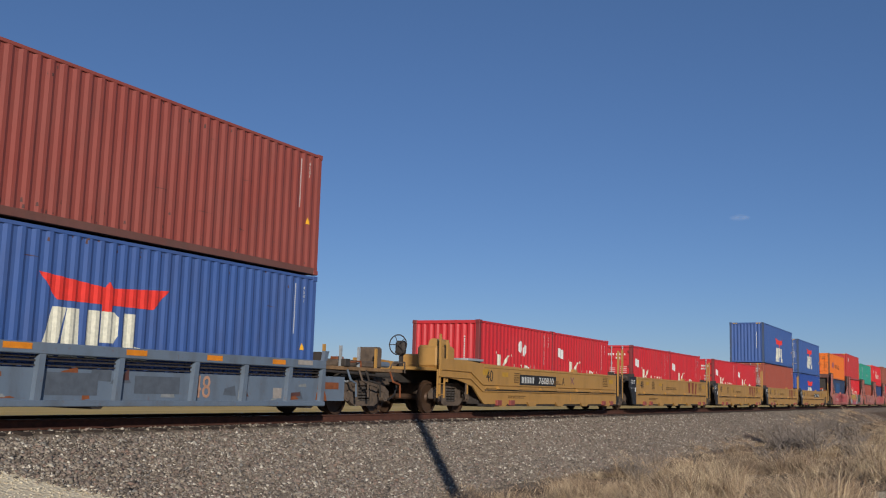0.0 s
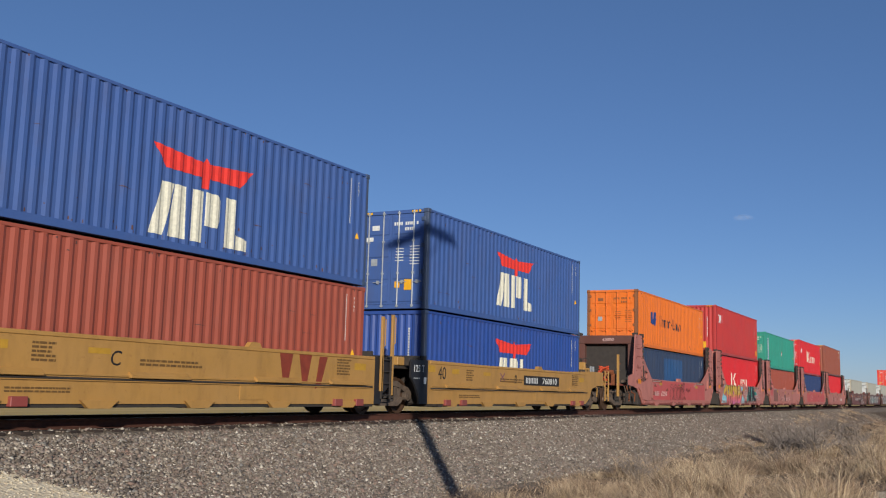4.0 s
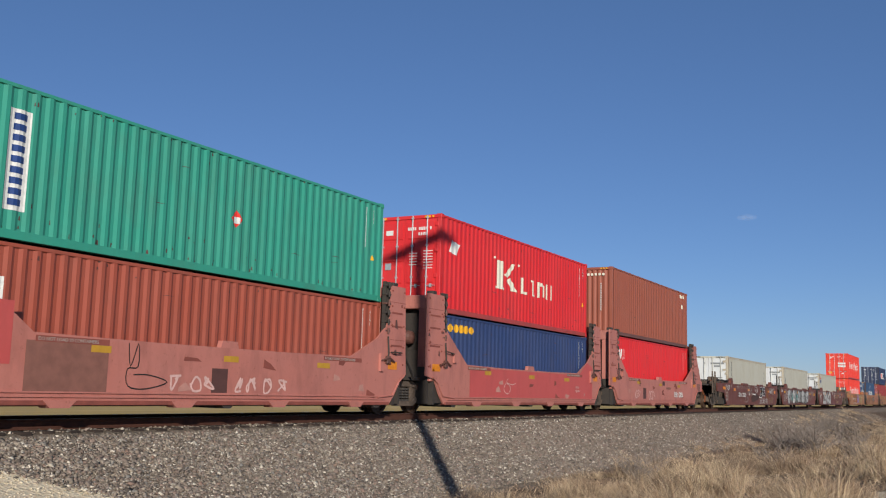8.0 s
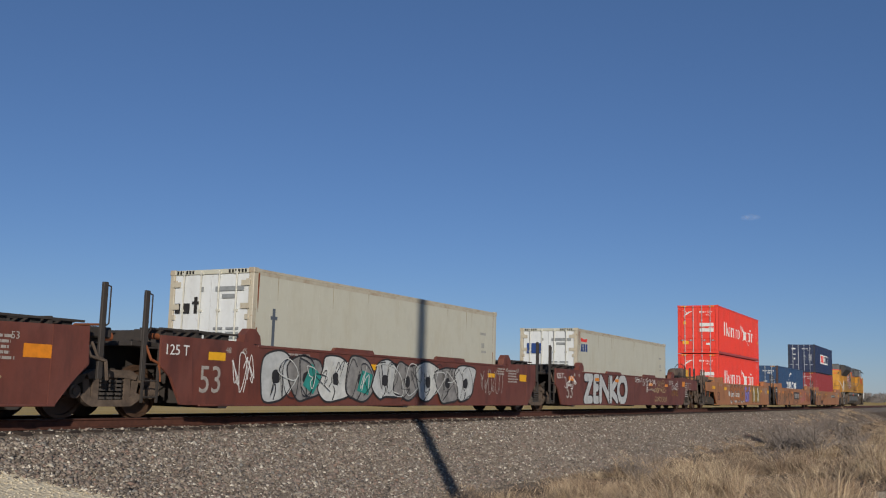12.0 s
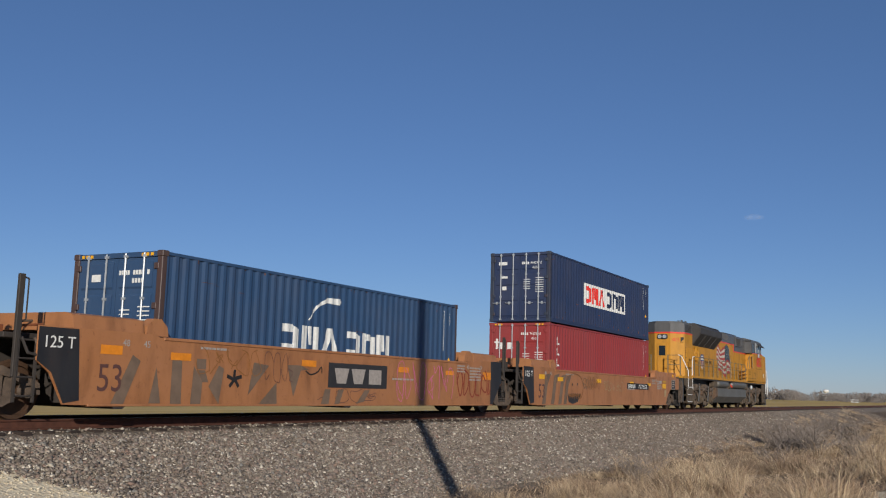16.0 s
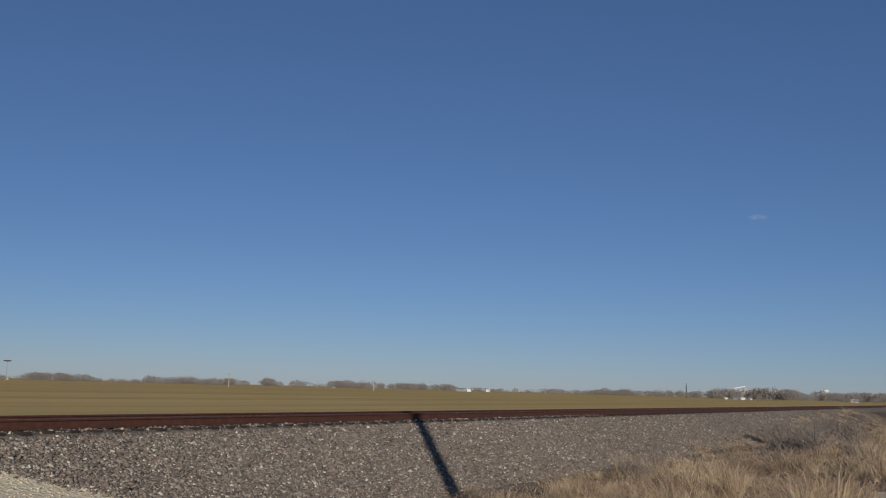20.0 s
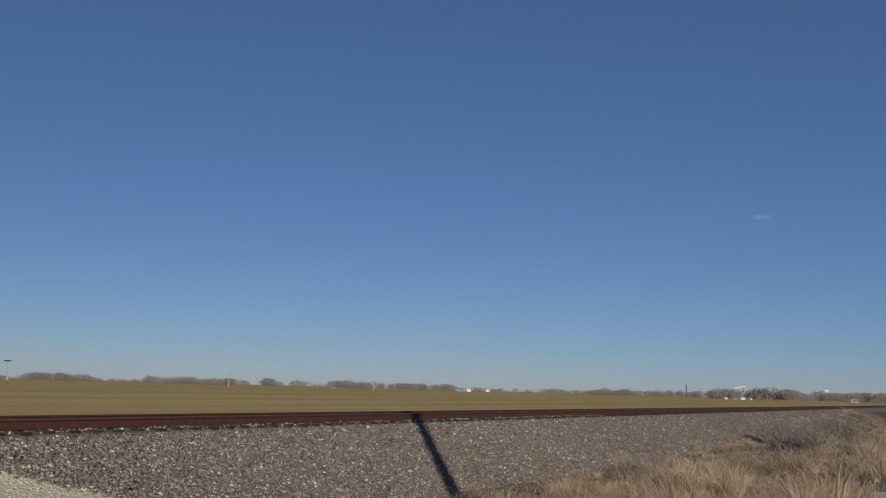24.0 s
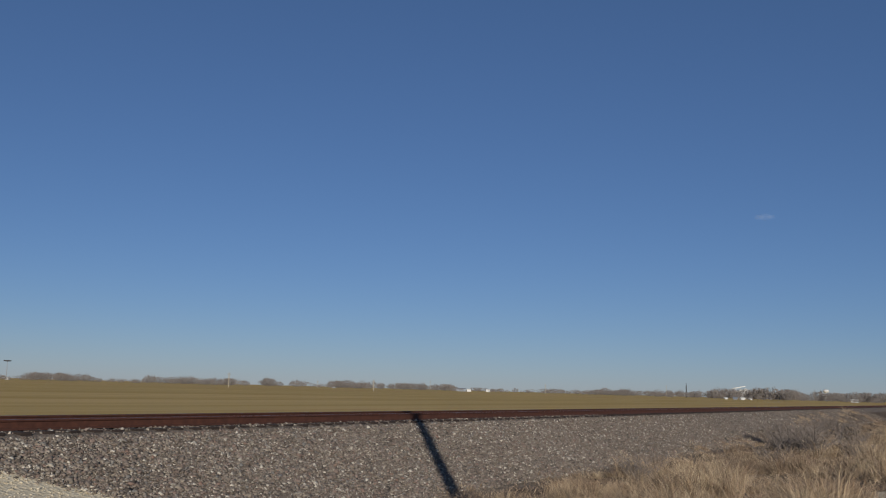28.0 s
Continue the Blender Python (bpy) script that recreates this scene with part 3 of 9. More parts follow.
# tan cars with 40-foot wells, five units joined over shared trucks
def tan_unit(s, first=False, last=False, seed=0, truck_left=True):
    root = unit("weathered tan steel well car unit with shallow ribbed side sills")
    xl, xr = (-6.35, 6.22)
    o = [(xl, .28), (xr, .28), (xr, 1.46), (3.5, 1.44), (0, 1.43), (-3.5, 1.44), (xl, 1.48)]
    if first:
        o = [(-6.2, .28), (xr, .28), (xr, 1.46), (0, 1.43), (-6.3, 1.50), (-7.4, 1.56), (-9.0, 1.56), (-9.1, 1.05), (-8.0, .98), (-7.0, .80), (-6.5, .45)]
    if last:
        o = [(xl, .28), (6.0, .28), (6.45, .5), (6.7, .86), (7.3, .98), (8.0, 1.0), (8.0, 1.53), (6.6, 1.53), (3.5, 1.44), (0, 1.43), (xl, 1.48)]
    side_parts(root, "tan", o, top_z=1.45, x0=xl, x1=xr)
    floor_parts(root, -6.2, 6.2)
    feet(root, (-5.0, -2.6, -.1, 2.4, 5.0), "tan", .16, .85)
    # dark rod added to draw the dark line in the slot below the ledge
    part("train_line_pipe", lambda bm: tube(bm, (-6.2, -1.525, .705), (6.1, -1.525, .705), .022, 6), "dark", root)
    for x in (-5.25, -4.25, 4.6, 5.5):
        part("bearing_pad", lambda bm: box(bm, x - .16, x + .16, -1.575, -1.45, .235, .40, .01), "pad_red", root, "dull red bearing pad")
    for x in (-4.6, -1.2, 2.3, 5.0):
        part("side_bracket", lambda bm: prism(bm, [(-1.49, .74), (-1.60, .74), (-1.60, .78), (-1.49, .86)], x - .75, x + .75, "x"), "tan", root)
    part("access_plate", lambda bm: box(bm, 1.1 if not first else 1.0, 1.85, -1.515, -1.49, .37, .66), "tan", root)
    part("side_lug", lambda bm: prism(bm, [(1.3, 1.45), (1.75, 1.45), (1.66, 1.56), (1.4, 1.56)], -1.5, -1.38), "tan", root)
    # ends over the trucks
    if first:
        end_stub(root, -6.3, -9.6, "tan", z1=1.30)
        freight_truck(root, -7.55, .457)
        coupler(root, -9.5, -1)
        rungs(root, -9.15, -8.75, -1.47, [.55, .85, 1.15], "tan")
        part("brake_housing", lambda bm: (box(bm, -8.7, -7.6, -1.2, -.5, 1.30, 1.95, .08), box(bm, -8.4, -7.9, -.5, .3, 1.30, 1.7, .05)), "tan", root)
        part("brake_cylinder", lambda bm: (tube(bm, (-8.6, -1.0, 1.98), (-7.9, -1.0, 1.98), .17, 12)), "tan", root)
        part("step_board", lambda bm: box(bm, -7.4, -6.3, -1.5, -.9, 1.56, 1.63, .01), "galv", root)
        handwheel(root, -9.75, -.5, 1.9, "dark")
        clutter(root, -9.3, -6.6, 1.32, 46, ("tan", "truck", "tan"), 14)
        part("brake_stand", lambda bm: (box(bm, -9.68, -9.5, -.66, -.34, 1.62, 2.02, .06), box(bm, -9.6, -9.5, -.54, -.46, 1.3, 1.65)), "dark", root)
        part("guide_post", lambda bm: box(bm, -8.98, -8.93, -1.46, -1.40, .5, 2.25), "tan", root)
        part("guide_post", lambda bm: box(bm, -8.56, -8.51, -1.46, -1.40, .9, 2.1), "tan", root)
        for z in (1.25, 1.05):
            part("brake_pipe", lambda bm: pipe(bm, [(-9.0, -1.53, z), (-7.2, -1.53, z - .02), (-6.4, -1.53, z - .38), (6.0, -1.53, z - .38)], .018), "tan", root)
    else:
        # black end panel with a cut-out for the shared truck
        part("end_panel", lambda bm: prism(bm, [(-6.36, .28), (-6.36, 1.47), (-7.27, 1.46), (-7.27, .98), (-7.05, .8), (-6.85, .5), (-6.8, .28)], -1.497, -1.44), "black", root, "black end panel with a white stencil")
        letters("125 T", .27, "white_mark", root, on_side(-7.16, 1.14, -1.502), "stencil", .95)
        patches(root, [(-6.6, -6.45, .82, 1.0)], "white_mark", "placard", .008)
        bars(root, -7.15, -6.75, .95, .99, 1, "white_mark", seed=seed)
        end_stub(root, -6.25, -7.6, "dark", z1=1.30)
        if truck_left:
            freight_truck(root, -7.66, .4826)
        post_with_loop(root, -8.2, -1.45, .5, 2.58, "tan")
        clutter(root, -7.6, -6.6, 1.32, 47 + seed, ("tan", "dark", "truck"), 8)
    if last:
        end_stub(root, 6.3, 8.9, "tan", z1=1.30)
        freight_truck(root, 7.35, .457)
        coupler(root, 8.6, 1)
        part("brake_stand", lambda bm: (box(bm, 7.2, 8.0, -1.0, -.2, 1.3, 1.7, .05), box(bm, 8.3, 8.5, -.6, -.2, 1.3, 1.95, .03)), "tan", root)
        handwheel(root, 8.65, -.5, 1.85, "dark")
        clutter(root, 6.8, 8.6, 1.32, 45, ("tan", "truck", "tan"), 12)
        rungs(root, 8.35, 8.75, -1.47, [.5, .85, 1.2, 1.5], "tan")
        for x in (7.2, 7.5):
            part("grab_iron", lambda bm: box(bm, x - .03, x + .03, -1.3, -1.24, 1.3, 1.75), "galv", root)
    else:
        # inset sheet painted black for the shadowed end of the unit
        part("end_panel", lambda bm: prism(bm, [(6.22, .28), (6.22, 1.46), (6.95, 1.46), (7.3, 1.1), (7.3, .85), (6.8, .55), (6.7, .28)], -1.40, -1.34), "black", root, "recessed end panel coloured black for its shade")
        end_stub(root, 6.3, 7.5, "dark", z1=1.30)
        rungs(root, 6.62, 7.05, -1.46, [.5, .8, 1.1, 1.4], "dark")
        post_with_loop(root, 6.62, -1.45, .6, 2.50, "tan")
        part("deck_gear", lambda bm: (box(bm, 6.5, 7.3, -1.1, -.5, 1.3, 1.52, .03), box(bm, 6.6, 7.2, .2, .9, 1.3, 1.6, .03)), "dark", root)
    # stencils
    letters("40", .50, "black_mark", root, on_side(-6.1 if first else -5.78, .97, -1.504), "stencil", .95)
    patches(root, [(-6.35, -5.95, 1.16, 1.34), (-4.95, -4.5, 1.14, 1.28), (-2.9, -2.4, 1.14, 1.24), (5.3, 5.8, 1.1, 1.26)], "faded_yellow", "reflector", .004)
    bars(root, -4.05, -3.55, .95, 1.3, 5, "tan_dark", seed=seed + 2)
    bars(root, 4.55, 5.2, .95, 1.35, 6, "tan_dark", seed=seed + 3)
    bars(root, -1.7, .2, .95, 1.1, 2, "tan_dark", seed=seed + 4)
    bars(root, -4.5, -3.0, .45, .56, 2, "tan_dark", seed=seed + 5)
    on_train(root, s)
    return root




# faded red cars with end bulkheads
def red_unit(s, first=False, last=False, seed=0):
    root = unit("faded pinkish red well car unit with tall end bulkheads")
    left = [(-6.2, .28), (-6.45, .52), (-6.75, .95), (-7.26, 1.05), (-7.26, 3.33), (-6.30, 3.33), (-6.24, 2.45), (-4.79, 1.43)]
    right = [(4.40, 1.43), (5.5, 1.90), (5.98, 2.25), (6.11, 2.5), (6.11, 3.33), (6.85, 3.33), (6.95, 1.6), (7.0, 1.05), (6.75, .90), (6.45, .52), (6.2, .28)]
    if first:
        left = [(-6.2, .28), (-6.6, .62), (-7.0, .95), (-7.6, 1.05), (-8.3, 1.1), (-8.3, 1.45), (-7.55, 1.6), (-7.25, 3.33), (-6.30, 3.33), (-6.24, 2.45), (-4.79, 1.43)]
    if last:
        right = [(4.40, 1.43), (5.6, 1.98), (6.0, 2.2), (6.08, 3.33), (6.80, 3.33), (6.84, 2.75), (7.66, 1.56), (7.92, 1.45), (7.92, .95), (7.0, .92), (6.6, .62), (6.35, .28)]
    o = left + [(-2, 1.40), (2, 1.40)] + right
    for sgn in (-1, 1):
        a, b = sorted((sgn * 1.5, sgn * 1.45))
        # post, gusset and plate are cut from one sheet: build as convex strips side by side
        part("side_sill", lambda bm: prism(bm, o, a, b), "pink", root)
        # chord in a darker red that stands for the shade along the bottom
        part("bottom_chord", lambda bm: box(bm, -6.15, 6.15, *sorted((sgn * 1.535, sgn * 1.36)), .255, .335, .01), "pink_dark", root)
        for z in (.40, .47):
            part("side_ledge", lambda bm: box(bm, -6.0, 6.0, *sorted((sgn * 1.53, sgn * 1.48)), z - .013, z + .013), "pink", root)
    floor_parts(root, -6.2, 6.2)
    feet(root, (-4.2, -1.3, 1.6, 4.6), "pink", w=.7)
    for x, e in ((-6.72, first), (6.48, last)):
        part("bulkhead_beam", lambda bm: box(bm, x - .22, x + .22, -1.45, 1.45, 2.93, 3.31, .02), "pink" if not (first and x < 0) else "bulkhead_brown", root)
        part("bulkhead_plate", lambda bm: box(bm, x - .05, x + .05, -1.45, 1.45, .26, 1.75), "dark", root)
        for sgn in (-1, 1):
            part("bulkhead_post", lambda bm: box(bm, x - .20, x + .20, *sorted((sgn * 1.448, sgn * 1.02)), .9, 3.30, .02), "bulkhead_brown" if e and x < 0 else "pink", root)
        part("stacking_lug", lambda bm: box(bm, x - .12, x + .12, -1.42, -1.2, 3.32, 3.44, .02), "dark", root)
        part("stacking_lug", lambda bm: box(bm, x - .12, x + .12, 1.2, 1.42, 3.32, 3.44, .02), "dark", root)
    # latch racks between the load and the posts
    for x0, x1 in ((-6.30, -6.10), (5.92, 6.12)):
        part("latch_rack", lambda bm: (box(bm, x0, x0 + .04, -1.47, -1.36, 2.0, 3.42), box(bm, x1 - .04, x1, -1.47, -1.36, 2.0, 3.42)), "dark", root)
        for j in range(6):
            z = 2.12 + j * .235
            part("latch", lambda bm: (box(bm, x0 - .02, x1 + .02, -1.51, -1.36, z, z + .05, .012), tube(bm, ((x0 + x1) / 2, -1.52, z - .05), ((x0 + x1) / 2, -1.52, z + .10), .03, 8)), "dark" if j % 3 else "bulkhead_brown", root)
        part("latch_rod", lambda bm: pipe(bm, [((x0 + x1) / 2, -1.52, 2.0), ((x0 + x1) / 2 + .03, -1.54, 1.55), ((x0 + x1) / 2 - .05, -1.54, 1.40)], .024), "dark", root)
        part("latch_handle", lambda bm: (pipe(bm, [((x0 + x1) / 2 - .35, -1.55, 1.36), ((x0 + x1) / 2, -1.58, 1.46), ((x0 + x1) / 2 + .3, -1.55, 1.36)], .028), box(bm, (x0 + x1) / 2 - .08, (x0 + x1) / 2 + .08, -1.58, -1.5, 1.3, 1.5, .01)), "bulkhead_brown", root)
    # dark plate added to keep the load's end out of sight
    part("well_end_plate", lambda bm: box(bm, -6.665, -6.10, -1.42, -1.38, .30, 1.0), "dark", root)
    # dark sheet added across the opening to stand for its shaded depth
    part("bulkhead_panel", lambda bm: box(bm, -6.64, -6.58, -1.03, 1.03, 1.76, 2.92), "dark", root)
    if not first:
        part("air_reservoir", lambda bm: lathe(bm, [(.05, -.85), (.17, -.80), (.20, -.70), (.20, .55), (.17, .65), (.05, .70)], 14), "bulkhead_brown", root, m=pose(-6.88, 0, 2.12))
        part("reservoir_bracket", lambda bm: (box(bm, -7.0, -6.772, -.6, -.5, 1.0, 1.95), box(bm, -7.0, -6.772, .3, .4, 1.0, 1.95)), "dark", root)
    if not last:
        part("brake_hose", lambda bm: pipe(bm, [(6.95, -1.30, 1.50), (7.2, -1.36, 1.46), (7.42, -1.38, 1.20), (7.62, -1.36, .98), (7.9, -1.34, .95)], .035), "black_mark", root)
    for x0, x1, word in ((-4.75, -3.2, "DO NOT LOAD 20 CONTAINERS"), (3.25, 4.85, "DO NOT LOAD 20 CONTAINERS")):
        patches(root, [(x0, x1, 1.285, 1.385)], "pink_dark", "stencil_band", .0045)
        letters(word, .085, "grey_mark", root, on_side(x0 + .05, 1.305, -1.507), "stencil", 1.0)
    for x0, x1 in ((-7.2, -6.35), (6.15, 6.9)):
        patches(root, [(x0, x1, z, z + .014) for z in (1.92, 2.9)], "pink_dark", "weld_seam", .003)
    part("corner_bolt", lambda bm: [tube(bm, (x, -1.50, z), (x, -1.525, z), .022, 6) for x in (-7.15, -6.42, 6.2, 6.8) for z in (1.3, 1.75, 2.3, 2.8, 3.2)] and None, "pink_dark", root)["kind"] = "stuff"
    part("end_pipe", lambda bm: pipe(bm, [(6.9, -1.52, 1.02), (6.6, -1.53, .85), (6.3, -1.53, .50), (5.6, -1.53, .45)], .02), "pink", root)
    part("end_pipe", lambda bm: pipe(bm, [(-6.9, -1.52, 1.02), (-6.6, -1.53, .85), (-6.3, -1.53, .50), (-5.6, -1.53, .45)], .02), "pink", root)
    part("hand_hold", lambda bm: pipe(bm, [(-6.2, -1.5, 1.75), (-6.2, -1.6, 1.75), (-5.8, -1.6, 1.7), (-5.8, -1.5, 1.7)], .018), "dark", root)
    part("hand_hold", lambda bm: pipe(bm, [(6.2, -1.5, 1.6), (6.2, -1.6, 1.6), (6.6, -1.6, 1.6), (6.6, -1.5, 1.6)], .018), "dark", root)
    part("bracket", lambda bm: box(bm, 5.65, 5.8, -1.56, -1.5, 1.1, 1.55), "pink", root)
    part("bracket", lambda bm: box(bm, -5.7, -5.55, -1.56, -1.5, 1.45, 1.7), "pink", root)
    part("top_lug", lambda bm: prism(bm, [(-.3, 1.40), (.25, 1.40), (.2, 1.54), (-.25, 1.54)], -1.5, -1.38), "pink", root)
    patches(root, [(6.08, 6.52, 1.16, 1.36), (-6.92, -6.46, 1.18, 1.38)], "orange_mark", "reflector")
    patches(root, [(-3.6, -3.15, 1.16, 1.28), (3.0, 3.5, 1.10, 1.22), (-.2, .25, 1.12, 1.24)], "faded_yellow", "reflector")
    rnd = random.Random(seed)
    for i in range(7):
        x, z = rnd.uniform(-6, 5.5), rnd.uniform(.45, 1.2)
        part("chalk_stain", decal([[(x, z), (x + rnd.uniform(.1, .5), z + rnd.uniform(-.05, .05)), (x + rnd.uniform(.1, .4), z + rnd.uniform(.06, .2)), (x + .02, z + rnd.uniform(.06, .2))]], FLAT, .004 + i * .0004), rnd.choice(("pink_dark", "pink_pale")), root)
    for i in range(14):                             # grease and soot on the posts and at the feet of the bulkheads
        x = rnd.choice((-6.32, -6.5, -6.9, -7.1, 6.2, 6.4, 6.7, 6.85)) + rnd.uniform(-.12, .08)
        z, w, h = rnd.uniform(1.1, 3.0), rnd.uniform(.08, .2), rnd.uniform(.06, .22)
        if abs(x) > 6.75 and z > 2.6:
            continue
        part("grease_stain", decal([[(x, z), (x + w, z + rnd.uniform(-.05, .05)), (x + w * rnd.uniform(.5, .9), z + h), (x + w * .1, z + h * rnd.uniform(.6, 1))]], FLAT, .003 + i * .0003), rnd.choice(("pink_dark", "dark_patch", "bulkhead_brown", "pink_dark")), root)
    for z in (1.75, 2.25, 2.6):
        patches(root, [(6.2, 6.75, z, z + .05), (-7.1, -6.5, z + .1, z + .15)], "pink_dark", "weld_scar", .004)
    if first:
        end_stub(root, -6.9, -9.2, "pink_dark", z1=1.15)
        freight_truck(root, -8.45, .457)
        coupler(root, -9.3, -1)
        rungs(root, -8.3, -7.9, -1.47, [.5, .8, 1.1, 1.4], "dark")
        handwheel(root, -9.0, .9, 2.0, "dark")
        clutter(root, -9.2, -7.6, 1.15, 43, n=12)
        part("hose_coil", lambda bm: [pipe(bm, [(-9.15 + .10 * math.cos(a), -.7 + .22 * math.cos(a * 2.3), 1.55 + .30 * math.sin(a)), (-9.15 + .12 * math.cos(a + 1), -.65 + .22 * math.cos(a * 2.3 + 2), 1.55 + .30 * math.sin(a + 1.1))], .04) for a in [i * .7 for i in range(12)]] and None, "orange_red", root, "tangle of orange-red brake hoses")
        letters("620050", .2, "pink_chalk", root, pose(-6.945, .15, 3.06, 90, 0, -90), "car_number", .9)
        part("guide_post", lambda bm: [box(bm, x - .025, x + .025, -1.42, -1.37, .6, 2.35) for x in (-9.42, -9.28)] and None, "tan", root)
        part("brake_stand", lambda bm: (box(bm, -8.9, -8.5, .5, 1.2, 1.15, 2.2, .04), box(bm, -8.8, -8.2, -.9, -.3, 1.15, 1.6, .04)), "dark", root)
        part("brake_rigging", lambda bm: (box(bm, -9.22, -9.16, -1.25, -1.02, 1.05, 1.55, .02), tube(bm, (-9.2, -1.15, 1.6), (-9.2, -.75, 1.62), .10, 8), pipe(bm, [(-9.2, -1.3, .6), (-9.2, -1.32, 1.9), (-8.8, -1.3, 2.0)], .025), pipe(bm, [(-9.2, -.9, .5), (-9.25, -.95, 1.3), (-9.2, -.7, 1.7)], .03)), "rust_grime", root)
        part("coupling_lever", lambda bm: pipe(bm, [(-9.3, -1.4, .75), (-9.35, -1.1, .8), (-9.4, -.5, .95), (-9.4, -.1, .9)], .022), "truck", root)
    else:
        end_stub(root, -6.9, -7.55, "dark", z1=1.0)
        freight_truck(root, -7.64, .4826)
    if last:
        end_stub(root, 6.9, 8.6, "pink_dark", z1=1.15)
        freight_truck(root, 8.05, .457)
        coupler(root, 8.5, 1)
        handwheel(root, 8.42, -.95, 2.05, "rust_grime")
        clutter(root, 7.5, 8.6, 1.15, 41)
        part("brake_stand", lambda bm: box(bm, 7.6, 8.2, -.7, .1, 1.15, 2.3, .05), "pink_dark", root)
    else:
        end_stub(root, 6.9, 7.5, "dark", z1=1.0)
    on_train(root, s)
    return root




# long cars with 53-foot wells
def long_unit(s, mat, first=False, last=False, seed=0, stencil="53", dark_ends=True, hood=True):
    words = {"maroon": "dark maroon steel well car unit, graffiti-sprayed and dirty", "ochre": "rusty orange-brown well car unit with sprayed graffiti"}
    root = unit(words[mat])
    zt = 1.50
    left = [(-8.17, .26), (-8.42, .27), (-8.72, .78), (-9.0, .98), (-9.0, 1.55), (-6.4, 1.55), (-6.3, zt)]
    right = [(6.3, zt), (6.4, 1.55), (8.6, 1.60), (8.65, .95), (8.3, .62), (8.0, .26)]
    if first:
        left = [(-7.85, .26), (-8.2, .62), (-8.5, .95), (-10.3, 1.02), (-10.35, 1.50), (-6.4, 1.54), (-6.3, zt)]
    if last:
        right = [(6.3, zt), (6.4, 1.55), (8.2, 1.62), (11.0, 1.50), (11.0, 1.0), (9.0, .98), (8.6, .72), (8.2, .26)]
        if mat == "ochre":
            right = [(6.3, zt), (6.4, 1.55), (8.0, 1.62), (10.2, 1.54), (10.2, 1.0), (8.7, .98), (8.25, .70), (7.85, .26)]
    o = left + right
    for sgn in (-1, 1):
        a, b = sorted((sgn * 1.5, sgn * 1.46))
        part("side_sill", lambda bm: prism(bm, o, a, b), mat, root)
        part("bottom_chord", lambda bm: box(bm, -7.9, 8.0, *sorted((sgn * 1.515, sgn * 1.34)), .235, .275, .008), mat, root)
        part("top_chord", lambda bm: box(bm, -6.2, 6.2, *sorted((sgn * 1.52, sgn * 1.40)), zt - .05, zt + .01, .01), mat, root)
    floor_parts(root, -7.8, 7.8)
    for x in (-6.36, 6.36):
        for sgn in (-1, 1):
            part("stacking_lug", lambda bm: prism(bm, [(x - .28, 1.52), (x + .28, 1.52), (x + .24, 1.70), (x + .08, 1.84), (x - .1, 1.84), (x - .26, 1.70)], *sorted((sgn * 1.49, sgn * 1.28))), mat, root)
    if hood:                                        # folded plates that close the well's ends
        for x0, x1 in ((-8.3, -6.7), (6.7, 8.3)):
            part("end_hood", lambda bm: prism(bm, [(-1.49, 1.52), (-1.45, 1.78), (-1.25, 1.82), (1.25, 1.82), (1.45, 1.78), (1.49, 1.52)], x0, x1, "x"), mat, root)
    else:
        for x0, x1 in ((-9.9 if first else -8.9, -6.7), (6.7, 8.6)):
            for y in (-1.35, -1.1, -.85, .85, 1.1, 1.35):
                part("grating_bar", lambda bm: box(bm, x0, x1, y - .03, y + .03, 1.66, 1.70), "dark", root)
            for x in (x0 + .3, (x0 + x1) / 2, x1 - .3):
                part("grating_support", lambda bm: box(bm, x - .1, x + .1, -1.3, -.8, 1.5, 1.665), "dark", root)
        part("top_lug", lambda bm: prism(bm, [(1.6, 1.5), (3.4, 1.5), (3.3, 1.6), (1.7, 1.6)], -1.5, -1.4), mat, root)
        part("top_lug", lambda bm: prism(bm, [(-3.4, 1.5), (-1.6, 1.5), (-1.7, 1.6), (-3.3, 1.6)], -1.5, -1.4), mat, root)
    # ends
    if first:
        end_stub(root, -8.0, -11.1, "dark", z1=1.42)
        freight_truck(root, -9.55, .457)
        coupler(root, -10.9, -1)
        for x, xf in ((-11.1, -9.6), (-10.5, -9.0)):
            post_with_loop(root, x, -1.42, .9, 2.14, "truck")
            post_with_loop(root, xf, 1.42, .9, 2.36, "truck")
        clutter(root, -11.0, -8.6, 1.44, 50 + seed, n=16)
        rungs(root, -11.0, -10.55, -1.45, [.45, .75, 1.05, 1.35], "dark")
        rungs(root, -10.2, -9.85, -1.45, [.55, .85, 1.15, 1.45], "dark")
        part("deck_gear", lambda bm: (box(bm, -10.6, -9.4, -1.2, -.4, 1.42, 1.60, .03), box(bm, -9.2, -8.4, -.6, .6, 1.42, 1.58, .03), tube(bm, (-10.4, .3, 1.6), (-9.6, .3, 1.6), .15, 10)), "truck", root)
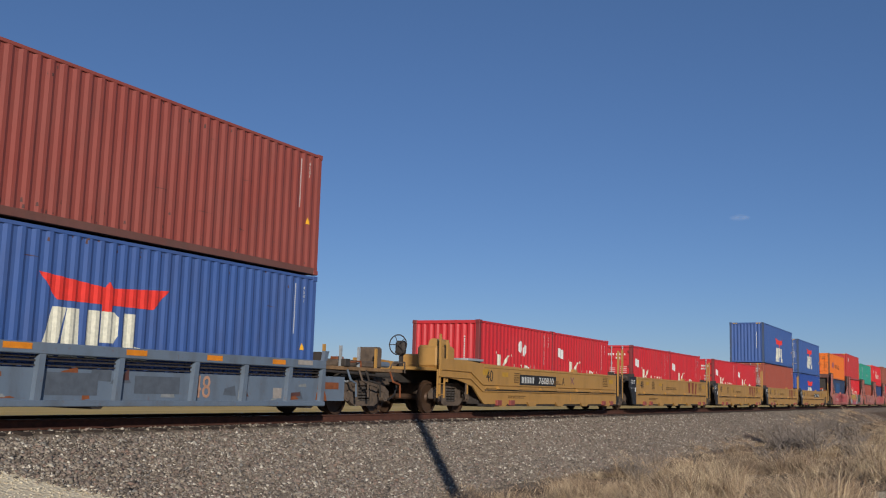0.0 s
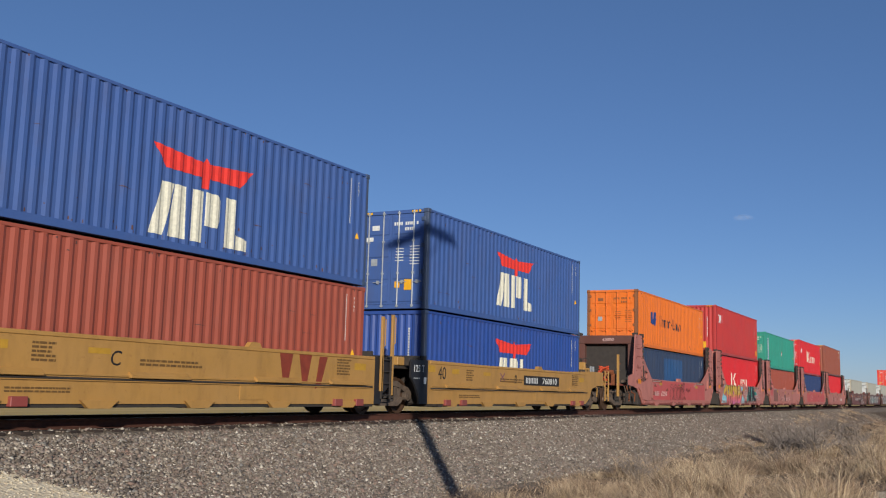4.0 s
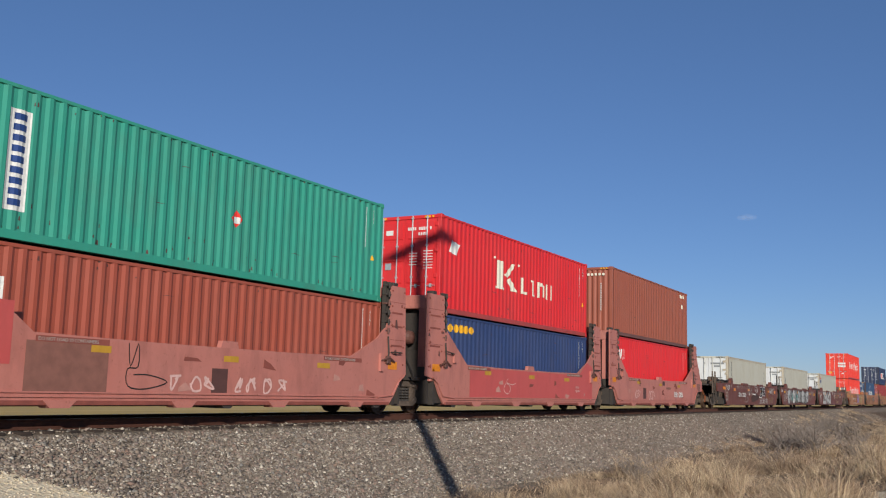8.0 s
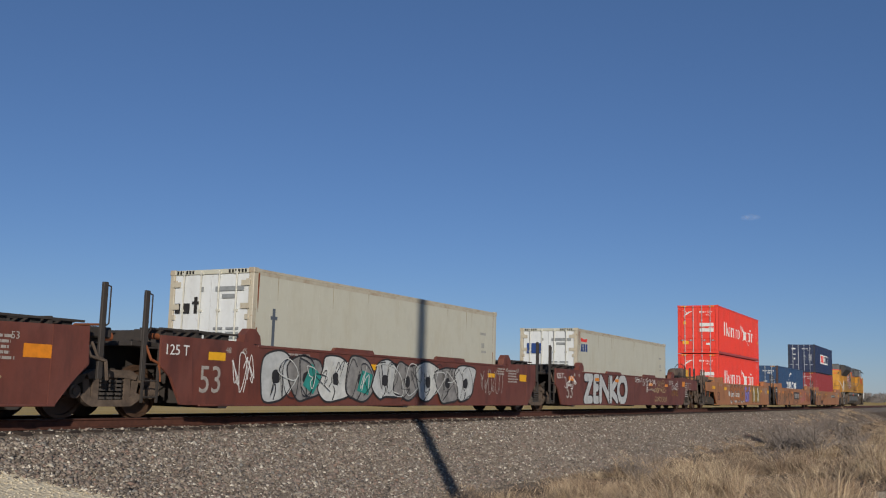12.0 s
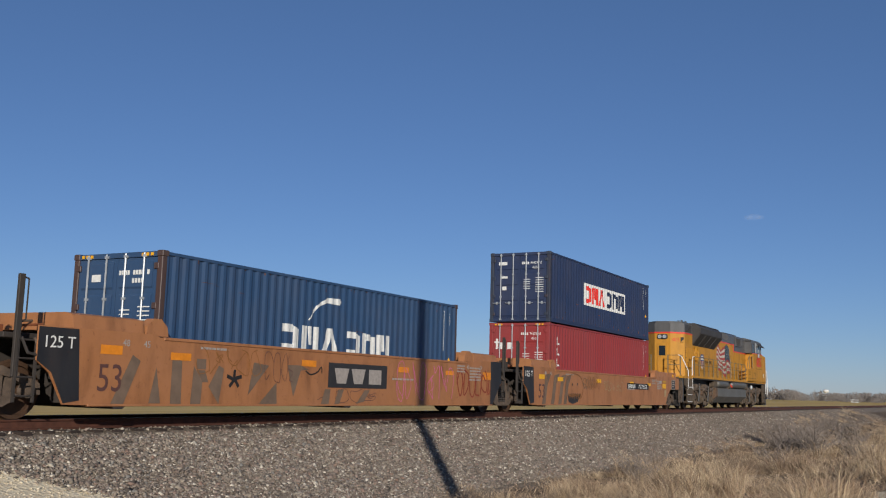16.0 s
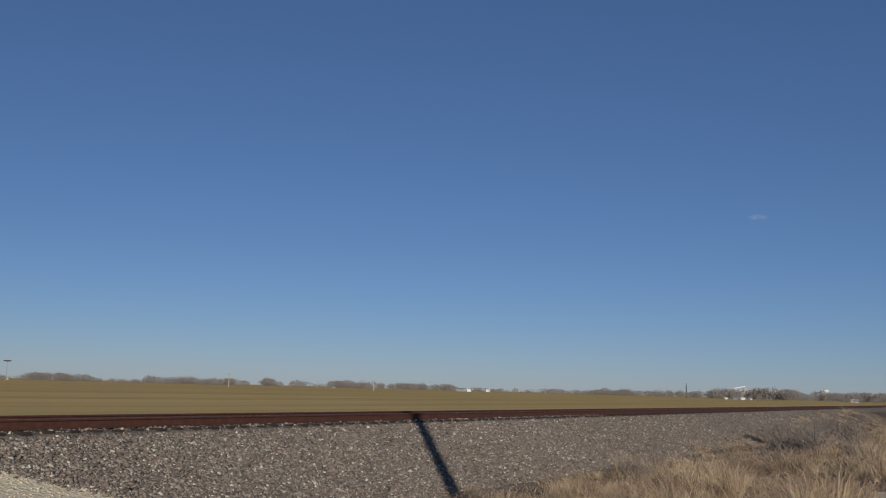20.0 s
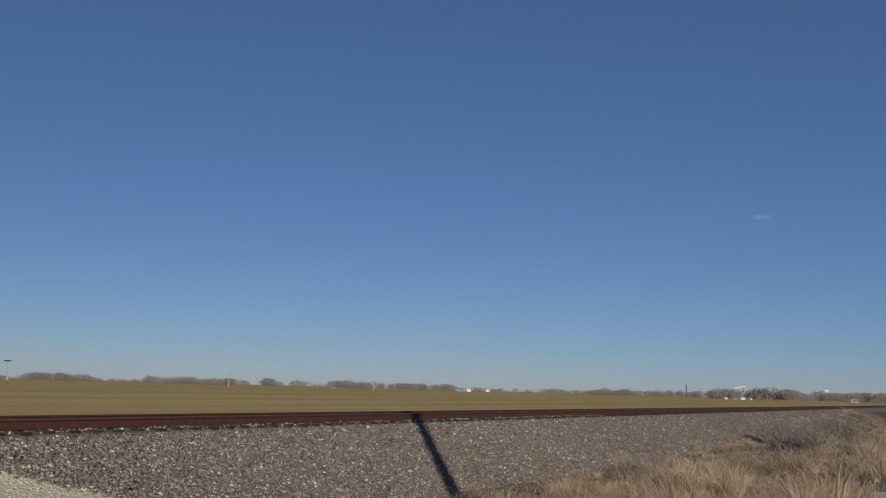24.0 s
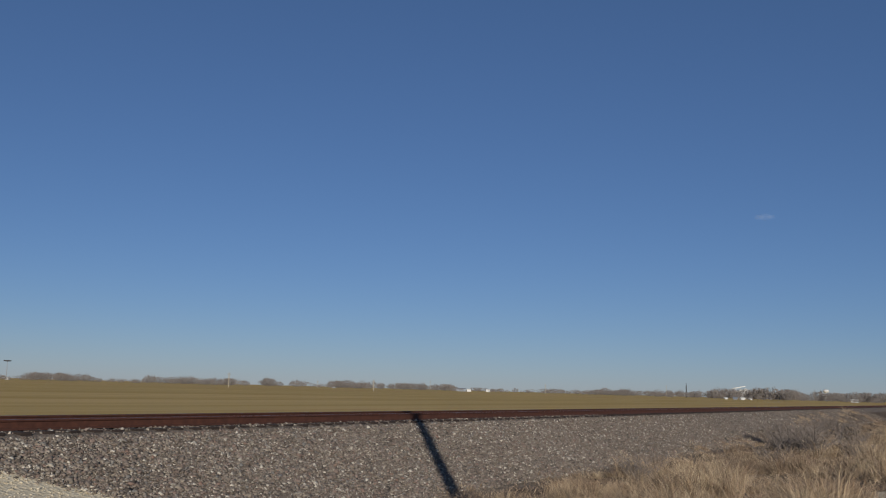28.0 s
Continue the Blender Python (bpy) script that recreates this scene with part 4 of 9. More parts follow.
        part("brake_valve", lambda bm: (box(bm, -10.2, -9.7, -1.35, -.9, 1.42, 1.85, .05), tube(bm, (-9.6, -1.1, 1.66), (-8.8, -1.1, 1.66), .17, 10), pipe(bm, [(-10.6, -1.4, 1.2), (-10.2, -1.44, 1.5), (-9.4, -1.44, 1.62), (-8.6, -1.44, 1.58)], .03), pipe(bm, [(-11.0, -1.3, .7), (-10.6, -1.35, 1.1), (-10.4, -1.3, 1.6)], .025)), "truck", root)
    else:
        if dark_ends:
            part("end_panel", lambda bm: prism(bm, [(-9.0, 1.53), (-8.20, 1.53), (-8.10, .34), (-8.42, .29), (-8.70, .79), (-9.0, .98)], -1.512, -1.499), "black" if mat == "ochre" else "maroon", root, "dark end panel with a white stencil")
        letters("125 T", .28, "white_mark", root, on_side(-8.92, 1.2, -1.515), "stencil")
        end_stub(root, -7.9, -9.4, "dark", z1=1.42)
        clutter(root, -9.35, -8.3, 1.44, 60 + seed, n=8)
        freight_truck(root, -9.70, .4826)
        post_with_loop(root, -9.35, -1.42, .7, 2.35, "dark")
        rungs(root, -9.35, -8.98, -1.44, [.4, .7, 1.0, 1.3], "dark")
    if last:
        end_stub(root, 8.1, 11.3, "dark", z1=1.42)
        clutter(root, 9.8 if mat == "ochre" else 8.7, 11.2, 1.44, 70 + seed, n=14)
        freight_truck(root, 9.6 if mat == "ochre" else 10.55, .457)
        coupler(root, 10.9 if mat == "ochre" else 11.3, 1)
        if mat == "ochre":
            for sgn in (-1, 1):
                part("deck_side", lambda bm: (box(bm, 8.3, 9.05, *sorted((sgn * 1.47, sgn * 1.43)), 1.54, 1.80), box(bm, 9.05, 9.75, *sorted((sgn * 1.47, sgn * 1.43)), 1.74, 1.80), box(bm, 9.50, 9.75, *sorted((sgn * 1.47, sgn * 1.43)), 1.5, 1.74)), mat, root)
            patches(root, [(8.85, 9.5, 1.02, 1.42)], "black", "data_board", .005)
            bars(root, 8.9, 9.45, 1.08, 1.38, 3, "grey_mark", lift=.009, seed=77)
            for q in (rect(8.83, 8.86, 1.0, 1.44), rect(9.49, 9.52, 1.0, 1.44), rect(8.83, 9.52, 1.42, 1.45), rect(8.83, 9.52, .99, 1.02)):
                part("board_edge", decal([q], FLAT, .012), "grey_mark", root)
            patches(root, [(7.35, 7.9, 1.3, 1.38)], "faded_yellow", "reflector", .004)
            patches(root, [(6.75, 7.2, 1.24, 1.36)], "grey_mark", "placard", .005)
            part("tag_plate", decal([[(7.6, .62), (7.9, .66), (7.95, .98), (7.65, .94)]], FLAT, .005), "tan_mark", root)
            part("walkway", lambda bm: box(bm, 8.3, 9.9, -1.42, 1.42, 1.74, 1.79), "truck", root)
            part("brake_valve", lambda bm: (box(bm, 10.5, 11.0, -1.3, -.7, 1.05, 1.5, .04), tube(bm, (10.4, -1.2, 1.2), (11.2, -1.2, 1.25), .12, 10), pipe(bm, [(10.4, -1.4, 1.6), (11.1, -1.42, 1.4), (11.2, -1.42, .7), (10.8, -1.42, .6)], .025)), "truck", root)
        else:
            part("brake_cylinder", lambda bm: (lathe_x(bm, 8.9, 10.35, -.7, 1.86, .25), box(bm, 10.2, 10.55, -.95, -.45, 1.4, 2.15, .05)), "truck", root)
            part("reservoir", lambda bm: tube(bm, (9.0, .5, 1.75), (10.6, .5, 1.75), .22, 12), "dark", root)
            part("brake_chain_box", lambda bm: box(bm, 11.0, 11.3, -1.0, -.6, 1.5, 2.1, .05), "faded_yellow", root, "rusty yellow gear housing")
            handwheel(root, 10.6, -.7, 2.10, "dark")
            for y in (-1.35, -1.1, -.85):
                part("grating_bar", lambda bm: box(bm, 8.6, 10.9, y - .03, y + .03, 1.66, 1.70), "dark", root)
            for x in (8.9, 9.9, 10.8):
                part("guide_post", lambda bm: box(bm, x - .04, x + .04, -1.45, -1.38, 1.5, 2.15), "dark", root)
            part("brake_valve", lambda bm: (box(bm, 10.9, 11.2, -1.3, -.9, 1.0, 1.5, .04), pipe(bm, [(10.6, -1.42, 1.6), (11.4, -1.42, 1.4), (11.5, -1.42, .8), (11.1, -1.42, .7)], .025), tube(bm, (11.0, -1.2, 1.1), (11.6, -1.2, 1.1), .10, 10)), "truck", root)
        for x in (8.7, 10.2):
            post_with_loop(root, x, 1.40, 1.4, 2.3, "dark")
        rungs(root, 10.35 if mat == "ochre" else 10.75, 10.75 if mat == "ochre" else 11.15, -1.47, [.45, .75, 1.05, 1.35], "truck")
    else:
        part("end_panel", lambda bm: prism(bm, [(8.0, .27), (8.3, .63), (8.62, .96), (8.60, 1.59), (7.85, 1.58), (7.85, .27)], -1.512, -1.499), "black" if mat == "ochre" else "maroon", root)
        end_stub(root, 7.9, 9.3, "dark", z1=1.42)
        clutter(root, 8.2, 9.25, 1.44, 80 + seed, n=8)
        post_with_loop(root, 8.95, -1.42, .7, 2.40, "dark")
        part("deck_gear", lambda bm: (box(bm, 8.75, 9.3, -1.3, -.7, 1.42, 1.62, .03), box(bm, 8.7, 9.2, .2, .8, 1.42, 1.56, .03)), "dark", root)
    x53 = -8.0 if first else -7.75
    letters(stencil, .76 if mat == "maroon" else .68, "grey_mark" if mat == "maroon" else "dark_patch", root, on_side(x53 - (.2 if mat == "maroon" else 0) if not (mat == "ochre" and first) else -7.7, .50, -1.506), "stencil", .9)
    patches(root, [(-6.0, -5.45, 1.10, 1.24), (-1.9, -1.35, 1.12, 1.26), (2.3, 2.85, 1.10, 1.24), (4.9, 5.4, 1.10, 1.22), ((8.03, 8.53, 1.16, 1.40) if mat == "maroon" and last else (7.3, 7.9, 1.02, 1.24)), (-8.9 if first else -7.7, -8.2 if first else -7.2, 1.14, 1.3)], "orange_mark" if seed % 2 else "yellow_mark", "reflector")
    bars(root, -5.2, -4.3, 1.32, 1.40, 1, "grey_mark", seed=seed)
    if not (mat == "maroon" and last):
        bars(root, 6.4, 7.2, .95, 1.38, 5, "grey_mark", seed=seed + 1)
    else:
        bars(root, 8.55, 9.1, .62, 1.38, 7, "grey_mark", seed=seed + 1)
        for q in (rect(9.25, 9.28, 1.04, 1.36), rect(9.75, 9.78, 1.04, 1.36), rect(9.25, 9.78, 1.34, 1.36), rect(9.25, 9.78, 1.03, 1.05)):
            part("board_edge", decal([q], FLAT, .006), "grey_mark", root)
    bars(root, 5.6, 6.2, 1.18, 1.42, 3, "grey_mark", seed=seed + 2)
    bars(root, 2.0, 3.3, .88, .96, 1, "grey_mark", seed=seed + 3)
    for i, w in enumerate((-7.2, -6.7, 6.2, 7.05)):
        letters(("48", "45", "40", "53")[i], .17, "grey_mark", root, on_side(w, 1.30, -1.506), "stencil")
    on_train(root, s)
    return root




# grey-blue car with a ribbed 48-foot well
def grey_unit(s):
    root = unit("grey-blue ribbed well car with open side panels")
    for sgn in (-1, 1):
        part("top_chord", lambda bm: box(bm, -7.4, 6.15, *sorted((sgn * 1.54, sgn * 1.36)), 1.08, 1.27, .015), "greyblue", root)
        part("bottom_chord", lambda bm: box(bm, -7.4, 6.15, *sorted((sgn * 1.54, sgn * 1.34)), .235, .34, .012), "greyblue", root)
        part("side_sill", lambda bm: box(bm, -7.4, 6.15, *sorted((sgn * 1.43, sgn * 1.40)), .3, .86), "greyblue", root)
        for z in (.90, .98, 1.04):
            part("side_rod", lambda bm: box(bm, -7.3, 6.1, *sorted((sgn * 1.44, sgn * 1.40)), z - .013, z + .013), "dark", root)
        for x in (-7.2, -5.6, -3.9, -1.80, -.10, 1.82, 3.30, 4.80, 6.05):
            a, b = sorted((sgn * 1.53, sgn * 1.41))
            part("side_rib", lambda bm: prism(bm, [(x - .08, .33), (x + .05, .33), (x + .10, 1.1), (x - .02, 1.1)], a, b), "greyblue", root)
        part("end_plate", lambda bm: box(bm, 6.1, 7.15, *sorted((sgn * 1.38, sgn * 1.34)), .35, .92), "greyblue", root)
        part("end_gusset", lambda bm: prism(bm, [(6.1, 1.27), (6.22, 1.27), (6.3, 1.5), (6.15, 1.5)], *sorted((sgn * 1.5, sgn * 1.4))), "greyblue", root)
    floor_parts(root, -7.3, 6.2)
    patches(root, [(-2.55, -2.0, 1.15, 1.25), (.0, .5, 1.14, 1.24), (2.1, 2.55, 1.13, 1.23), (4.15, 4.6, 1.13, 1.23)], "orange_mark", "reflector", .045)
    KN = [(-14, -1.43), (14, -1.43)]
    letters("48", .62, "rust_mark", root, on_side(1.85, .40, -1.434), "stencil", .85)
    for x0, x1, z0, z1 in ((-1.6, -.5, .42, .80), (.35, 1.5, .46, .78)):
        part("paint_patch", decal([rect(x0, x1, z0, z1)], KN, .004), "grey_patch", root)
    part("placard", decal([rect(4.35, 4.65, .40, .62)], KN, .004), "grey_mark", root)
    rnd = random.Random(17)
    for i in range(34):
        x, z, w, h = rnd.uniform(-7, 6), rnd.uniform(.34, .7), rnd.uniform(.05, .5), rnd.uniform(.04, .22)
        part("rust_stain", decal([[(x, z), (x + w, z + rnd.uniform(-.03, .03)), (x + w * rnd.uniform(.6, 1), z + h), (x + w * .1, z + h * rnd.uniform(.5, 1))]], KN, .002 + .0003 * (i % 6)), rnd.choice(("grey_patch", "rust_grime", "grey_patch", "dark_patch", "faint_print")), root)
    patches(root, [(5.05, 5.6, 1.15, 1.25)], "grey_mark", "stencil_plate", .045)
    patches(root, [(6.35, 6.9, .62, .78)], "rust_grime", "rust_stain", -.115)
    end_stub(root, 6.2, 10.0, "deck_wood", z1=1.18, w=1.3)
    freight_truck(root, 8.55, .457)
    coupler(root, 9.8, 1)
    part("end_pipework", lambda bm: (pipe(bm, [(6.3, -1.33, 1.05), (8.4, -1.33, 1.0), (9.6, -1.33, .95)], .03), box(bm, 7.2, 8.4, -1.25, -1.0, .95, 1.08)), "dark", root)
    for i, (x, y) in enumerate(((6.5, -1.2), (6.7, 1.2), (7.2, -1.2), (7.4, 1.2), (8.0, -1.2), (8.2, 1.2), (8.8, -1.2), (9.0, 1.2))):
        part("guide_post", lambda bm: box(bm, x - .03, x + .03, y - .03, y + .03, 1.18, 1.68), "galv" if i % 3 else "tan", root)
    part("brake_housing", lambda bm: (box(bm, 7.4, 9.2, -1.0, -.2, 1.18, 1.36, .04), box(bm, 9.3, 9.6, -.9, -.3, 1.18, 1.75, .05)), "truck", root)
    clutter(root, 6.6, 9.8, 1.20, 90, ("truck", "greyblue", "dark", "rust_grime"), 18)
    end_stub(root, -7.4, -10.6, "deck_wood", z1=1.18, w=1.3)
    freight_truck(root, -9.2, .457)
    coupler(root, -10.4, -1)
    on_train(root, s)
    return root


# ---- the locomotive at the train's end ----


def strip_side(root, name, x0, x1, z0, z1, y, mat, lift=.006):
    return part(name, decal([rect(x0, x1, z0, z1)], [(-14, y), (14, y)], lift), mat, root)


def loco_truck(root, x):
    tr = put("truck", mesh_of("loco_bolster", lambda bm: (box(bm, -2.5, 2.5, -.86, .86, .62, 1.42, .05), box(bm, -.5, .5, -1.0, 1.0, .6, .95))), "loco_truck", root, pose(x, 0, 0))
    def frame_side(s):
        def build(bm):
            a, b = sorted((s * .98, s * 1.14))
            prism(bm, [(-2.75, .55), (-2.75, .78), (-2.45, .95), (-1.6, .92), (-1.2, .80), (-.8, .92), (.8, .92), (1.2, .80), (1.6, .92), (2.45, .95), (2.75, .78), (2.75, .55), (2.4, .62), (1.5, .62), (1.1, .52), (.6, .62), (-.6, .62), (-1.1, .52), (-1.5, .62), (-2.4, .62)], a, b)
        return build
    def boxes(s):
        def build(bm):
            a, b = sorted((s * 1.0, s * 1.24))
            prism(bm, [(-.30, .34), (.30, .34), (.34, .52), (.22, .72), (-.22, .72), (-.34, .52)], a, b)
            tube(bm, (0, s * 1.2, .508), (0, s * 1.32, .508), .14, 12)
            box(bm, -.5, -.34, *sorted((s * 1.04, s * 1.2)), .30, .60)
            box(bm, .34, .5, *sorted((s * 1.04, s * 1.2)), .30, .60)
        return build
    def springs(s):
        def build(bm):
            for q in (-1.45, -.6, .6, 1.45):
                for j in range(4):
                    tube(bm, (q, s * 1.12, .93 + j * .075), (q, s * 1.12, .975 + j * .075), .17, 10)
                box(bm, q - .22, q + .22, *sorted((s * .95, s * 1.28)), 1.22, 1.28)
            for q in (-2.3, 2.3):
                tube(bm, (q, s * 1.2, .80), (q, s * 1.3, 1.30), .07, 8)
        return build
    def gear(s):
        def build(bm):
            pipe(bm, [(-2.7, s * 1.25, 1.05), (-1.8, s * 1.28, 1.02), (-.9, s * 1.28, 1.10), (.4, s * 1.26, 1.06), (1.9, s * 1.28, 1.02), (2.7, s * 1.24, 1.08)], .035)
            for q in (-1.9, .25, 1.75):
                tube(bm, (q - .22, s * 1.25, 1.08), (q + .22, s * 1.25, 1.08), .12, 10)
            for q in (-1.05, 1.05):
                pipe(bm, [(q, s * 1.2, .95), (q + .12, s * 1.26, .6), (q + .02, s * 1.22, .3)], .04)
                box(bm, q - .1, q + .14, *sorted((s * 1.05, s * 1.2)), .22, .46, .02)
            pipe(bm, [(-2.8, s * 1.2, .9), (-2.95, s * 1.25, .55), (-2.85, s * 1.22, .28)], .03)
            box(bm, 2.5, 2.75, *sorted((s * 1.0, s * 1.3)), .95, 1.3, .03)
        return build
    for s in (-1, 1):
        put("side_frame", mesh_of(("loco_frame", s), frame_side(s)), "loco_truck", tr)
        for q in (-2.05, 0, 2.05):
            put("axle_box", mesh_of(("loco_box", s), boxes(s)), "loco_truck", tr, pose(q, 0, 0))
        tagged(put("spring_nest", mesh_of(("loco_springs", s), springs(s)), "truck", tr), kind="stuff")
        put("brake_gear", mesh_of(("loco_gear", s), gear(s)), "truck", tr)
        for q in (-2.05, 0, 2.05):
            put("traction_motor", mesh_of("traction_motor", lambda bm: (lathe(bm, [(.05, -.55), (.36, -.5), (.36, .5), (.05, .55)], 14),)), "loco_dark", tr, pose(q + .35, 0, .55))
            put("pedestal_cap", mesh_of(("pedestal_cap", s), lambda bm: (prism(bm, [(-.42, .74), (.42, .74), (.30, 1.02), (.16, 1.10), (-.16, 1.10), (-.30, 1.02)], *sorted((s * 1.02, s * 1.22))), box(bm, -.12, .12, *sorted((s * 1.1, s * 1.27)), .80, 1.0, .02))), "truck_rust", tr, pose(q, 0, 0))
            put("brake_cylinder", mesh_of(("loco_cylinder", s), lambda bm: (tube(bm, (-.20, s * 1.22, 1.22), (.16, s * 1.22, 1.22), .13, 12), tube(bm, (.16, s * 1.22, 1.22), (.34, s * 1.22, 1.16), .04, 6), box(bm, -.30, -.2, *sorted((s * 1.08, s * 1.34)), 1.08, 1.36, .02))), "truck", tr, pose(q + .75, 0, 0))
        for q in (-1.02, 1.02):
            put("damper", mesh_of(("damper", s), lambda bm: (tube(bm, (0, s * 1.28, .42), (.10, s * 1.30, .88), .055, 8), tube(bm, (.10, s * 1.30, .88), (.16, s * 1.31, 1.28), .035, 8))), "loco_dark", tr, pose(q, 0, 0))
        tagged(put("sand_piping", mesh_of(("sand_pipe", s), lambda bm: (pipe(bm, [(-2.55, s * 1.1, 1.3), (-2.75, s * 1.2, .9), (-2.62, s * .95, .35), (-2.5, s * .8, .14)], .03), pipe(bm, [(2.55, s * 1.1, 1.3), (2.75, s * 1.2, .9), (2.62, s * .95, .35), (2.5, s * .8, .14)], .03), pipe(bm, [(-.9, s * 1.3, 1.4), (-.7, s * 1.34, 1.0), (-.95, s * 1.3, .7)], .025), pipe(bm, [(1.5, s * 1.3, 1.42), (1.35, s * 1.34, 1.1), (1.6, s * 1.3, .72)], .025))), "truck", tr), kind="stuff")
    for q in (-2.05, 0, 2.05):
        wheelset(tr, q, .508)


def hood(bm, x0, x1, w, z0, z1, cham=.0, crown=.0):
    """A hood with chamfered corners in plan at its -x end and a crowned roof."""
    prof = [(-w, z0), (w, z0), (w, z1), (w * .7, z1 + crown), (-w * .7, z1 + crown), (-w, z1)]
    if not cham:
        prism(bm, prof, x0, x1, "x")
        return
    plan = [(x0, -w + cham * 1.25), (x0 + cham, -w), (x1, -w), (x1, w), (x0 + cham, w), (x0, w - cham * 1.25)]
    prism(bm, plan, z0, z1, "z")
    prism(bm, [(p[0] + (.02 if p[0] < x1 else 0), p[1] * .86) for p in plan], z1, z1 + crown, "z")


def locomotive(s):
    root = new("locomotive")
    tagged(root, "yellow and grey six-axle diesel locomotive with a painted flag", "locomotive")
    y, W = "loco_yellow", 1.0
    # underframe, walkway and platform ends
    part("underframe", lambda bm: (box(bm, -10.9, 10.6, -1.0, 1.0, 1.30, 1.62), box(bm, -10.9, 10.6, -1.45, 1.45, 1.60, 1.70)), "loco_dark", root)
    for sgn in (-1, 1):
        part("side_skirt", lambda bm: box(bm, -9.5, 10.55, *sorted((sgn * 1.50, sgn * 1.44)), 1.66, 1.78), y, root)
    part("rear_platform", lambda bm: box(bm, -11.3, -9.4, -1.48, 1.48, 1.60, 1.72, .01), y, root)
    for sgn in (-1, 1):
        a, b = sorted((sgn * 1.50, sgn * 1.25))
        part("step_well", lambda bm: (prism(bm, [(-10.5, .32), (-9.4, .32), (-9.4, 1.62), (-10.9, 1.62), (-10.9, 1.25), (-10.5, 1.1)], *sorted((sgn * 1.47, sgn * 1.43))), box(bm, -10.5, -9.6, a, b, .36, .41), box(bm, -10.5, -9.6, a, b, .72, .77), box(bm, -10.5, -9.6, a, b, 1.10, 1.15)), "loco_truck", root)
        part("step_well", lambda bm: (prism(bm, [(9.7, .32), (10.6, .32), (10.7, 1.62), (9.7, 1.62)], *sorted((sgn * 1.40, sgn * 1.36))), box(bm, 9.8, 10.6, a, b, .36, .41), box(bm, 9.8, 10.6, a, b, .72, .77), box(bm, 9.8, 10.6, a, b, 1.10, 1.15)), "loco_truck", root)
    part("rear_pilot", lambda bm: (box(bm, -11.25, -11.1, -1.45, 1.45, .38, 1.62, .02), prism(bm, [(-11.25, .38), (-11.45, .2), (-11.25, .2)], -1.3, 1.3)), "loco_dark", root)
    part("front_pilot", lambda bm: (box(bm, 10.55, 10.7, -1.45, 1.45, .38, 1.62, .02), prism(bm, [(10.7, .9), (11.15, .25), (10.7, .2)], -1.4, 1.4)), "loco_dark", root)
    part("mud_flap", lambda bm: box(bm, -3.3, 4.2, -1.30, -1.05, 1.62, 1.66), "loco_dark", root)
    part("ballast_plate", lambda bm: (prism(bm, [(10.7, .9), (11.3, .62), (11.3, .72), (10.7, 1.05)], -1.45, 1.45),), "loco_dark", root)
    coupler(root, -11.2, -1)
    coupler(root, 10.8, 1)
    def hoses(bm):
        for i in range(4):
            yy = -.95 + i * .12
            pipe(bm, [(-11.25, yy, 1.15), (-11.5, yy - .03, .95), (-11.55, yy, .6), (-11.45, yy + .05, .35)], .03)
    part("air_hoses", hoses, "black_mark", root)
    # rear hood with chamfered corners
    part("rear_hood", lambda bm: hood(bm, -9.85, -7.75, W + .05, 1.72, 3.98, .5), y, root)
    part("rear_hood_cap", lambda bm: hood(bm, -9.85, -7.75, W + .05, 4.05, 4.53, .5, .10), "loco_grey", root)
    part("rear_stripe", lambda bm: hood(bm, -9.856, -7.75, W + .056, 3.975, 4.055, .5), "loco_red", root)
    part("rear_door", lambda bm: (box(bm, -9.90, -9.84, -.28, .28, 1.75, 3.45, .01),), y, root, "grimy yellow end door")
    part("lamp_housing", lambda bm: box(bm, -9.90, -9.84, -.28, .28, 3.67, 3.93, .05), "loco_dark", root)
    part("rear_window", lambda bm: box(bm, -9.915, -9.89, -.17, .17, 2.80, 3.32), "glass", root)
    for yy in (-.13, .13):
        part("headlight", lambda bm: tube(bm, (-9.86, yy, 3.80), (-9.96, yy, 3.80), .10, 12), "galv", root)
    ch = Matrix.Translation((-9.85, -.425, 0)) @ Matrix.Rotation(radians(-51.34), 4, "Z")
    letters("8835", .27, "number_red", root, ch @ pose(.07, -.008, 3.56, 90, 0, 0), "fleet_number", .82)
    part("number_light", lambda bm: box(bm, .55, .76, -.035, 0, 3.50, 3.80, .01), "grille_yellow", root, m=ch)
    # dark slanted area over the housing's face
    part("number_light_opening", lambda bm: prism(bm, [(.57, 3.52), (.57, 3.78), (.74, 3.78), (.74, 3.68)], -.042, -.036), "mesh_black", root, m=ch)
    # dark sheet stands for the deep, shaded gaps between the fins
    part("intake_backing", lambda bm: box(bm, -9.27, -7.80, -W - .065, -W - .045, 2.20, 3.24), "mesh_black", root)
    for j in range(4):
        for i in range(10):
            part("intake_fin", lambda bm: box(bm, 0, .018, -W - .16, -W - .06, 0, .246), "grille_yellow", root, m=pose(-9.25 + i * .156, 0, 2.21 + j * .26), key="intake_fin")
    def louvre(bm):
        for j in range(6):
            box(bm, -9.3, -8.0, -W - .07, -W - .05, 4.12 + j * .065, 4.15 + j * .065)
    part("roof_louvres", louvre, "loco_dark", root)
    # radiator wings
    prof = [(-W, 3.45), (-1.50, 4.10), (-1.52, 4.40), (-1.18, 4.66), (1.18, 4.66), (1.52, 4.40), (1.50, 4.10), (W, 3.45)]
    part("radiator_housing", lambda bm: prism(bm, prof, -7.75, -2.65, "x"), "loco_dark", root)
    for sgn in (-1, 1):
        for i in range(4):
            x0 = -7.65 + i * 1.26
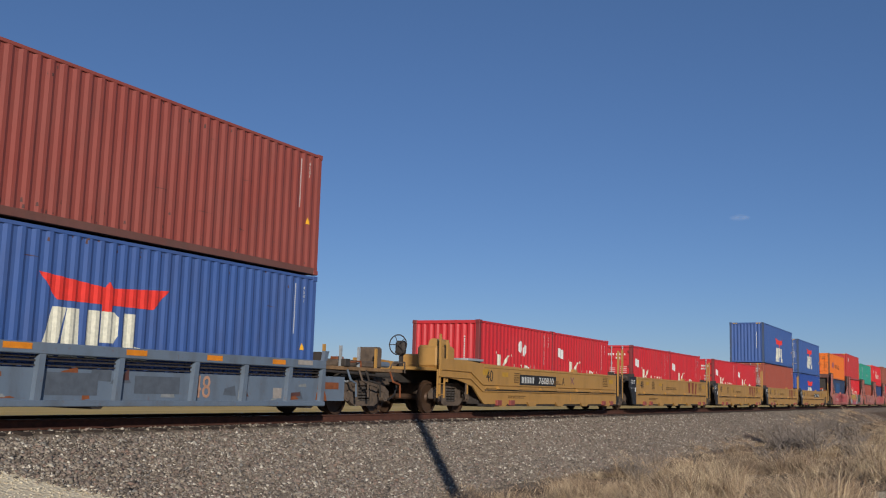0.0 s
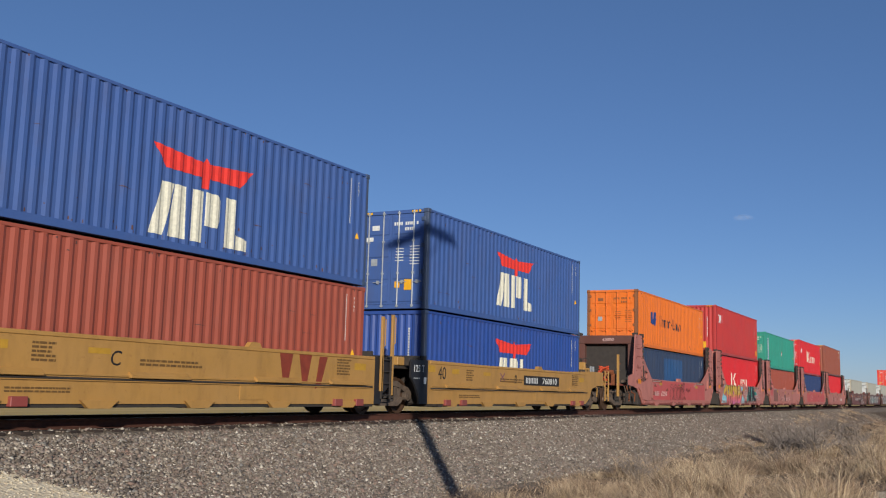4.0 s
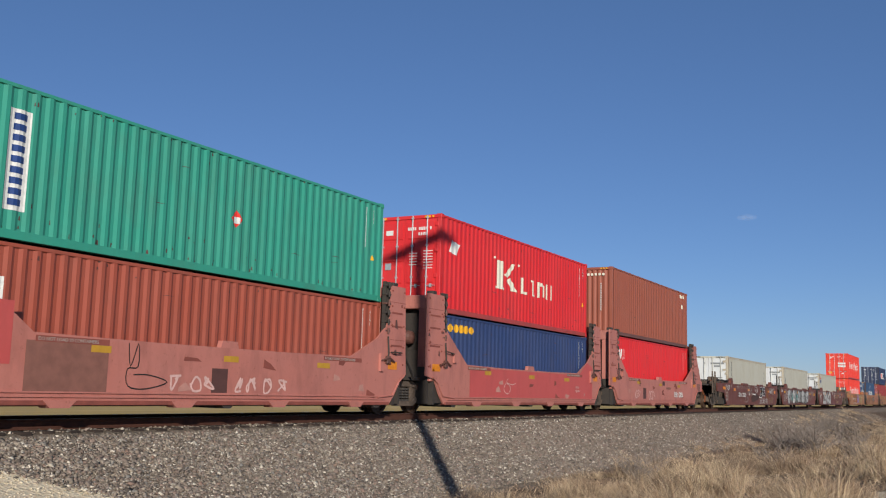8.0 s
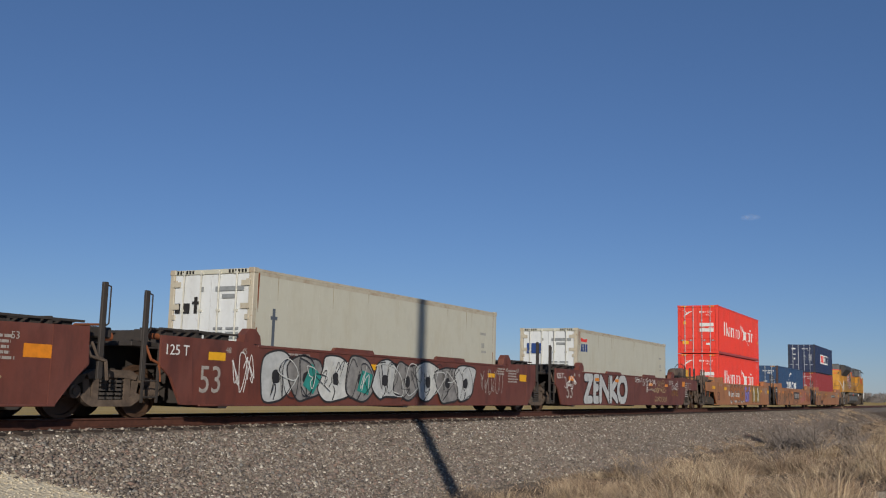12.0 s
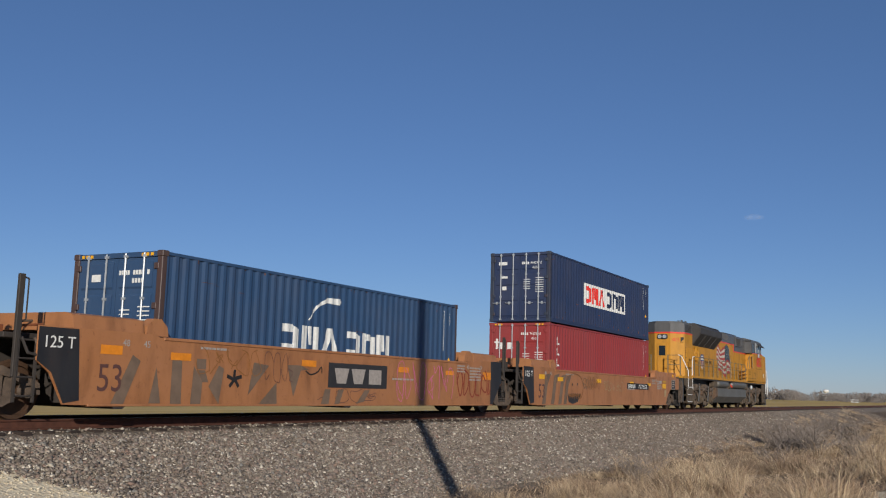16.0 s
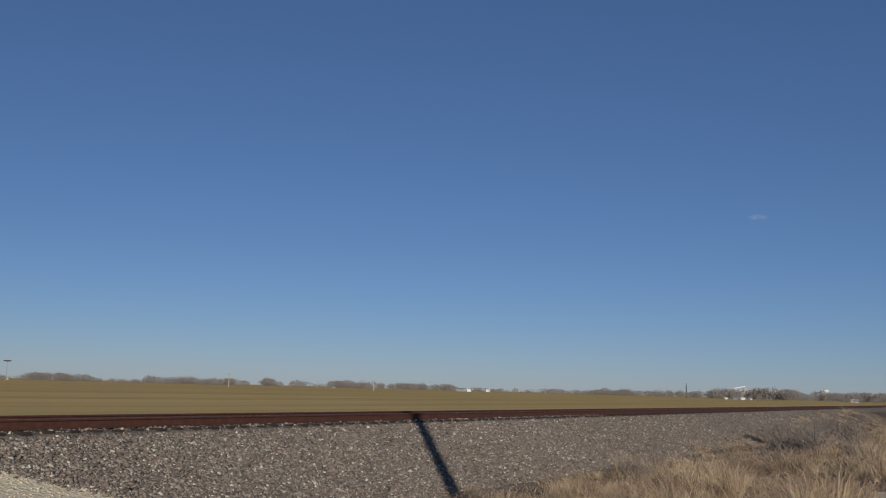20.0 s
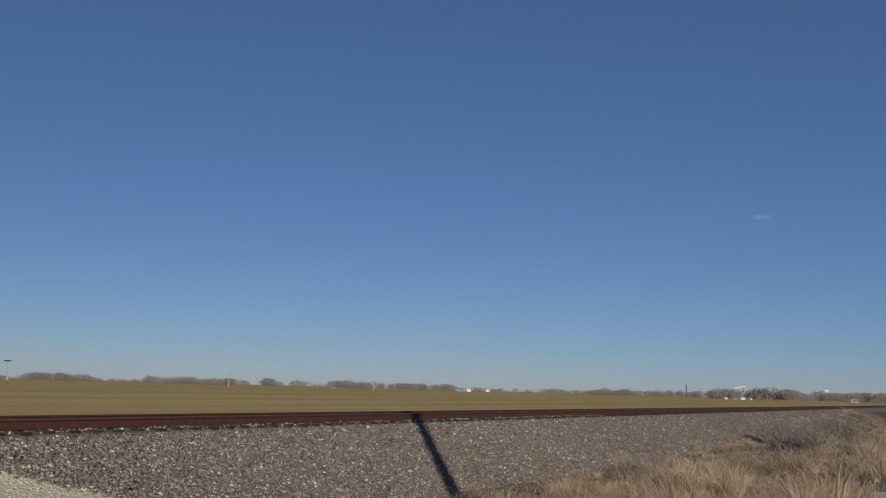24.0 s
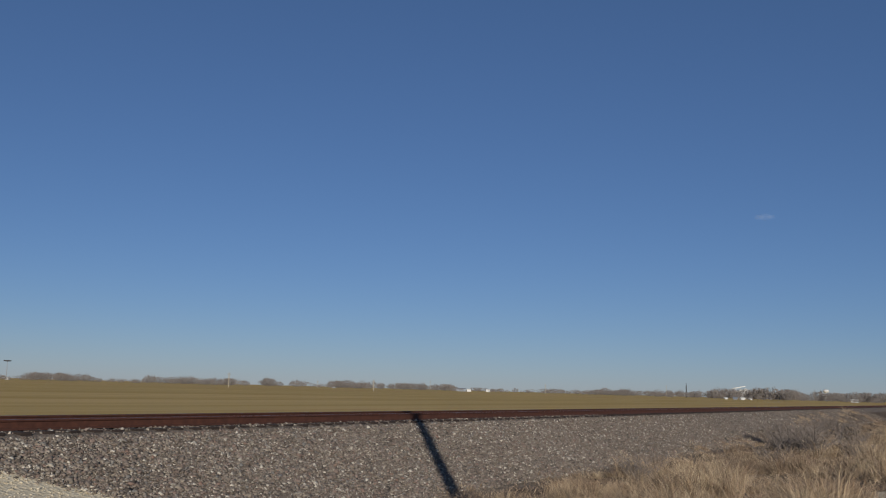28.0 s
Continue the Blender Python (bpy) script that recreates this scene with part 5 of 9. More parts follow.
            part("radiator_screen", lambda bm: face(bm, [(x0, sgn * (W + .03), 3.475), (x0 + 1.18, sgn * (W + .03), 3.475), (x0 + 1.18, sgn * 1.495, 4.075), (x0, sgn * 1.495, 4.075)]) and None, "mesh_black", root)
    for i in range(5):
        x0 = -7.70 + i * 1.26
        part("screen_divider", lambda bm: prism(bm, [(-W - .02, 3.47), (-W - .05, 3.47), (-1.53, 4.08), (-1.50, 4.08)], x0 - .025, x0 + .025, "x"), "loco_dark", root)
    part("roof_rail", lambda bm: pipe(bm, [(-9.6, -.75, 4.60), (-9.6, -.75, 4.67), (-7.9, -.8, 4.67), (-7.9, -.8, 4.60)], .014), "loco_dark", root)
    part("eave_rail", lambda bm: tube(bm, (-7.7, -1.30, 4.60), (-2.7, -1.30, 4.60), .022, 6), "loco_dark", root)
    for x in (-9.2, -8.4):
        part("lifting_lug", lambda bm: box(bm, x - .08, x + .08, -.9, -.82, 4.56, 4.72, .01), "loco_grey", root)
    for zz in (.41, .77, 1.15):
        part("step_edge", lambda bm: box(bm, -10.5, -9.6, -1.515, -1.49, zz - .015, zz + .012), "rail_white", root, "white-painted step edge")
    for x in (-6.6, -5.2, -3.8):
        part("cooling_fan", lambda bm: lathe(bm, [(.55, 4.66), (.55, 4.74), (.5, 4.76)], 20, "z"), "loco_dark", root, m=pose(x, 0, 0), key="cooling_fan")
    part("radiator_hood", lambda bm: box(bm, -7.75, -2.6, -W, W, 1.72, 3.50), y, root)
    # engine hood and the grey cabinets behind the cab
    part("engine_hood", lambda bm: box(bm, -2.6, 2.7, -W, W, 1.72, 3.98), y, root)
    part("engine_hood_roof", lambda bm: prism(bm, [(-W, 4.05), (-W, 4.20), (-.65, 4.36), (.65, 4.36), (W, 4.20), (W, 4.05)], -2.65, 1.2, "x"), "loco_grey", root)
    part("side_stripe", lambda bm: box(bm, -2.65, 2.7, -W - .004, W + .004, 3.975, 4.055), "loco_red", root)
    part("cabinet", lambda bm: prism(bm, [(-W - .02, 4.05), (-W - .02, 4.52), (-.8, 4.66), (.8, 4.66), (W + .02, 4.52), (W + .02, 4.05)], 1.2, 6.3, "x"), "loco_grey", root)
    part("cabinet_side", lambda bm: box(bm, 2.7, 6.3, -W - .015, W + .015, 3.62, 4.06), "loco_grey", root)
    part("side_stripe", lambda bm: (box(bm, 2.7, 6.3, -W - .018, W + .018, 3.545, 3.625), prism(bm, [(2.56, 3.55), (2.7, 3.545), (2.82, 4.05), (2.68, 4.05)], -W - .018, W + .018)), "loco_red", root)
    part("lower_hood", lambda bm: box(bm, 2.7, 6.3, -W - .01, W + .01, 1.72, 3.55), y, root)
    part("intake_frame", lambda bm: [box(bm, a, b, -W - .09, -W - .01, c, d) for a, b, c, d in ((3.10, 3.16, 3.96, 4.52), (4.46, 4.52, 3.96, 4.52), (3.16, 4.46, 3.96, 4.02), (3.16, 4.46, 4.46, 4.52))] and None, "loco_grey", root)
    part("intake_screen", lambda bm: box(bm, 3.16, 4.46, -W - .045, -W - .012, 4.02, 4.46), "mesh_black", root)
    for i in range(17):
        part("intake_slat", lambda bm: box(bm, 0, .02, -W - .085, -W - .045, 4.02, 4.46), "loco_dark", root, m=pose(3.20 + i * .074, 0, 0), key="intake_slat")
    part("hatch", lambda bm: box(bm, 4.75, 5.35, -W - .06, -W - .01, 4.02, 4.46, .015), "loco_grey", root)
    part("hatch_latch", lambda bm: (box(bm, 5.26, 5.33, -W - .085, -W - .05, 4.36, 4.42), box(bm, 5.26, 5.33, -W - .085, -W - .05, 4.06, 4.12)), "loco_dark", root)
    for x in (3.0, 4.62, 5.5):
        strip_side(root, "panel_seam", x - .01, x + .01, 3.64, 4.5, -W - .024, "loco_dark")
    part("exhaust_outlet", lambda bm: box(bm, -1.6, -.9, -.35, .35, 4.36, 4.52, .02), "loco_dark", root)
    part("dynamic_brake_hatch", lambda bm: hood(bm, 1.4, 4.6, .75, 4.60, 4.72, 0, .03), "loco_dark", root)
    def horn(bm):
        tube(bm, (-.4, 0, 4.34), (-.4, 0, 4.62), .05, 8)
        for dx, dy in ((-.32, .14), (-.34, -.14), (.32, 0), (.26, -.2)):
            tube(bm, (-.4, dy, 4.66), (-.4 + dx, dy, 4.71), .05, 10, .10)
    part("horn", horn, "loco_dark", root)
    # door seams and latches on the hood
    for x in (-6.3, -4.7, -3.1, -1.8, -.9, 0.0, .9, 1.8, 2.65, 3.9, 5.1):
        strip_side(root, "door_seam", x - .006, x + .006, 1.8, 3.42, -W - (.012 if x > 2.7 else 0), "seam")
    def latches(bm):
        for i in range(22):
            x = -2.4 + (i % 11) * .48
            z = 3.84 if i < 11 else 1.92
            box(bm, x, x + .05, -W - .02, -W + .01, z, z + .05)
    tagged(part("door_latches", latches, "grille_yellow", root), kind="stuff")
    def ring(bm):
        for i in range(16):
            a, b = 2 * math.pi * i / 16, 2 * math.pi * (i + 1) / 16
            tube(bm, (-7.15 + .36 * math.cos(a), -W - .12, 2.98 + .38 * math.sin(a)), (-7.15 + .36 * math.cos(b), -W - .12, 2.98 + .38 * math.sin(b)), .05, 6)
        box(bm, -7.2, -7.1, -W - .15, -W, 2.62, 3.34)
        for a in (.5, 2.6, 4.7):
            tube(bm, (-7.15, -W - .12, 2.98), (-7.15 + .36 * math.cos(a), -W - .12, 2.98 + .38 * math.sin(a)), .03, 6)
        box(bm, -7.55, -6.75, -W - .10, -W, 1.75, 2.6, .02)
    part("handbrake", ring, y, root)
    strip_side(root, "notice", -6.62, -6.3, 3.0, 3.32, -W, "loco_dark")
    strip_side(root, "notice", -6.2, -6.0, 3.08, 3.26, -W, "faded_yellow")
    # cab and nose
    CW = 1.50
    cab = [(6.3, 1.72), (6.3, 4.30), (6.45, 4.52), (9.25, 4.50), (9.42, 4.40), (9.45, 3.62), (10.35, 3.56), (10.6, 3.35), (10.66, 1.76)]
    part("cab_lower", lambda bm: prism(bm, [(4.45, 1.72), (4.45, 2.52), (6.3, 2.56), (6.3, 3.62), (9.45, 3.62), (10.35, 3.56), (10.58, 3.38), (10.64, 1.76)], -CW, CW), y, root)
    part("cab_upper", lambda bm: prism(bm, [(6.02, 3.66), (6.04, 4.38), (6.3, 4.50), (9.15, 4.50), (9.40, 4.42), (9.43, 3.66)], -CW + .06, CW - .06), "loco_grey", root)
    part("cab_roof", lambda bm: prism(bm, [(-CW + .08, 4.48), (-1.25, 4.58), (-.9, 4.66), (.9, 4.66), (1.25, 4.58), (CW - .08, 4.48)], 6.1, 9.3, "x"), "loco_grey", root)
    strip_side(root, "cab_stripe", 6.02, 9.44, 3.615, 3.665, -CW, "loco_red", .004)
    for x0, x1, z0, z1 in ((6.36, 6.84, 3.70, 4.26), (7.47, 7.85, 3.72, 4.34), (7.95, 8.95, 3.76, 4.30)):
        win = part("cab_window", lambda bm: box(bm, x0, x1, -CW + .045, -CW + .075, z0, z1), "glass", root)
        part("window_frame", lambda bm: [box(bm, a, b, -CW + .03, -CW + .07, c, d) for a, b, c, d in ((x0 - .03, x0, z0 - .03, z1 + .03), (x1, x1 + .03, z0 - .03, z1 + .03), (x0, x1, z0 - .03, z0), (x0, x1, z1, z1 + .03))], "loco_dark" if x0 < 7 else "galv", win)
    part("sunshade", lambda bm: prism(bm, [(-CW + .06, 4.40), (-CW - .22, 4.12), (-CW - .20, 4.10), (-CW + .06, 4.36)], 7.9, 9.2, "x"), "loco_dark", root)
    part("window_post", lambda bm: box(bm, 8.42, 8.48, -CW + .03, -CW + .07, 3.74, 4.3), "galv", root)
    part("windscreen", lambda bm: box(bm, 9.425, 9.445, -1.2, 1.2, 3.72, 4.3), "glass", root)
    part("mirror", lambda bm: box(bm, 7.75, 7.9, -CW - .12, -CW - .02, 3.40, 3.64, .02), "galv", root)
    part("nose_rail", lambda bm: pipe(bm, [(9.6, -1.3, 3.63), (10.3, -1.3, 3.60), (10.3, 1.3, 3.60)], .02), "loco_grey", root)
    part("cab_step_recess", lambda bm: (box(bm, 5.2, 6.3, -CW, -W, 2.55, 2.62),), y, root)
    for i, z in enumerate((1.98, 2.2, 2.42)):
        part("cab_step", lambda bm: box(bm, 3.7 + i * .12, 4.46, -CW + .02, -W - .2, z, z + .04), "loco_yellow", root)
    for x in (4.9, 6.6):
        for j in range(3):
            strip_side(root, "vent_slot", x, x + .5, 2.20 + j * .09, 2.235 + j * .09, -CW, "seam")
    for x0, x1, z0, z1 in ((7.2, 9.3, 2.62, 2.65), (7.2, 7.23, 2.0, 3.5), (7.4, 9.35, 3.42, 3.44), (4.5, 7.2, 1.95, 1.98)):
        strip_side(root, "panel_seam", x0, x1, z0, z1, -CW, "seam")
    strip_side(root, "stain", 9.7, 9.95, 2.1, 2.35, -CW, "cream_mark", .003)
    letters("8835", .88, "number_red", root, on_side(7.42, 2.80, -CW - .008), "fleet_number", .95, 0, .018)
    # fuel tank, reservoirs
    part("fuel_tank", lambda bm: prism(bm, [(-1.42, 1.18), (-1.42, .72), (-1.05, .36), (1.05, .36), (1.42, .72), (1.42, 1.18), (1.25, 1.24), (-1.25, 1.24)], -3.5, 4.3, "x"), "tank_grey", root)
    part("tank_end", lambda bm: prism(bm, [(-1.40, 1.18), (-1.40, .72), (-1.03, .36), (1.03, .36), (1.40, .72), (1.40, 1.18)], -3.95, -3.5, "x"), "truck_rust", root)
    for sgn in (-1, 1):
        for x0, x1 in ((-3.35, -.75), (.25, 4.3)):
            part("air_reservoir", lambda bm: lathe(bm, [(.05, x0), (.16, x0 + .05), (.21, x0 + .15), (.21, x1 - .15), (.16, x1 - .05), (.05, x1)], 16, "x"), "tank_grey", root, m=pose(0, sgn * 1.28, 1.46))
    part("valve_box", lambda bm: box(bm, -4.3, -3.5, -1.4, -1.1, 1.25, 1.6, .03), "loco_truck", root)
    part("valve_box", lambda bm: box(bm, 4.4, 4.9, -1.4, -1.1, 1.2, 1.6, .03), "loco_truck", root)
    part("valve_pipe", lambda bm: (pipe(bm, [(-.7, -1.3, 1.5), (-.4, -1.35, 1.35), (.2, -1.3, 1.5)], .05), tube(bm, (-.45, -1.32, 1.3), (-.1, -1.32, 1.3), .12, 10)), "loco_truck", root)
    part("red_valve", lambda bm: tube(bm, (-.1, -1.38, 1.38), (.1, -1.40, 1.32), .08, 8), "loco_red", root)
    part("sand_pipe_box", lambda bm: lathe(bm, [(.05, 1.2), (.09, 1.26), (.09, 1.40), (.04, 1.46)], 10, "z"), "galv", root, m=pose(6.5, -1.30, .05))
    loco_truck(root, -6.45)
    loco_truck(root, 6.85)
    # handrails
    for sgn in (-1, 1):
        yy = sgn * 1.46
        xs = [-9.0 + i * 1.08 for i in range(13)]
        for x in xs:
            part("rail_post", lambda bm: box(bm, -.025, .025, -.02, .02, 0, 1.08), "rail_grey", root, m=pose(x, yy, 1.72), key="rail_post")
        for z in (2.78, 2.36):
            part("handrail", lambda bm: pipe(bm, [(-9.2, yy, z), (4.0, yy, z)], .018), "rail_grey", root)
        part("cab_handrail", lambda bm: pipe(bm, [(3.96, yy, 2.3), (4.5, yy, 2.6), (5.1, yy, 3.35), (7.3, yy, 3.45)], .018), "rail_grey", root)
        for x in (5.3, 6.2, 7.1):
            part("rail_post", lambda bm: box(bm, -.02, .02, -.02, .02, 0, .85), "rail_grey", root, m=pose(x, yy, 2.6), key="rail_post_cab")
        part("end_grab_rail", lambda bm: pipe(bm, [(-9.35, yy, 1.05), (-9.42, yy, 2.2), (-9.35, yy, 2.62), (-9.2, yy, 2.78), (-8.9, yy, 2.78)], .024), "rail_white", root)
        part("end_grab_rail", lambda bm: pipe(bm, [(-10.75, yy * .75, 2.80), (-10.5, yy * .82, 2.72), (-10.2, yy, 2.0), (-10.25, yy, 1.1), (-10.4, yy, 1.0)], .024), "rail_white", root)
        part("end_grab_rail", lambda bm: pipe(bm, [(10.72, yy, 1.0), (10.76, yy, 2.62), (10.98, yy, 2.60), (11.35, yy, 1.95), (11.38, yy, 1.0), (11.2, yy, .92)], .028), "rail_white", root)
    def rear_rails(bm):
        for yy in (-1.1, -.45, .45, 1.1):
            box(bm, -10.45, -10.40, yy - .025, yy + .025, 1.72, 2.82)
        for z in (2.8, 2.3):
            tube(bm, (-10.43, -1.1, z), (-10.43, -.45, z), .018, 6)
            tube(bm, (-10.43, 1.1, z), (-10.43, .45, z), .018, 6)
        pipe(bm, [(-10.43, -1.1, 2.8), (-10.2, -1.2, 2.8)], .018)
    part("rear_railing", rear_rails, "rail_grey", root)
    # painted flag: waving stripes and a starred canton, at the engine hood
    KN = [(-14, -W), (14, -W)]
    n = 11
    def at(u, v):
        """A place on the cloth: u along it from the fly to the staff, v down it."""
        x = -1.72 + 3.16 * u - .30 * math.sin(math.pi * min(1, v * 1.15)) * (1 - u) + .06 * math.sin(9 * u + 2) + .52 * v * u
        z = 3.62 - 1.42 * v + .24 * u * (1 - v) - .18 * u * v + .13 * math.sin(8.8 * u + 1.6 - 1.4 * v) + .06 * math.sin(17 * u + 2 * v) * (1 - .5 * u)
        return x, z
    red, white = [], []
    for j in range(n):
        cells = red if j % 2 == 0 else white
        for i in range(20):
            u0, u1 = i / 20, (i + 1) / 20
            if u0 > .59 and j < 6:
                continue
            cells.append([at(u0, (j + 1) / n), at(u1, (j + 1) / n), at(u1, j / n), at(u0, j / n)])
    part("flag_stripes", decal(red, KN, .005), "flag_red", root, "faded red stripes of the painted flag")
    part("flag_stripes", decal(white, KN, .005), "flag_white", root, "white stripes of the painted flag")
    def canton(bm):
        low, high = [], []
        for i in range(9):
            u = .60 + i * .40 / 8
            low.append(bm.verts.new((at(u, 6 / 11)[0], -W - .006, at(u, 6 / 11)[1])))
            high.append(bm.verts.new((at(u, 0)[0], -W - .006, at(u, 0)[1])))
        for i in range(8):
            bm.faces.new((low[i], low[i + 1], high[i + 1], high[i]))
    part("flag_canton", canton, "flag_blue", root, "dark blue canton of the painted flag")
    stars = []
    for r in range(5):
        for c in range(6):
            x, z = at(.63 + c * .06 + (r % 2) * .03, .05 + r * .1)
            stars.append([(x + .034 * math.cos(a), z + .034 * math.sin(a)) for a in (.3, 1.55, 2.8, 4.1, 5.35)])
    tagged(part("star_field", decal(stars, KN, .009), "flag_white", root), kind="stuff")
    part("flag_staff", decal(ribbon([(1.44, 3.98), (2.12, 1.86)], .04), KN, .005), "flag_white", root)
    # shield
    sh = [[(-5.80, 2.96), (-5.81, 2.60), (-5.70, 2.34), (-5.45, 2.20), (-5.20, 2.34), (-5.09, 2.60), (-5.10, 2.96), (-5.20, 3.08), (-5.45, 3.03), (-5.70, 3.08)]]
    part("shield", decal(sh, KN, .005), "flag_white", root, "striped shield emblem")
    part("shield_top", decal([[(-5.81, 2.68), (-5.09, 2.68), (-5.10, 2.96), (-5.20, 3.08), (-5.45, 3.03), (-5.70, 3.08), (-5.80, 2.96)]], KN, .009), "navy_mark", root)
    part("shield_bars", decal([rect(-5.74 + i * .145, -5.67 + i * .145, 2.28 + abs(i - 1.9) * .06, 2.67) for i in range(5)], KN, .009), "flag_red", root)
    part("shield_band", decal([rect(-5.74, -5.16, 2.74, 2.83), rect(-5.66, -5.24, 2.90, 2.97)], KN, .013), "white_mark", root)
    letters("BUILDING AMERICA", .20, "black_mark", root, on_side(-4.85, 2.60, -W - .008), "slogan", .93)
    rnd = random.Random(5)
    for i in range(30):
        x, z = rnd.uniform(-7.6, 6.2), rnd.choice((rnd.uniform(1.75, 2.0), rnd.uniform(1.8, 3.3)))
        w, h = rnd.uniform(.02, .06), rnd.uniform(.04, .22)
        part("grime_run", decal([[(x, z), (x + w * .5, z - .02), (x + w, z + h), (x + w * .1, z + h * .9)]], KN if x < 2.6 else [(-14, -W - .012), (14, -W - .012)], .0025 + .0002 * (i % 8)), rnd.choice(("seam", "grille_yellow", "rust_grime", "seam")), root)
    for i in range(12):
        x, z = rnd.uniform(4.6, 10.2), rnd.uniform(1.8, 1.95)
        w, h = rnd.uniform(.03, .08), rnd.uniform(.05, .16)
        part("grime_run", decal([[(x, z), (x + w * .5, z - .02), (x + w, z + h), (x + w * .1, z + h * .9)]], [(-14, -CW), (14, -CW)], .0025 + .0002 * (i % 8)), rnd.choice(("seam", "grille_yellow", "grille_yellow")), root)
    on_train(root, s)
    return root


# ---- the loads, with their markings as plain shapes ----
HC, ST = 2.896, 2.591


def end_letters(root, L, text, size, mat, y, z, name="door_code"):
    """Writing on the end wall at -x; y is where its first letter stands."""
    return letters(text, size, mat, root, pose(-L / 2 + .008, y, z, 90, 0, -90), name, .9)


def rust_specks(root, kn, L, H, seed, mat="rust_grime"):
    """Rust that has broken out along the rails and at the corners, and a few scuffs."""
    rnd = random.Random(seed)
    polys = []
    for i in range(int(L * 5)):
        x = rnd.uniform(-L / 2 + .15, L / 2 - .3)
        z = .17 + rnd.random() ** 3 * .5 if i % 3 else H - .12 - rnd.random() ** 3 * .35
        w, h = rnd.uniform(.01, .05), rnd.uniform(.015, .09)
        polys.append([(x, z), (x + w, z + rnd.uniform(-.01, .01)), (x + w * .8, z + h), (x + w * .2, z + h * .9)])
    for i in range(7):
        x, z = rnd.uniform(-L / 2 + .3, L / 2 - 1), rnd.uniform(.5, H - .5)
        polys.append([(x, z), (x + rnd.uniform(.1, .5), z + rnd.uniform(-.02, .02)), (x + .1, z + .018)])
    tagged(part("rust_specks", decal(polys, kn, .0025), mat, root), kind="stuff")


SPECKLED = [0]


def load(s0, z, H, mat, doors, label, kind="dry", post=None, L=12.192, rods="galv", codes=True, code=None):
    ob, kn = box_container(L, H, mat, doors, kind, rods, post, "reefer_door" if kind == "reefer" else None)
    if kind == "dry":
        SPECKLED[0] += 1
        rust_specks(ob, kn, L, H, 900 + SPECKLED[0], "rust_grime" if mat in ("orange", "navy", "navy_top") else "dark_patch")
    tagged(ob, label, "shipping container", "containers on the train")
    on_train(ob, s0 + L / 2, z)
    h = L / 2
    if codes and kind == "dry":
        marks(ob, "code_marking", code_column(h - .80, H * .52, H * .92, .034, 26), kn, "white_mark", "column of small white code marks")
        letters("4\n%s\nG\n1" % ("5" if H > 2.8 else "2"), .10, "white_mark", ob, on_side(h - .53, H * .88, -1.2165), "size_code")
        marks(ob, "warning_marking", [[(h - .55, H * .40), (h - .41, H * .40), (h - .48, H * .455)]], kn, "yellow_mark", "yellow warning triangle")
    if kind == "dry":
        if doors:
            if code:
                end_letters(ob, L, code[0], .135, "white_mark", -.42, H - .46)
                end_letters(ob, L, code[1], .135, "white_mark", -.50, H - .63)
            ink = {"orange": "orange_post", "green": "cream_mark"}.get(mat, "white_mark")
            top = [(-.14 - i * .075, -.09 - i * .075, H - .46, H - .37) for i in range(4 if code else 11) if i not in (4, 9)]
            rows = [(-.95, -.64, H * .62 - i * .085, H * .62 - i * .085 + .022) for i in range(7)] + [(-.42, -.16, H * .60 - i * .085, H * .60 - i * .085 + .022) for i in range(5)]
            end_marks(ob, L, ink, top + ([] if code else [(-.50 - i * .08, -.45 - i * .08, H - .62, H - .53) for i in range(4)]) + rows + ([] if code else [(.42, .66, H * .80, H * .85)]))
            if not code:
                end_marks(ob, L, "galv", [(.46, .66, H * .44, H * .44 + .2)], "safety_plate")
        else:
            end_marks(ob, L, "white_mark", [(-.715, -.675, H * .35 + i * .075, H * .35 + i * .075 + .05) for i in range(16)])
        if H > 2.8:
            end_marks(ob, L, "yellow_mark", [(sg * (.70 + i * .12) - .03, sg * (.70 + i * .12) + .03, H - .10, H - .04) for sg in (-1, 1) for i in range(3)], "height_stripes")
    return ob, kn


def blocks(x0, x1, z0, z1, parts, gap=.16):
    """A word as a row of plain blocks; parts are relative widths and heights."""
    tot = sum(w for w, _ in parts)
    u = (x1 - x0) / (tot + gap * (len(parts) - 1))
    out, x = [], x0
    for w, hgt in parts:
        out.append(rect(x, x + w * u, z0, z0 + (z1 - z0) * hgt))
        x += (w + gap) * u
    return out


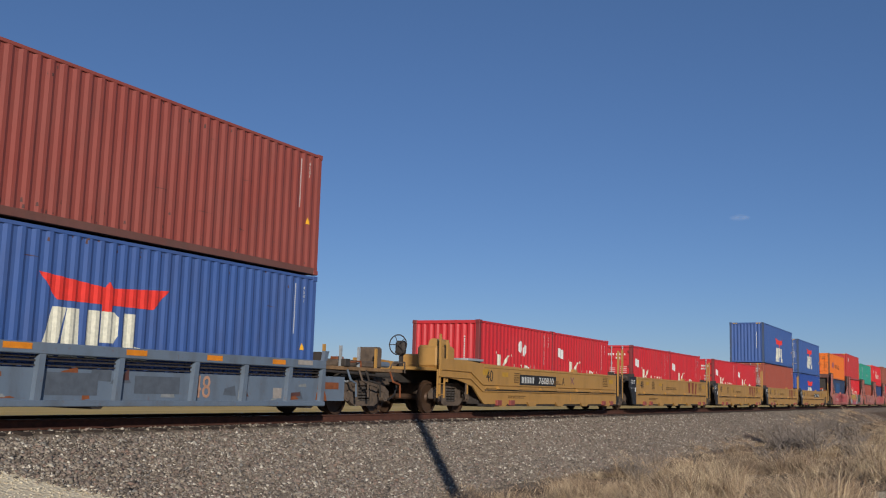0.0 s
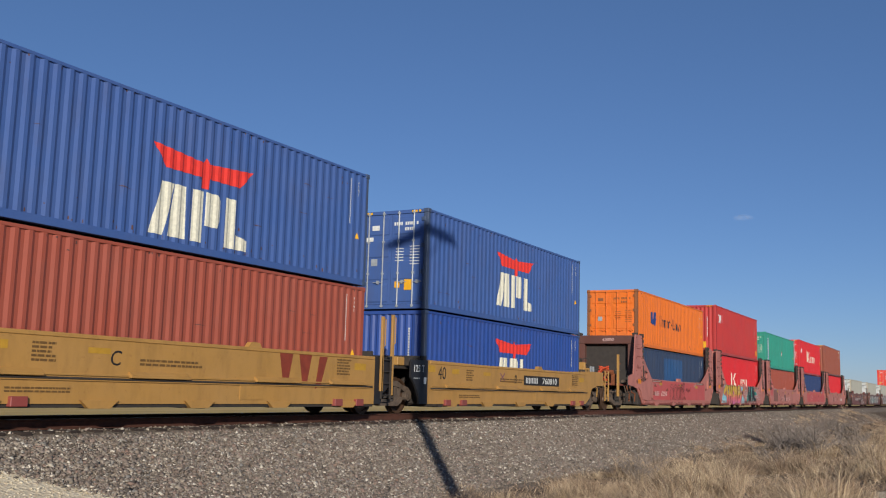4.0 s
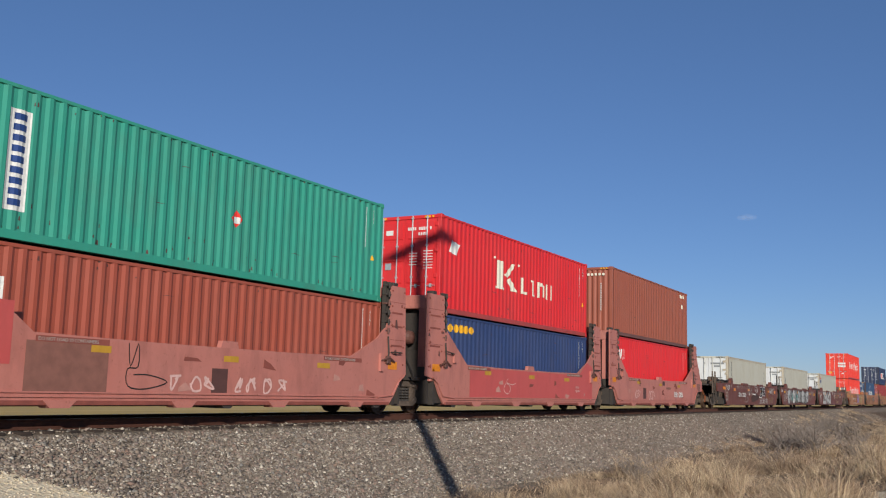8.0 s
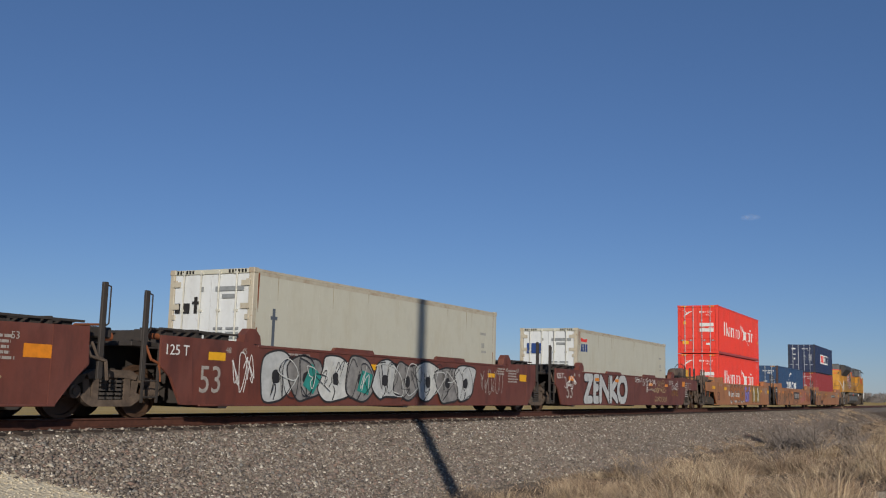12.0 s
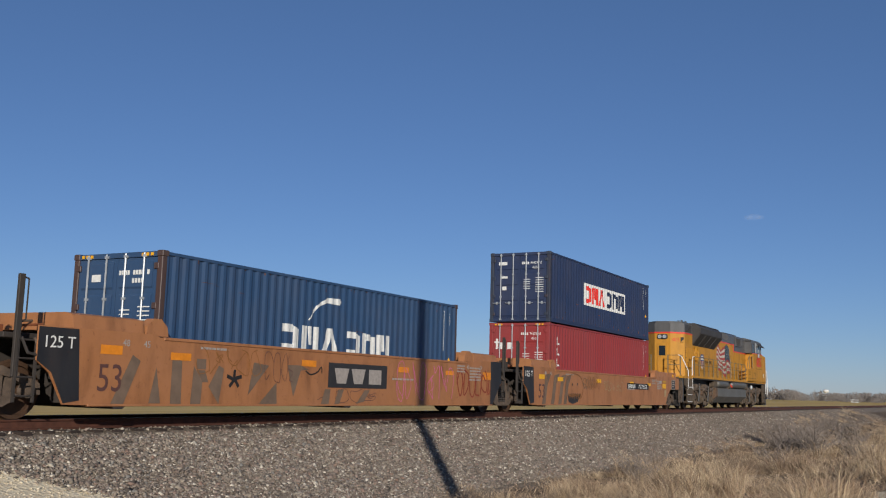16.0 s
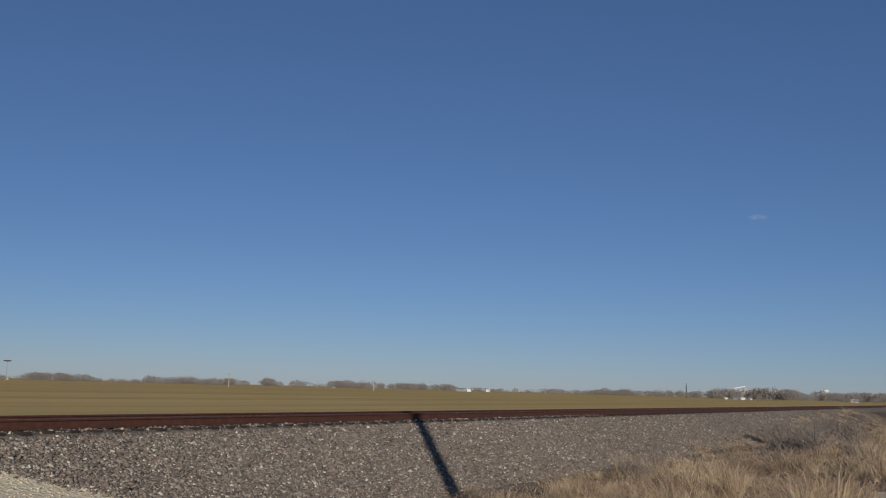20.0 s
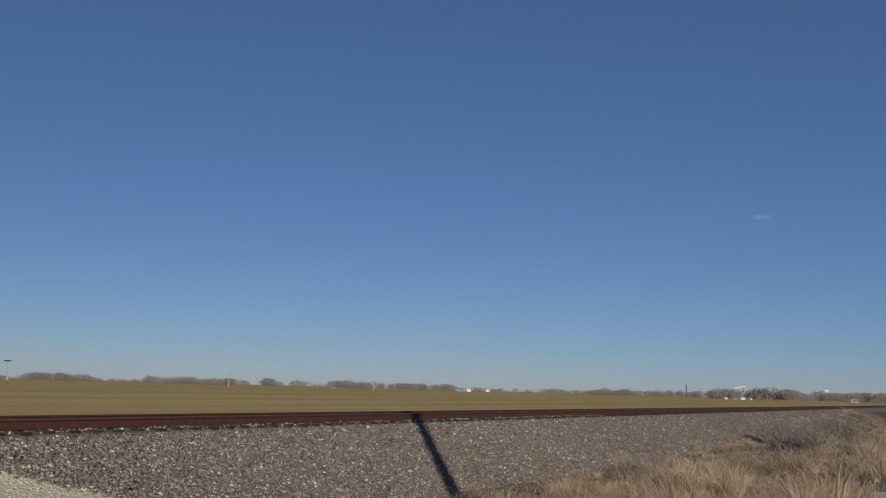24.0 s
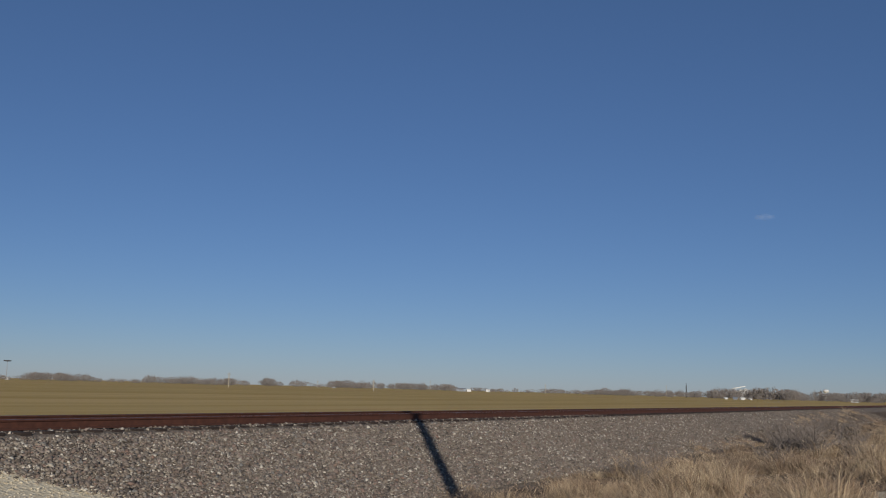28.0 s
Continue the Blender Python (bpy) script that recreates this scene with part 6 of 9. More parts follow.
def shape_row(x0, x1, z0, z1, code, w, gap=.14):
    """A word's weight as a row of plain shapes: upright pairs, wedges, brackets and slabs, none of them a letter."""
    out, n, h = [], len(code), z1 - z0
    cell = (x1 - x0) / n
    for i, c in enumerate(code):
        a, b = x0 + cell * (i + gap / 2), x0 + cell * (i + 1 - gap / 2)
        m = (a + b) / 2
        if c in "nm":
            out += [rect(a, a + w, z0, z1), rect(b - w, b, z0, z1)]
        if c == "m":
            out += [[(m - w * .3, z0 + h * .3), (m + w * .3, z0 + h * .3), (a + w * 1.7, z1), (a + w * 1.05, z1)]]
        if c == "v":
            out += [[(a, z0), (a + w, z0), (m + w * .5, z1), (m - w * .5, z1)], [(b - w, z0), (b, z0), (m + w * .55, z1 - .02), (m - w * .1, z1 - .02)]]
        if c == "d":
            out += [rect(a, a + w, z0, z1), rect(b - w, b, z0 + h * .10, z1 - h * .12), rect(a + w * 1.05, b - w * 1.05, z1 - w * .9, z1 - w * .1)]
        if c == "c":
            out += [[(b, z0 + h * .15), (b - w, z0 + h * .05), (b - w, z1 - h * .05), (b, z1 - h * .15)], rect(a + w * .2, b - w * 1.05, z1 - w * .8, z1), rect(a + w * .2, b - w * 1.05, z0, z0 + w * .8)]
        if c == "i":
            out += [rect(m - w / 2, m + w / 2, z0, z1), rect(m - w * 1.1, m - w * .55, z1 - w * .45, z1), rect(m + w * .55, m + w * 1.1, z0, z0 + w * .45)]
        if c == "l":
            out += [rect(a, a + w, z0, z1), rect(a + w * 1.05, b - w * .3, z0, z0 + w * .6)]
    return out


def bird(x0, x1, zt):
    xm, w = (x0 + x1) / 2, (x1 - x0)
    return [[(x0 + w * .13, zt - .44), (xm, zt - .44), (xm, zt - .14), (x0, zt)], [(xm, zt - .44), (x1 - w * .13, zt - .44), (x1, zt - .04), (xm, zt - .14)],
            [(xm - .10, zt - .66), (xm + .10, zt - .66), (xm + .14, zt - .2), (xm + .02, zt - .02), (xm - .12, zt - .2)]]


def wing_blocks(x0, x1, z0, z1):
    """Three heavy forms under the bird: a split wedge, a notched slab and a footed bar."""
    w = x1 - x0
    h = z1 - z0
    return [[(x0, z0), (x0 + w * .13, z0), (x0 + w * .22, z1), (x0 + w * .10, z1)], [(x0 + w * .17, z0), (x0 + w * .34, z0), (x0 + w * .33, z1), (x0 + w * .225, z1)],
            rect(x0 + w * .40, x0 + w * .51, z0, z1), [(x0 + w * .53, z0 + h * .34), (x0 + w * .66, z0 + h * .34), (x0 + w * .69, z0 + h * .5), (x0 + w * .69, z1 - h * .1), (x0 + w * .65, z1), (x0 + w * .53, z1)],
            [(x0 + w * .74, z0), (x0 + w * .85, z0), (x0 + w * .85, z1), (x0 + w * .74, z1)], [(x0 + w * .86, z0), (x1, z0), (x1, z0 + h * .22), (x0 + w * .86, z0 + h * .3)]]


def line_logo(ob, kn, x0, x1, zb, zt, mat="cream_mark"):
    """A tall upright with two wedges, and a row of low serifed forms."""
    w, h = x1 - x0, zt - zb
    p = [rect(x0 + w * .05, x0 + w * .135, zb, zt), rect(x0 + w * .02, x0 + w * .165, zb - .01, zb + h * .07), [(x0 + w * .16, zb + h * .52), (x0 + w * .21, zb + h * .44), (x0 + w * .335, zt), (x0 + w * .28, zt)],
         [(x0 + w * .20, zb + h * .36), (x0 + w * .27, zb), (x0 + w * .37, zb), (x0 + w * .25, zb + h * .48)], rect(x0, x0 + w * .02, zt + .02, zt + .09), rect(x0 + w * .38, x0 + w * .40, zt - .03, zt + .05)]
    p += shape_row(x0 + w * .42, x1, zb, zb + h * .60, "lidn", w * .030, .18)
    marks(ob, "painted_lettering_blocks", p, kn, mat, "large white blocks of lettering")


# grey-blue car
grey_unit(-132.63)
low, k1 = load(-138.73, .34, HC, "blue", False, "weathered blue steel container with a red bird and white blocks")
marks(low, "bird_emblem", bird(-1.70, 1.30, 2.46 - .34), k1, "red_mark", "red bird emblem")
marks(low, "painted_lettering_blocks", wing_blocks(-1.62, .85, .72, 1.56), k1, "cream_mark")
load(-138.73, .37 + HC, HC, "brown", False, "reddish brown ribbed steel container on a blue one")

# tan five-unit car
TAN = (-111.84, -96.50, -81.16, -65.88, -50.57)
units_tan = [tan_unit(s, first=i == 0, last=i == 4, seed=i * 10) for i, s in enumerate(TAN)]
number_board(units_tan[0], -3.6, -.42, .90, 1.24, "760810")
number_board(units_tan[4], .15, 3.28, .90, 1.22, "760810")
for u, ch, x in ((0, "A", .15), (1, "E", -2.42), (2, "D", -2.42), (3, "C", -2.42), (4, "B", -.62)):
    letters(ch, .38, "black_mark", units_tan[u], on_side(x, .95, -1.504), "stencil", 1, .12)
for u in (0, 4):
    x = 1.0 if u == 0 else -1.7
    part("crossed_emblem", decal(ribbon([(x, 1.0), (x + .34, 1.25)], .05) + ribbon([(x, 1.25), (x + .34, 1.0)], .05), FLAT, .006), "purple", units_tan[u])
for u in (1, 2, 3):
    for q in ([(2.50, .78), (2.70, .78), (2.84, 1.38), (2.36, 1.38)], [(3.20, .78), (3.40, .78), (3.54, 1.38), (3.06, 1.38)], [(3.70, .62), (3.92, .70), (4.16, 1.36), (3.84, 1.36)]):
        part("lettering_block", decal([q], FLAT, .005), "lettering_red", units_tan[u], "faded dark red lettering block")
for i, s in enumerate((-117.90, -111.84, -102.55, -96.50, -87.20, -81.15)):
    c, kn = load(s, .295, ST, "red", i > 0, "bright red twenty-foot steel container with white lettering blocks", L=6.058, post="red_post" if i % 2 == 0 else None)
    if i % 2 == 0:
        line_logo(c, kn, -1.82 if i == 0 else -1.6, 1.40 if i == 0 else 1.62, .88, 1.56)
        if i == 0:
            marks(c, "emblem", [[(.0, 1.75), (.16, 1.66), (.30, 1.80), (.30, 2.05), (.12, 2.1), (.0, 2.0)], [(.34, 1.6), (.48, 1.56), (.62, 1.7), (.62, 1.95), (.46, 2.0), (.34, 1.85)]], kn, "white_mark", "small white emblem")
        else:
            marks(c, "flag_emblem", [[(-2.55, 1.70), (-2.05, 1.62), (-2.05, 1.95), (-2.55, 2.03)]], kn, "white_mark", "white flag emblem")
    else:
        line_logo(c, kn, -1.5, 1.7, .88, 1.56)
        marks(c, "flag_emblem", [[(-2.5, 1.70), (-2.05, 1.62), (-2.05, 1.95), (-2.5, 2.03)]], kn, "white_mark", "white flag emblem")
load(-71.97, .30, HC, "rust_red", True, "rust-red ribbed steel container low in a tan well car")
top, kt = load(-71.97, .33 + HC, HC, "blue", False, "weathered blue container with a red bird and white blocks", post="blue_post")
marks(top, "bird_emblem", bird(-1.45, 1.5, 2.02), kt, "red_mark", "red bird emblem")
marks(top, "painted_lettering_blocks", wing_blocks(-1.44, 1.41, .25, 1.30), kt, "cream_mark")
low, k1 = load(-56.66, .31, ST, "blue_low", False, "deep blue steel container with a red bird emblem", post="blue_post")
marks(low, "bird_emblem", bird(-1.49, 1.44, 2.06), k1, "red_mark", "red bird emblem")
marks(low, "painted_lettering_blocks", wing_blocks(-1.30, 1.05, .60, 1.46), k1, "cream_mark")
top, kt = load(-56.66, .335 + ST, HC, "blue", True, "weathered blue container with white block lettering and doors", post="blue_post")
marks(top, "bird_emblem", bird(-1.45, 1.5, 2.27), kt, "red_mark", "red bird emblem")
marks(top, "painted_lettering_blocks", wing_blocks(-1.44, 1.41, .52, 1.62), kt, "cream_mark")
end_marks(top, 12.192, "yellow_mark", [(-.72, -.48, .55, .85), (-.32, -.16, .62, .80)], "warning_marking")
end_marks(top, 12.192, "white_mark", [(.62, .98, 2.0, 2.12)], "emblem")

# faded red five-unit car
RED = (-31.03, -15.78, -.54, 14.80, 30.10)
units_red = [red_unit(s, first=i == 0, last=i == 4, seed=i * 7 + 1) for i, s in enumerate(RED)]
number_board(units_red[0], -4.5, -2.25, .66, .88, "620050", board=False, col="pink_chalk")
number_board(units_red[4], 2.3, 4.05, .62, .86, "620050", board=False)
low, k1 = load(-37.13, .28, ST, "navy", True, "dark slate-blue container with a brighter repainted patch")
marks(low, "paint_patch", [rect(-1.80, 1.65, .62, 2.22)], k1, "patch_blue", "brighter blue repainted patch")
marks(low, "red_emblem", [rect(-5.43, -5.0, 1.84, 2.16)], k1, "red_mark")
part("emblem_blocks", decal([rect(-5.38 + i * .12, -5.30 + i * .12, 1.95, 2.07) for i in range(3)], k1, .008), "white_mark", low)
top, kt = load(-37.13, .30 + ST, ST, "orange", True, "orange steel container with a dark blue emblem and door bars", post="orange_post", rods="orange")
marks(top, "emblem", [[(-4.0, 1.28), (-3.72, 1.10), (-3.55, 1.2), (-3.62, 1.76), (-3.85, 1.72), (-4.02, 1.55)], [(-3.58, 1.15), (-3.25, 1.10), (-3.2, 1.32), (-2.98, 1.42), (-3.2, 1.5), (-3.1, 1.76), (-3.52, 1.72)]], kt, "navy_mark", "dark blue emblem")
marks(top, "painted_lettering_blocks", shape_row(-2.60, -2.16, 1.12, 1.66, "n", .12, .06) + shape_row(-2.12, -.52, 1.10, 1.50, "dddd", .10, .16) + [rect(-.48, -.28, 1.28, 1.36), rect(-.2, -.10, 1.10, 1.62), rect(-.09, .12, 1.10, 1.19), rect(.20, .29, 1.08, 1.62)] + shape_row(.34, 1.30, 1.08, 1.47, "dvd", .09, .14), kt, "char_mark", "dark lettering blocks")
low, k1 = load(-21.88, .28, HC, "red_bright", False, "bright red steel container with white lettering blocks")
line_logo(low, k1, -2.57, 2.40, 1.10, 1.92)
top, kt = load(-21.88, .31 + HC, HC, "red_dull", False, "dull crimson ribbed steel container")
marks(top, "painted_lettering_blocks", shape_row(-5.50, -4.66, 1.88, 2.36, "cv", .11, .1) + [rect(-4.60, -4.48, 1.90, 2.36)], kt, "white_mark", "white lettering blocks")
end_marks(top, 12.192, "yellow_mark", [(-.62, -.36, .35, .72), (-.05, .12, 2.1, 2.28)], "warning_marking")
marks(top, "warning_marking", [rect(5.55, 5.82, .35, .70)], kt, "yellow_mark")
low, k1 = load(-6.64, .28, ST, "rust_red", False, "rust-coloured ribbed steel container low in a faded red car")
marks(low, "painted_lettering_blocks", blocks(-5.6, -5.2, 1.65, 2.1, [(1, 1), (.6, .8)]), k1, "white_mark")
top, kt = load(-6.64, .305 + ST, ST, "green", True, "sea-green steel container with a white vertical name panel", rods="green")
marks(top, "name_panel", [rect(-5.36, -4.93, .48, 2.16)], kt, "white_mark", "white vertical panel")
for i in range(9):
    part("panel_block", decal([rect(-5.27, -5.02, .56 + i * .178, .67 + i * .178)], kt, .008), "navy_mark", top)
marks(top, "hazard_diamond", [[(.3, 1.05), (.48, 1.24), (.3, 1.43), (.12, 1.24)]], kt, "red_mark", "red and white diamond placard")
part("diamond_centre", decal([rect(.2, .4, 1.14, 1.28)], kt, .008), "white_mark", top)
low, k1 = load(8.70, .28, ST, "navy_low", True, "navy blue steel container with yellow lettering blocks")
marks(low, "painted_lettering_blocks", [[(x + .17 * math.cos(a), 2.36 - .28 + .13 + .13 * math.sin(a)) for a in (.4, 1.2, 2.0, 2.8, 3.6, 4.4, 5.2, 6.0)] for x in (-5.35, -5.0, -4.65, -4.32, -3.98)], k1, "yellow_mark", "yellow rounded blocks")
top, kt = load(8.70, .305 + ST, HC, "red_bright", True, "bright red steel container with large white lettering blocks")
line_logo(top, kt, -2.46, 2.52, 1.10, 2.02)
marks(top, "flag_emblem", [[(-5.53, 1.84), (-5.05, 1.76), (-4.88, 2.12), (-5.40, 2.2)]], kt, "white_mark", "white flag emblem")
low, k1 = load(24.00, .28, HC, "red_bright", False, "bright red container set low in a faded red car")
marks(low, "painted_lettering_blocks", shape_row(-5.48, -4.66, 1.90, 2.36, "cv", .11, .1) + [rect(-4.60, -4.48, 1.92, 2.36)], k1, "white_mark", "white lettering blocks")
top, kt = load(24.00, .31 + HC, HC, "brown_dark", False, "plain brown ribbed steel container", codes=False)
marks(top, "code_marking", blocks(4.7, 5.5, 2.55, 2.72, [(1, 1), (.6, .8), (1, 1), (.7, 1)]) + [rect(5.0, 5.2, 2.0, 2.2)], kt, "cream_mark")
end_marks(top, 12.192, "cream_mark", [(-.85 + i * .17, -.75 + i * .17, 2.52, 2.62) for i in range(9)])

# maroon three-unit car with refrigerated boxes
MAR = (51.87, 71.18, 90.62)
units_mar = [long_unit(s, "maroon", first=i == 0, last=i == 2, seed=i * 5 + 3, hood=False) for i, s in enumerate(MAR)]
for i, s in enumerate((45.77, 65.08, 84.52)):
    c, kn = load(s, .30, HC, "white", True, "off-white refrigerated container with rust-streaked corners", kind="reefer", post="reefer_post", rods="seam_pale")
    # pale lines paint the highlight along each panel seam
    part("panel_seams", decal([rect(x - .005, x + .005, .16, HC - .1) for x in [-5.5 + .61 * j for j in range(19)]], kn, .003), "seam_pale", c)
    part("top_band", decal([rect(-5.95, 5.95, HC - .16, HC - .09)], kn, .004), "reefer_post", c, "tan rubbing band under the roof")
    part("warning_marking", decal([[(5.0, .45), (5.3, .45), (5.15, .75)]], kn, .006), "yellow_mark", c)
    for q in (rect(4.9, 5.3, 2.1, 2.18), rect(5.0, 5.2, 1.7, 1.85), rect(5.0, 5.35, 1.55, 1.62)):
        part("faded_marking", decal([q], kn, .005), "seam_grey", c)
    end_marks(c, 12.192, "faint_print", [(-.95, -.15, HC - .50, HC - .40), (-.70, -.35, HC - .66, HC - .57)] + [(-.85, -.5, 1.55 - j * .1, 1.60 - j * .1) for j in range(6)] + [(-.4, -.15, 1.55 - j * .1, 1.60 - j * .1) for j in range(5)] + [(.2, .28, HC - .5, HC - .4)])
    end_marks(c, 12.192, "reefer_post", [(sg * 1.0 - .12, sg * 1.0 + .12, z, z + .12) for sg in (-1, 1) for z in (.5, 1.3, 2.0, 2.5)], "hinge_plate")
    end_marks(c, 12.192, "black_mark", [(-1.0 + j * .09, -.96 + j * .09, HC - .10, HC - .03) for j in range(6)] + [(.5 + j * .09, .54 + j * .09, HC - .10, HC - .03) for j in range(6)], "height_stripes")
    part("machinery_panel", lambda bm: (box(bm, 6.09, 6.20, -1.05, 1.05, .4, 2.6, .02), box(bm, 6.19, 6.30, -1.0, 1.0, 1.1, 2.35, .03)), "navy_mark", c, "blue cooling machinery panel")
    if i == 0:
        marks(c, "painted_lettering_blocks", [q for j in range(4) for q in (rect(-5.27, -5.21, 1.34 + j * .33, 1.34 + j * .33 + .24), rect(-5.37, -5.28, 1.53 + j * .33, 1.58 + j * .33), rect(-5.20, -5.11, 1.34 + j * .33 * (1 if j % 2 else 1.0), 1.39 + j * .33))], kn, "char_mark", "dark vertical lettering blocks")
    rnd = random.Random(30 + i)
    for j in range(9):
        x, w = rnd.choice((-5.95, -5.93, -5.9, -5.8, 5.8)), rnd.uniform(.02, .07)
        zt, h = rnd.choice((HC - .1, HC - .12, 1.6)), rnd.uniform(.3, 1.2)
        part("rust_run", decal([[(x, zt), (x + w, zt), (x + w * .6, zt - h), (x + w * .3, zt - h)]], kn, .003 + .0004 * j), "rust_grime", c)
    for j in range(6):
        x, zt, h = rnd.uniform(-5.6, 5.8), HC - .16, rnd.uniform(.15, .6)
        part("rust_run", decal([[(x, zt), (x + .03, zt), (x + .02, zt - h), (x + .01, zt - h)]], kn, .003 + .0004 * (j % 6)), "tan_stain", c)
    if i == 1:
        end_marks(c, 12.192, "black_mark", [(.36, .44, HC - .98, HC - .62), (.30, .50, HC - .78, HC - .72), (.58, .80, HC - .98, HC - .76), (.86, 1.0, HC - .98, HC - .76)], "emblem")
        part("painted_lettering_blocks", decal([rect(-5.40, -5.30, .95, 2.05), rect(-5.46, -5.22, 1.8, 1.88)], kn, .005), "grey_patch", c)
    if i == 2:
        end_marks(c, 12.192, "navy_mark", [(.25, .45, HC - 1.0, HC - .6), (.5, .7, HC - 1.0, HC - .6), (.75, .9, HC - 1.0, HC - .6)], "emblem")
        part("painted_lettering_blocks", decal([[(-5.72, 2.0), (-5.48, 2.0), (-5.52, 2.3), (-5.64, 2.3)], rect(-5.42, -5.22, 2.0, 2.3), rect(-5.16, -4.98, 2.0, 2.3)], kn, .005), "navy_mark", c)
        marks(c, "bird_emblem", [[(-5.68, 2.38), (-5.36, 2.38), (-5.36, 2.48), (-5.74, 2.54)], [(-5.36, 2.38), (-5.04, 2.38), (-4.98, 2.52), (-5.36, 2.48)]], kn, "red_mark", "small red bird emblem")

# orange-brown three-unit car
OCH = (113.97, 133.40, 152.77)
units_och = [long_unit(s, "ochre", first=i == 0, last=i == 2, seed=i * 5 + 2, hood=True) for i, s in enumerate(OCH)]
number_board(units_och[2], 1.95, 5.05, .92, 1.18, "727553")
number_board(units_och[0], -4.36, -1.62, .72, .95, "727553", board=False)
number_board(units_mar[0], -4.73, -2.35, .74, 1.0, "211015", board=False)
for z in (.32, .345 + HC):
    c, kn = load(107.87, z, HC, "red_vivid", True, "vivid red steel container with white lettering blocks and a star", code=("413531 0", "45G1"))
    h0 = 1.72
    p = shape_row(-4.45, -3.78, h0 - .55, h0 + .27, "n", .13, .06) + shape_row(-3.74, -.12, h0 - .55, h0 + .04, "vmdndc", .10, .14)
    p += shape_row(2.40, 4.16, h0 - .55, h0 + .05, "cnd", .10, .16) + [rect(3.1, 3.2, h0 + .16, h0 + .26), rect(3.32, 3.42, h0 + .16, h0 + .26)]
    p += [[(.26, 2.16), (.42, 2.10), (1.35, 1.72), (1.15, 1.50)], [(.75, 1.05), (1.05, 1.22), (1.75, 1.20), (1.9, 1.52), (1.25, 1.62)], [(1.5, 1.38), (1.9, 1.18), (2.75, .85), (2.6, .95)], [(1.25, 1.62), (1.55, 1.50), (2.05, 1.66), (1.95, 1.78), (1.4, 1.74)], [(.26, 2.16), (.32, 2.05), (.55, 1.30), (.50, 1.25)]]
    marks(c, "painted_lettering_blocks", p, kn, "white_mark", "white lettering blocks and a four-pointed star")
    end_marks(c, 12.192, "white_mark", [(-.95, -.12, 1.62, 1.82), (-.95, -.12, 1.30, 1.50), (-.75, -.5, .5, .62)], "notice_panel")
    part("star_emblem", lambda bm: [face(bm, [(-6.096, y0, z0), (-6.096, y1, z1), (-6.096, y2, z2)]) for y0, z0, y1, z1, y2, z2 in ((.9, 2.62, .62, 2.48, .55, 2.40), (.25, 2.55, .55, 2.50, .60, 2.38), (.22, 2.22, .55, 2.42, .62, 2.46), (.88, 2.2, .62, 2.46, .52, 2.40))] and None, "white_mark", c)
    end_marks(c, 12.192, "yellow_mark", [(.55, .9, .55, .75), (.70, .86, 1.75, 1.92)], "warning_marking")
c, kn = load(127.31, .30, HC, "blue_dark", True, "dark blue steel container with white lettering blocks", post="rust_post")
p = shape_row(-2.40, -.05, 1.14, 1.76, "cmv", .22, .12) + shape_row(.22, 2.32, 1.14, 1.74, "cdm", .20, .12)
p += [[(-1.34, 1.90), (-1.30, 1.90), (-.98, 2.22), (-1.04, 2.26)], [(-1.04, 2.26), (-.98, 2.22), (-.62, 2.36), (-.60, 2.48)], [(-.60, 2.48), (-.62, 2.36), (-.08, 2.34), (.0, 2.42), (-.06, 2.50)]]
marks(c, "painted_lettering_blocks", p, kn, "white_mark", "white lettering blocks with a swoosh")
marks(c, "warning_marking", [rect(5.2, 5.55, .72, .98)], kn, "yellow_mark")
low, k1 = load(146.67, .31, HC, "crimson", True, "dark red steel container with white vertical lettering blocks", code=("744738 0", "45G1"))
marks(low, "painted_lettering_blocks", [q for z0 in (1.32, 1.72, 2.10) for q in (rect(-5.34, -5.26, z0, z0 + .30), rect(-5.24, -5.14, z0 + .02, z0 + .08), rect(-5.42, -5.35, z0 + .2, z0 + .25))], k1, "white_mark")
end_marks(low, 12.192, "white_mark", [(.84, .92, 1.92, 2.30), (.78, .98, 2.14, 2.20), (.52, .74, 1.92, 2.16), (.28, .46, 1.92, 2.16)], "emblem")
marks(low, "warning_marking", [rect(5.2, 5.55, .70, .90)], k1, "yellow_mark")
top, kt = load(146.67, .335 + HC, ST, "navy_top", True, "navy container with a white panel of red and blue blocks", post="navy_post", code=("444297 0", "42G1"))
marks(top, "white_panel", [rect(-2.57, 2.57, .92, 1.80)], kt, "white_mark", "white panel")
for q in shape_row(-2.45, -.10, 1.02, 1.70, "cmv", .22, .12):
    part("panel_block", decal([q], kt, .008), "red_mark", top)
for q in shape_row(.05, 2.45, 1.02, 1.70, "cdm", .22, .12):
    part("panel_block", decal([q], kt, .008), "navy_dark", top)
end_marks(top, 12.192, "white_mark", [(.52, .86, 2.12, 2.24), (.5, .74, 1.62, 1.70), (.54, .70, 1.18, 1.32)], "emblem")

locomotive(175.2)
# ---- sprayed graffiti, as strokes and blobs with no words ----
def smooth_line(pts, n=5, closed=False):
    """Catmull-Rom through points."""
    P = list(pts)
    P = [P[-1]] + P + P[:2] if closed else [P[0]] + P + [P[-1]]
    out = []
    for i in range(1, len(P) - 2):
        a, b, c, d = P[i - 1], P[i], P[i + 1], P[i + 2]
        for j in range(n):
            t = j / n
            out.append(tuple(0.5 * (2 * b[k] + (c[k] - a[k]) * t + (2 * a[k] - 5 * b[k] + 4 * c[k] - d[k]) * t * t + (3 * b[k] - a[k] - 3 * c[k] + d[k]) * t ** 3) for k in (0, 1)))
    out.append(P[-2])
    return out


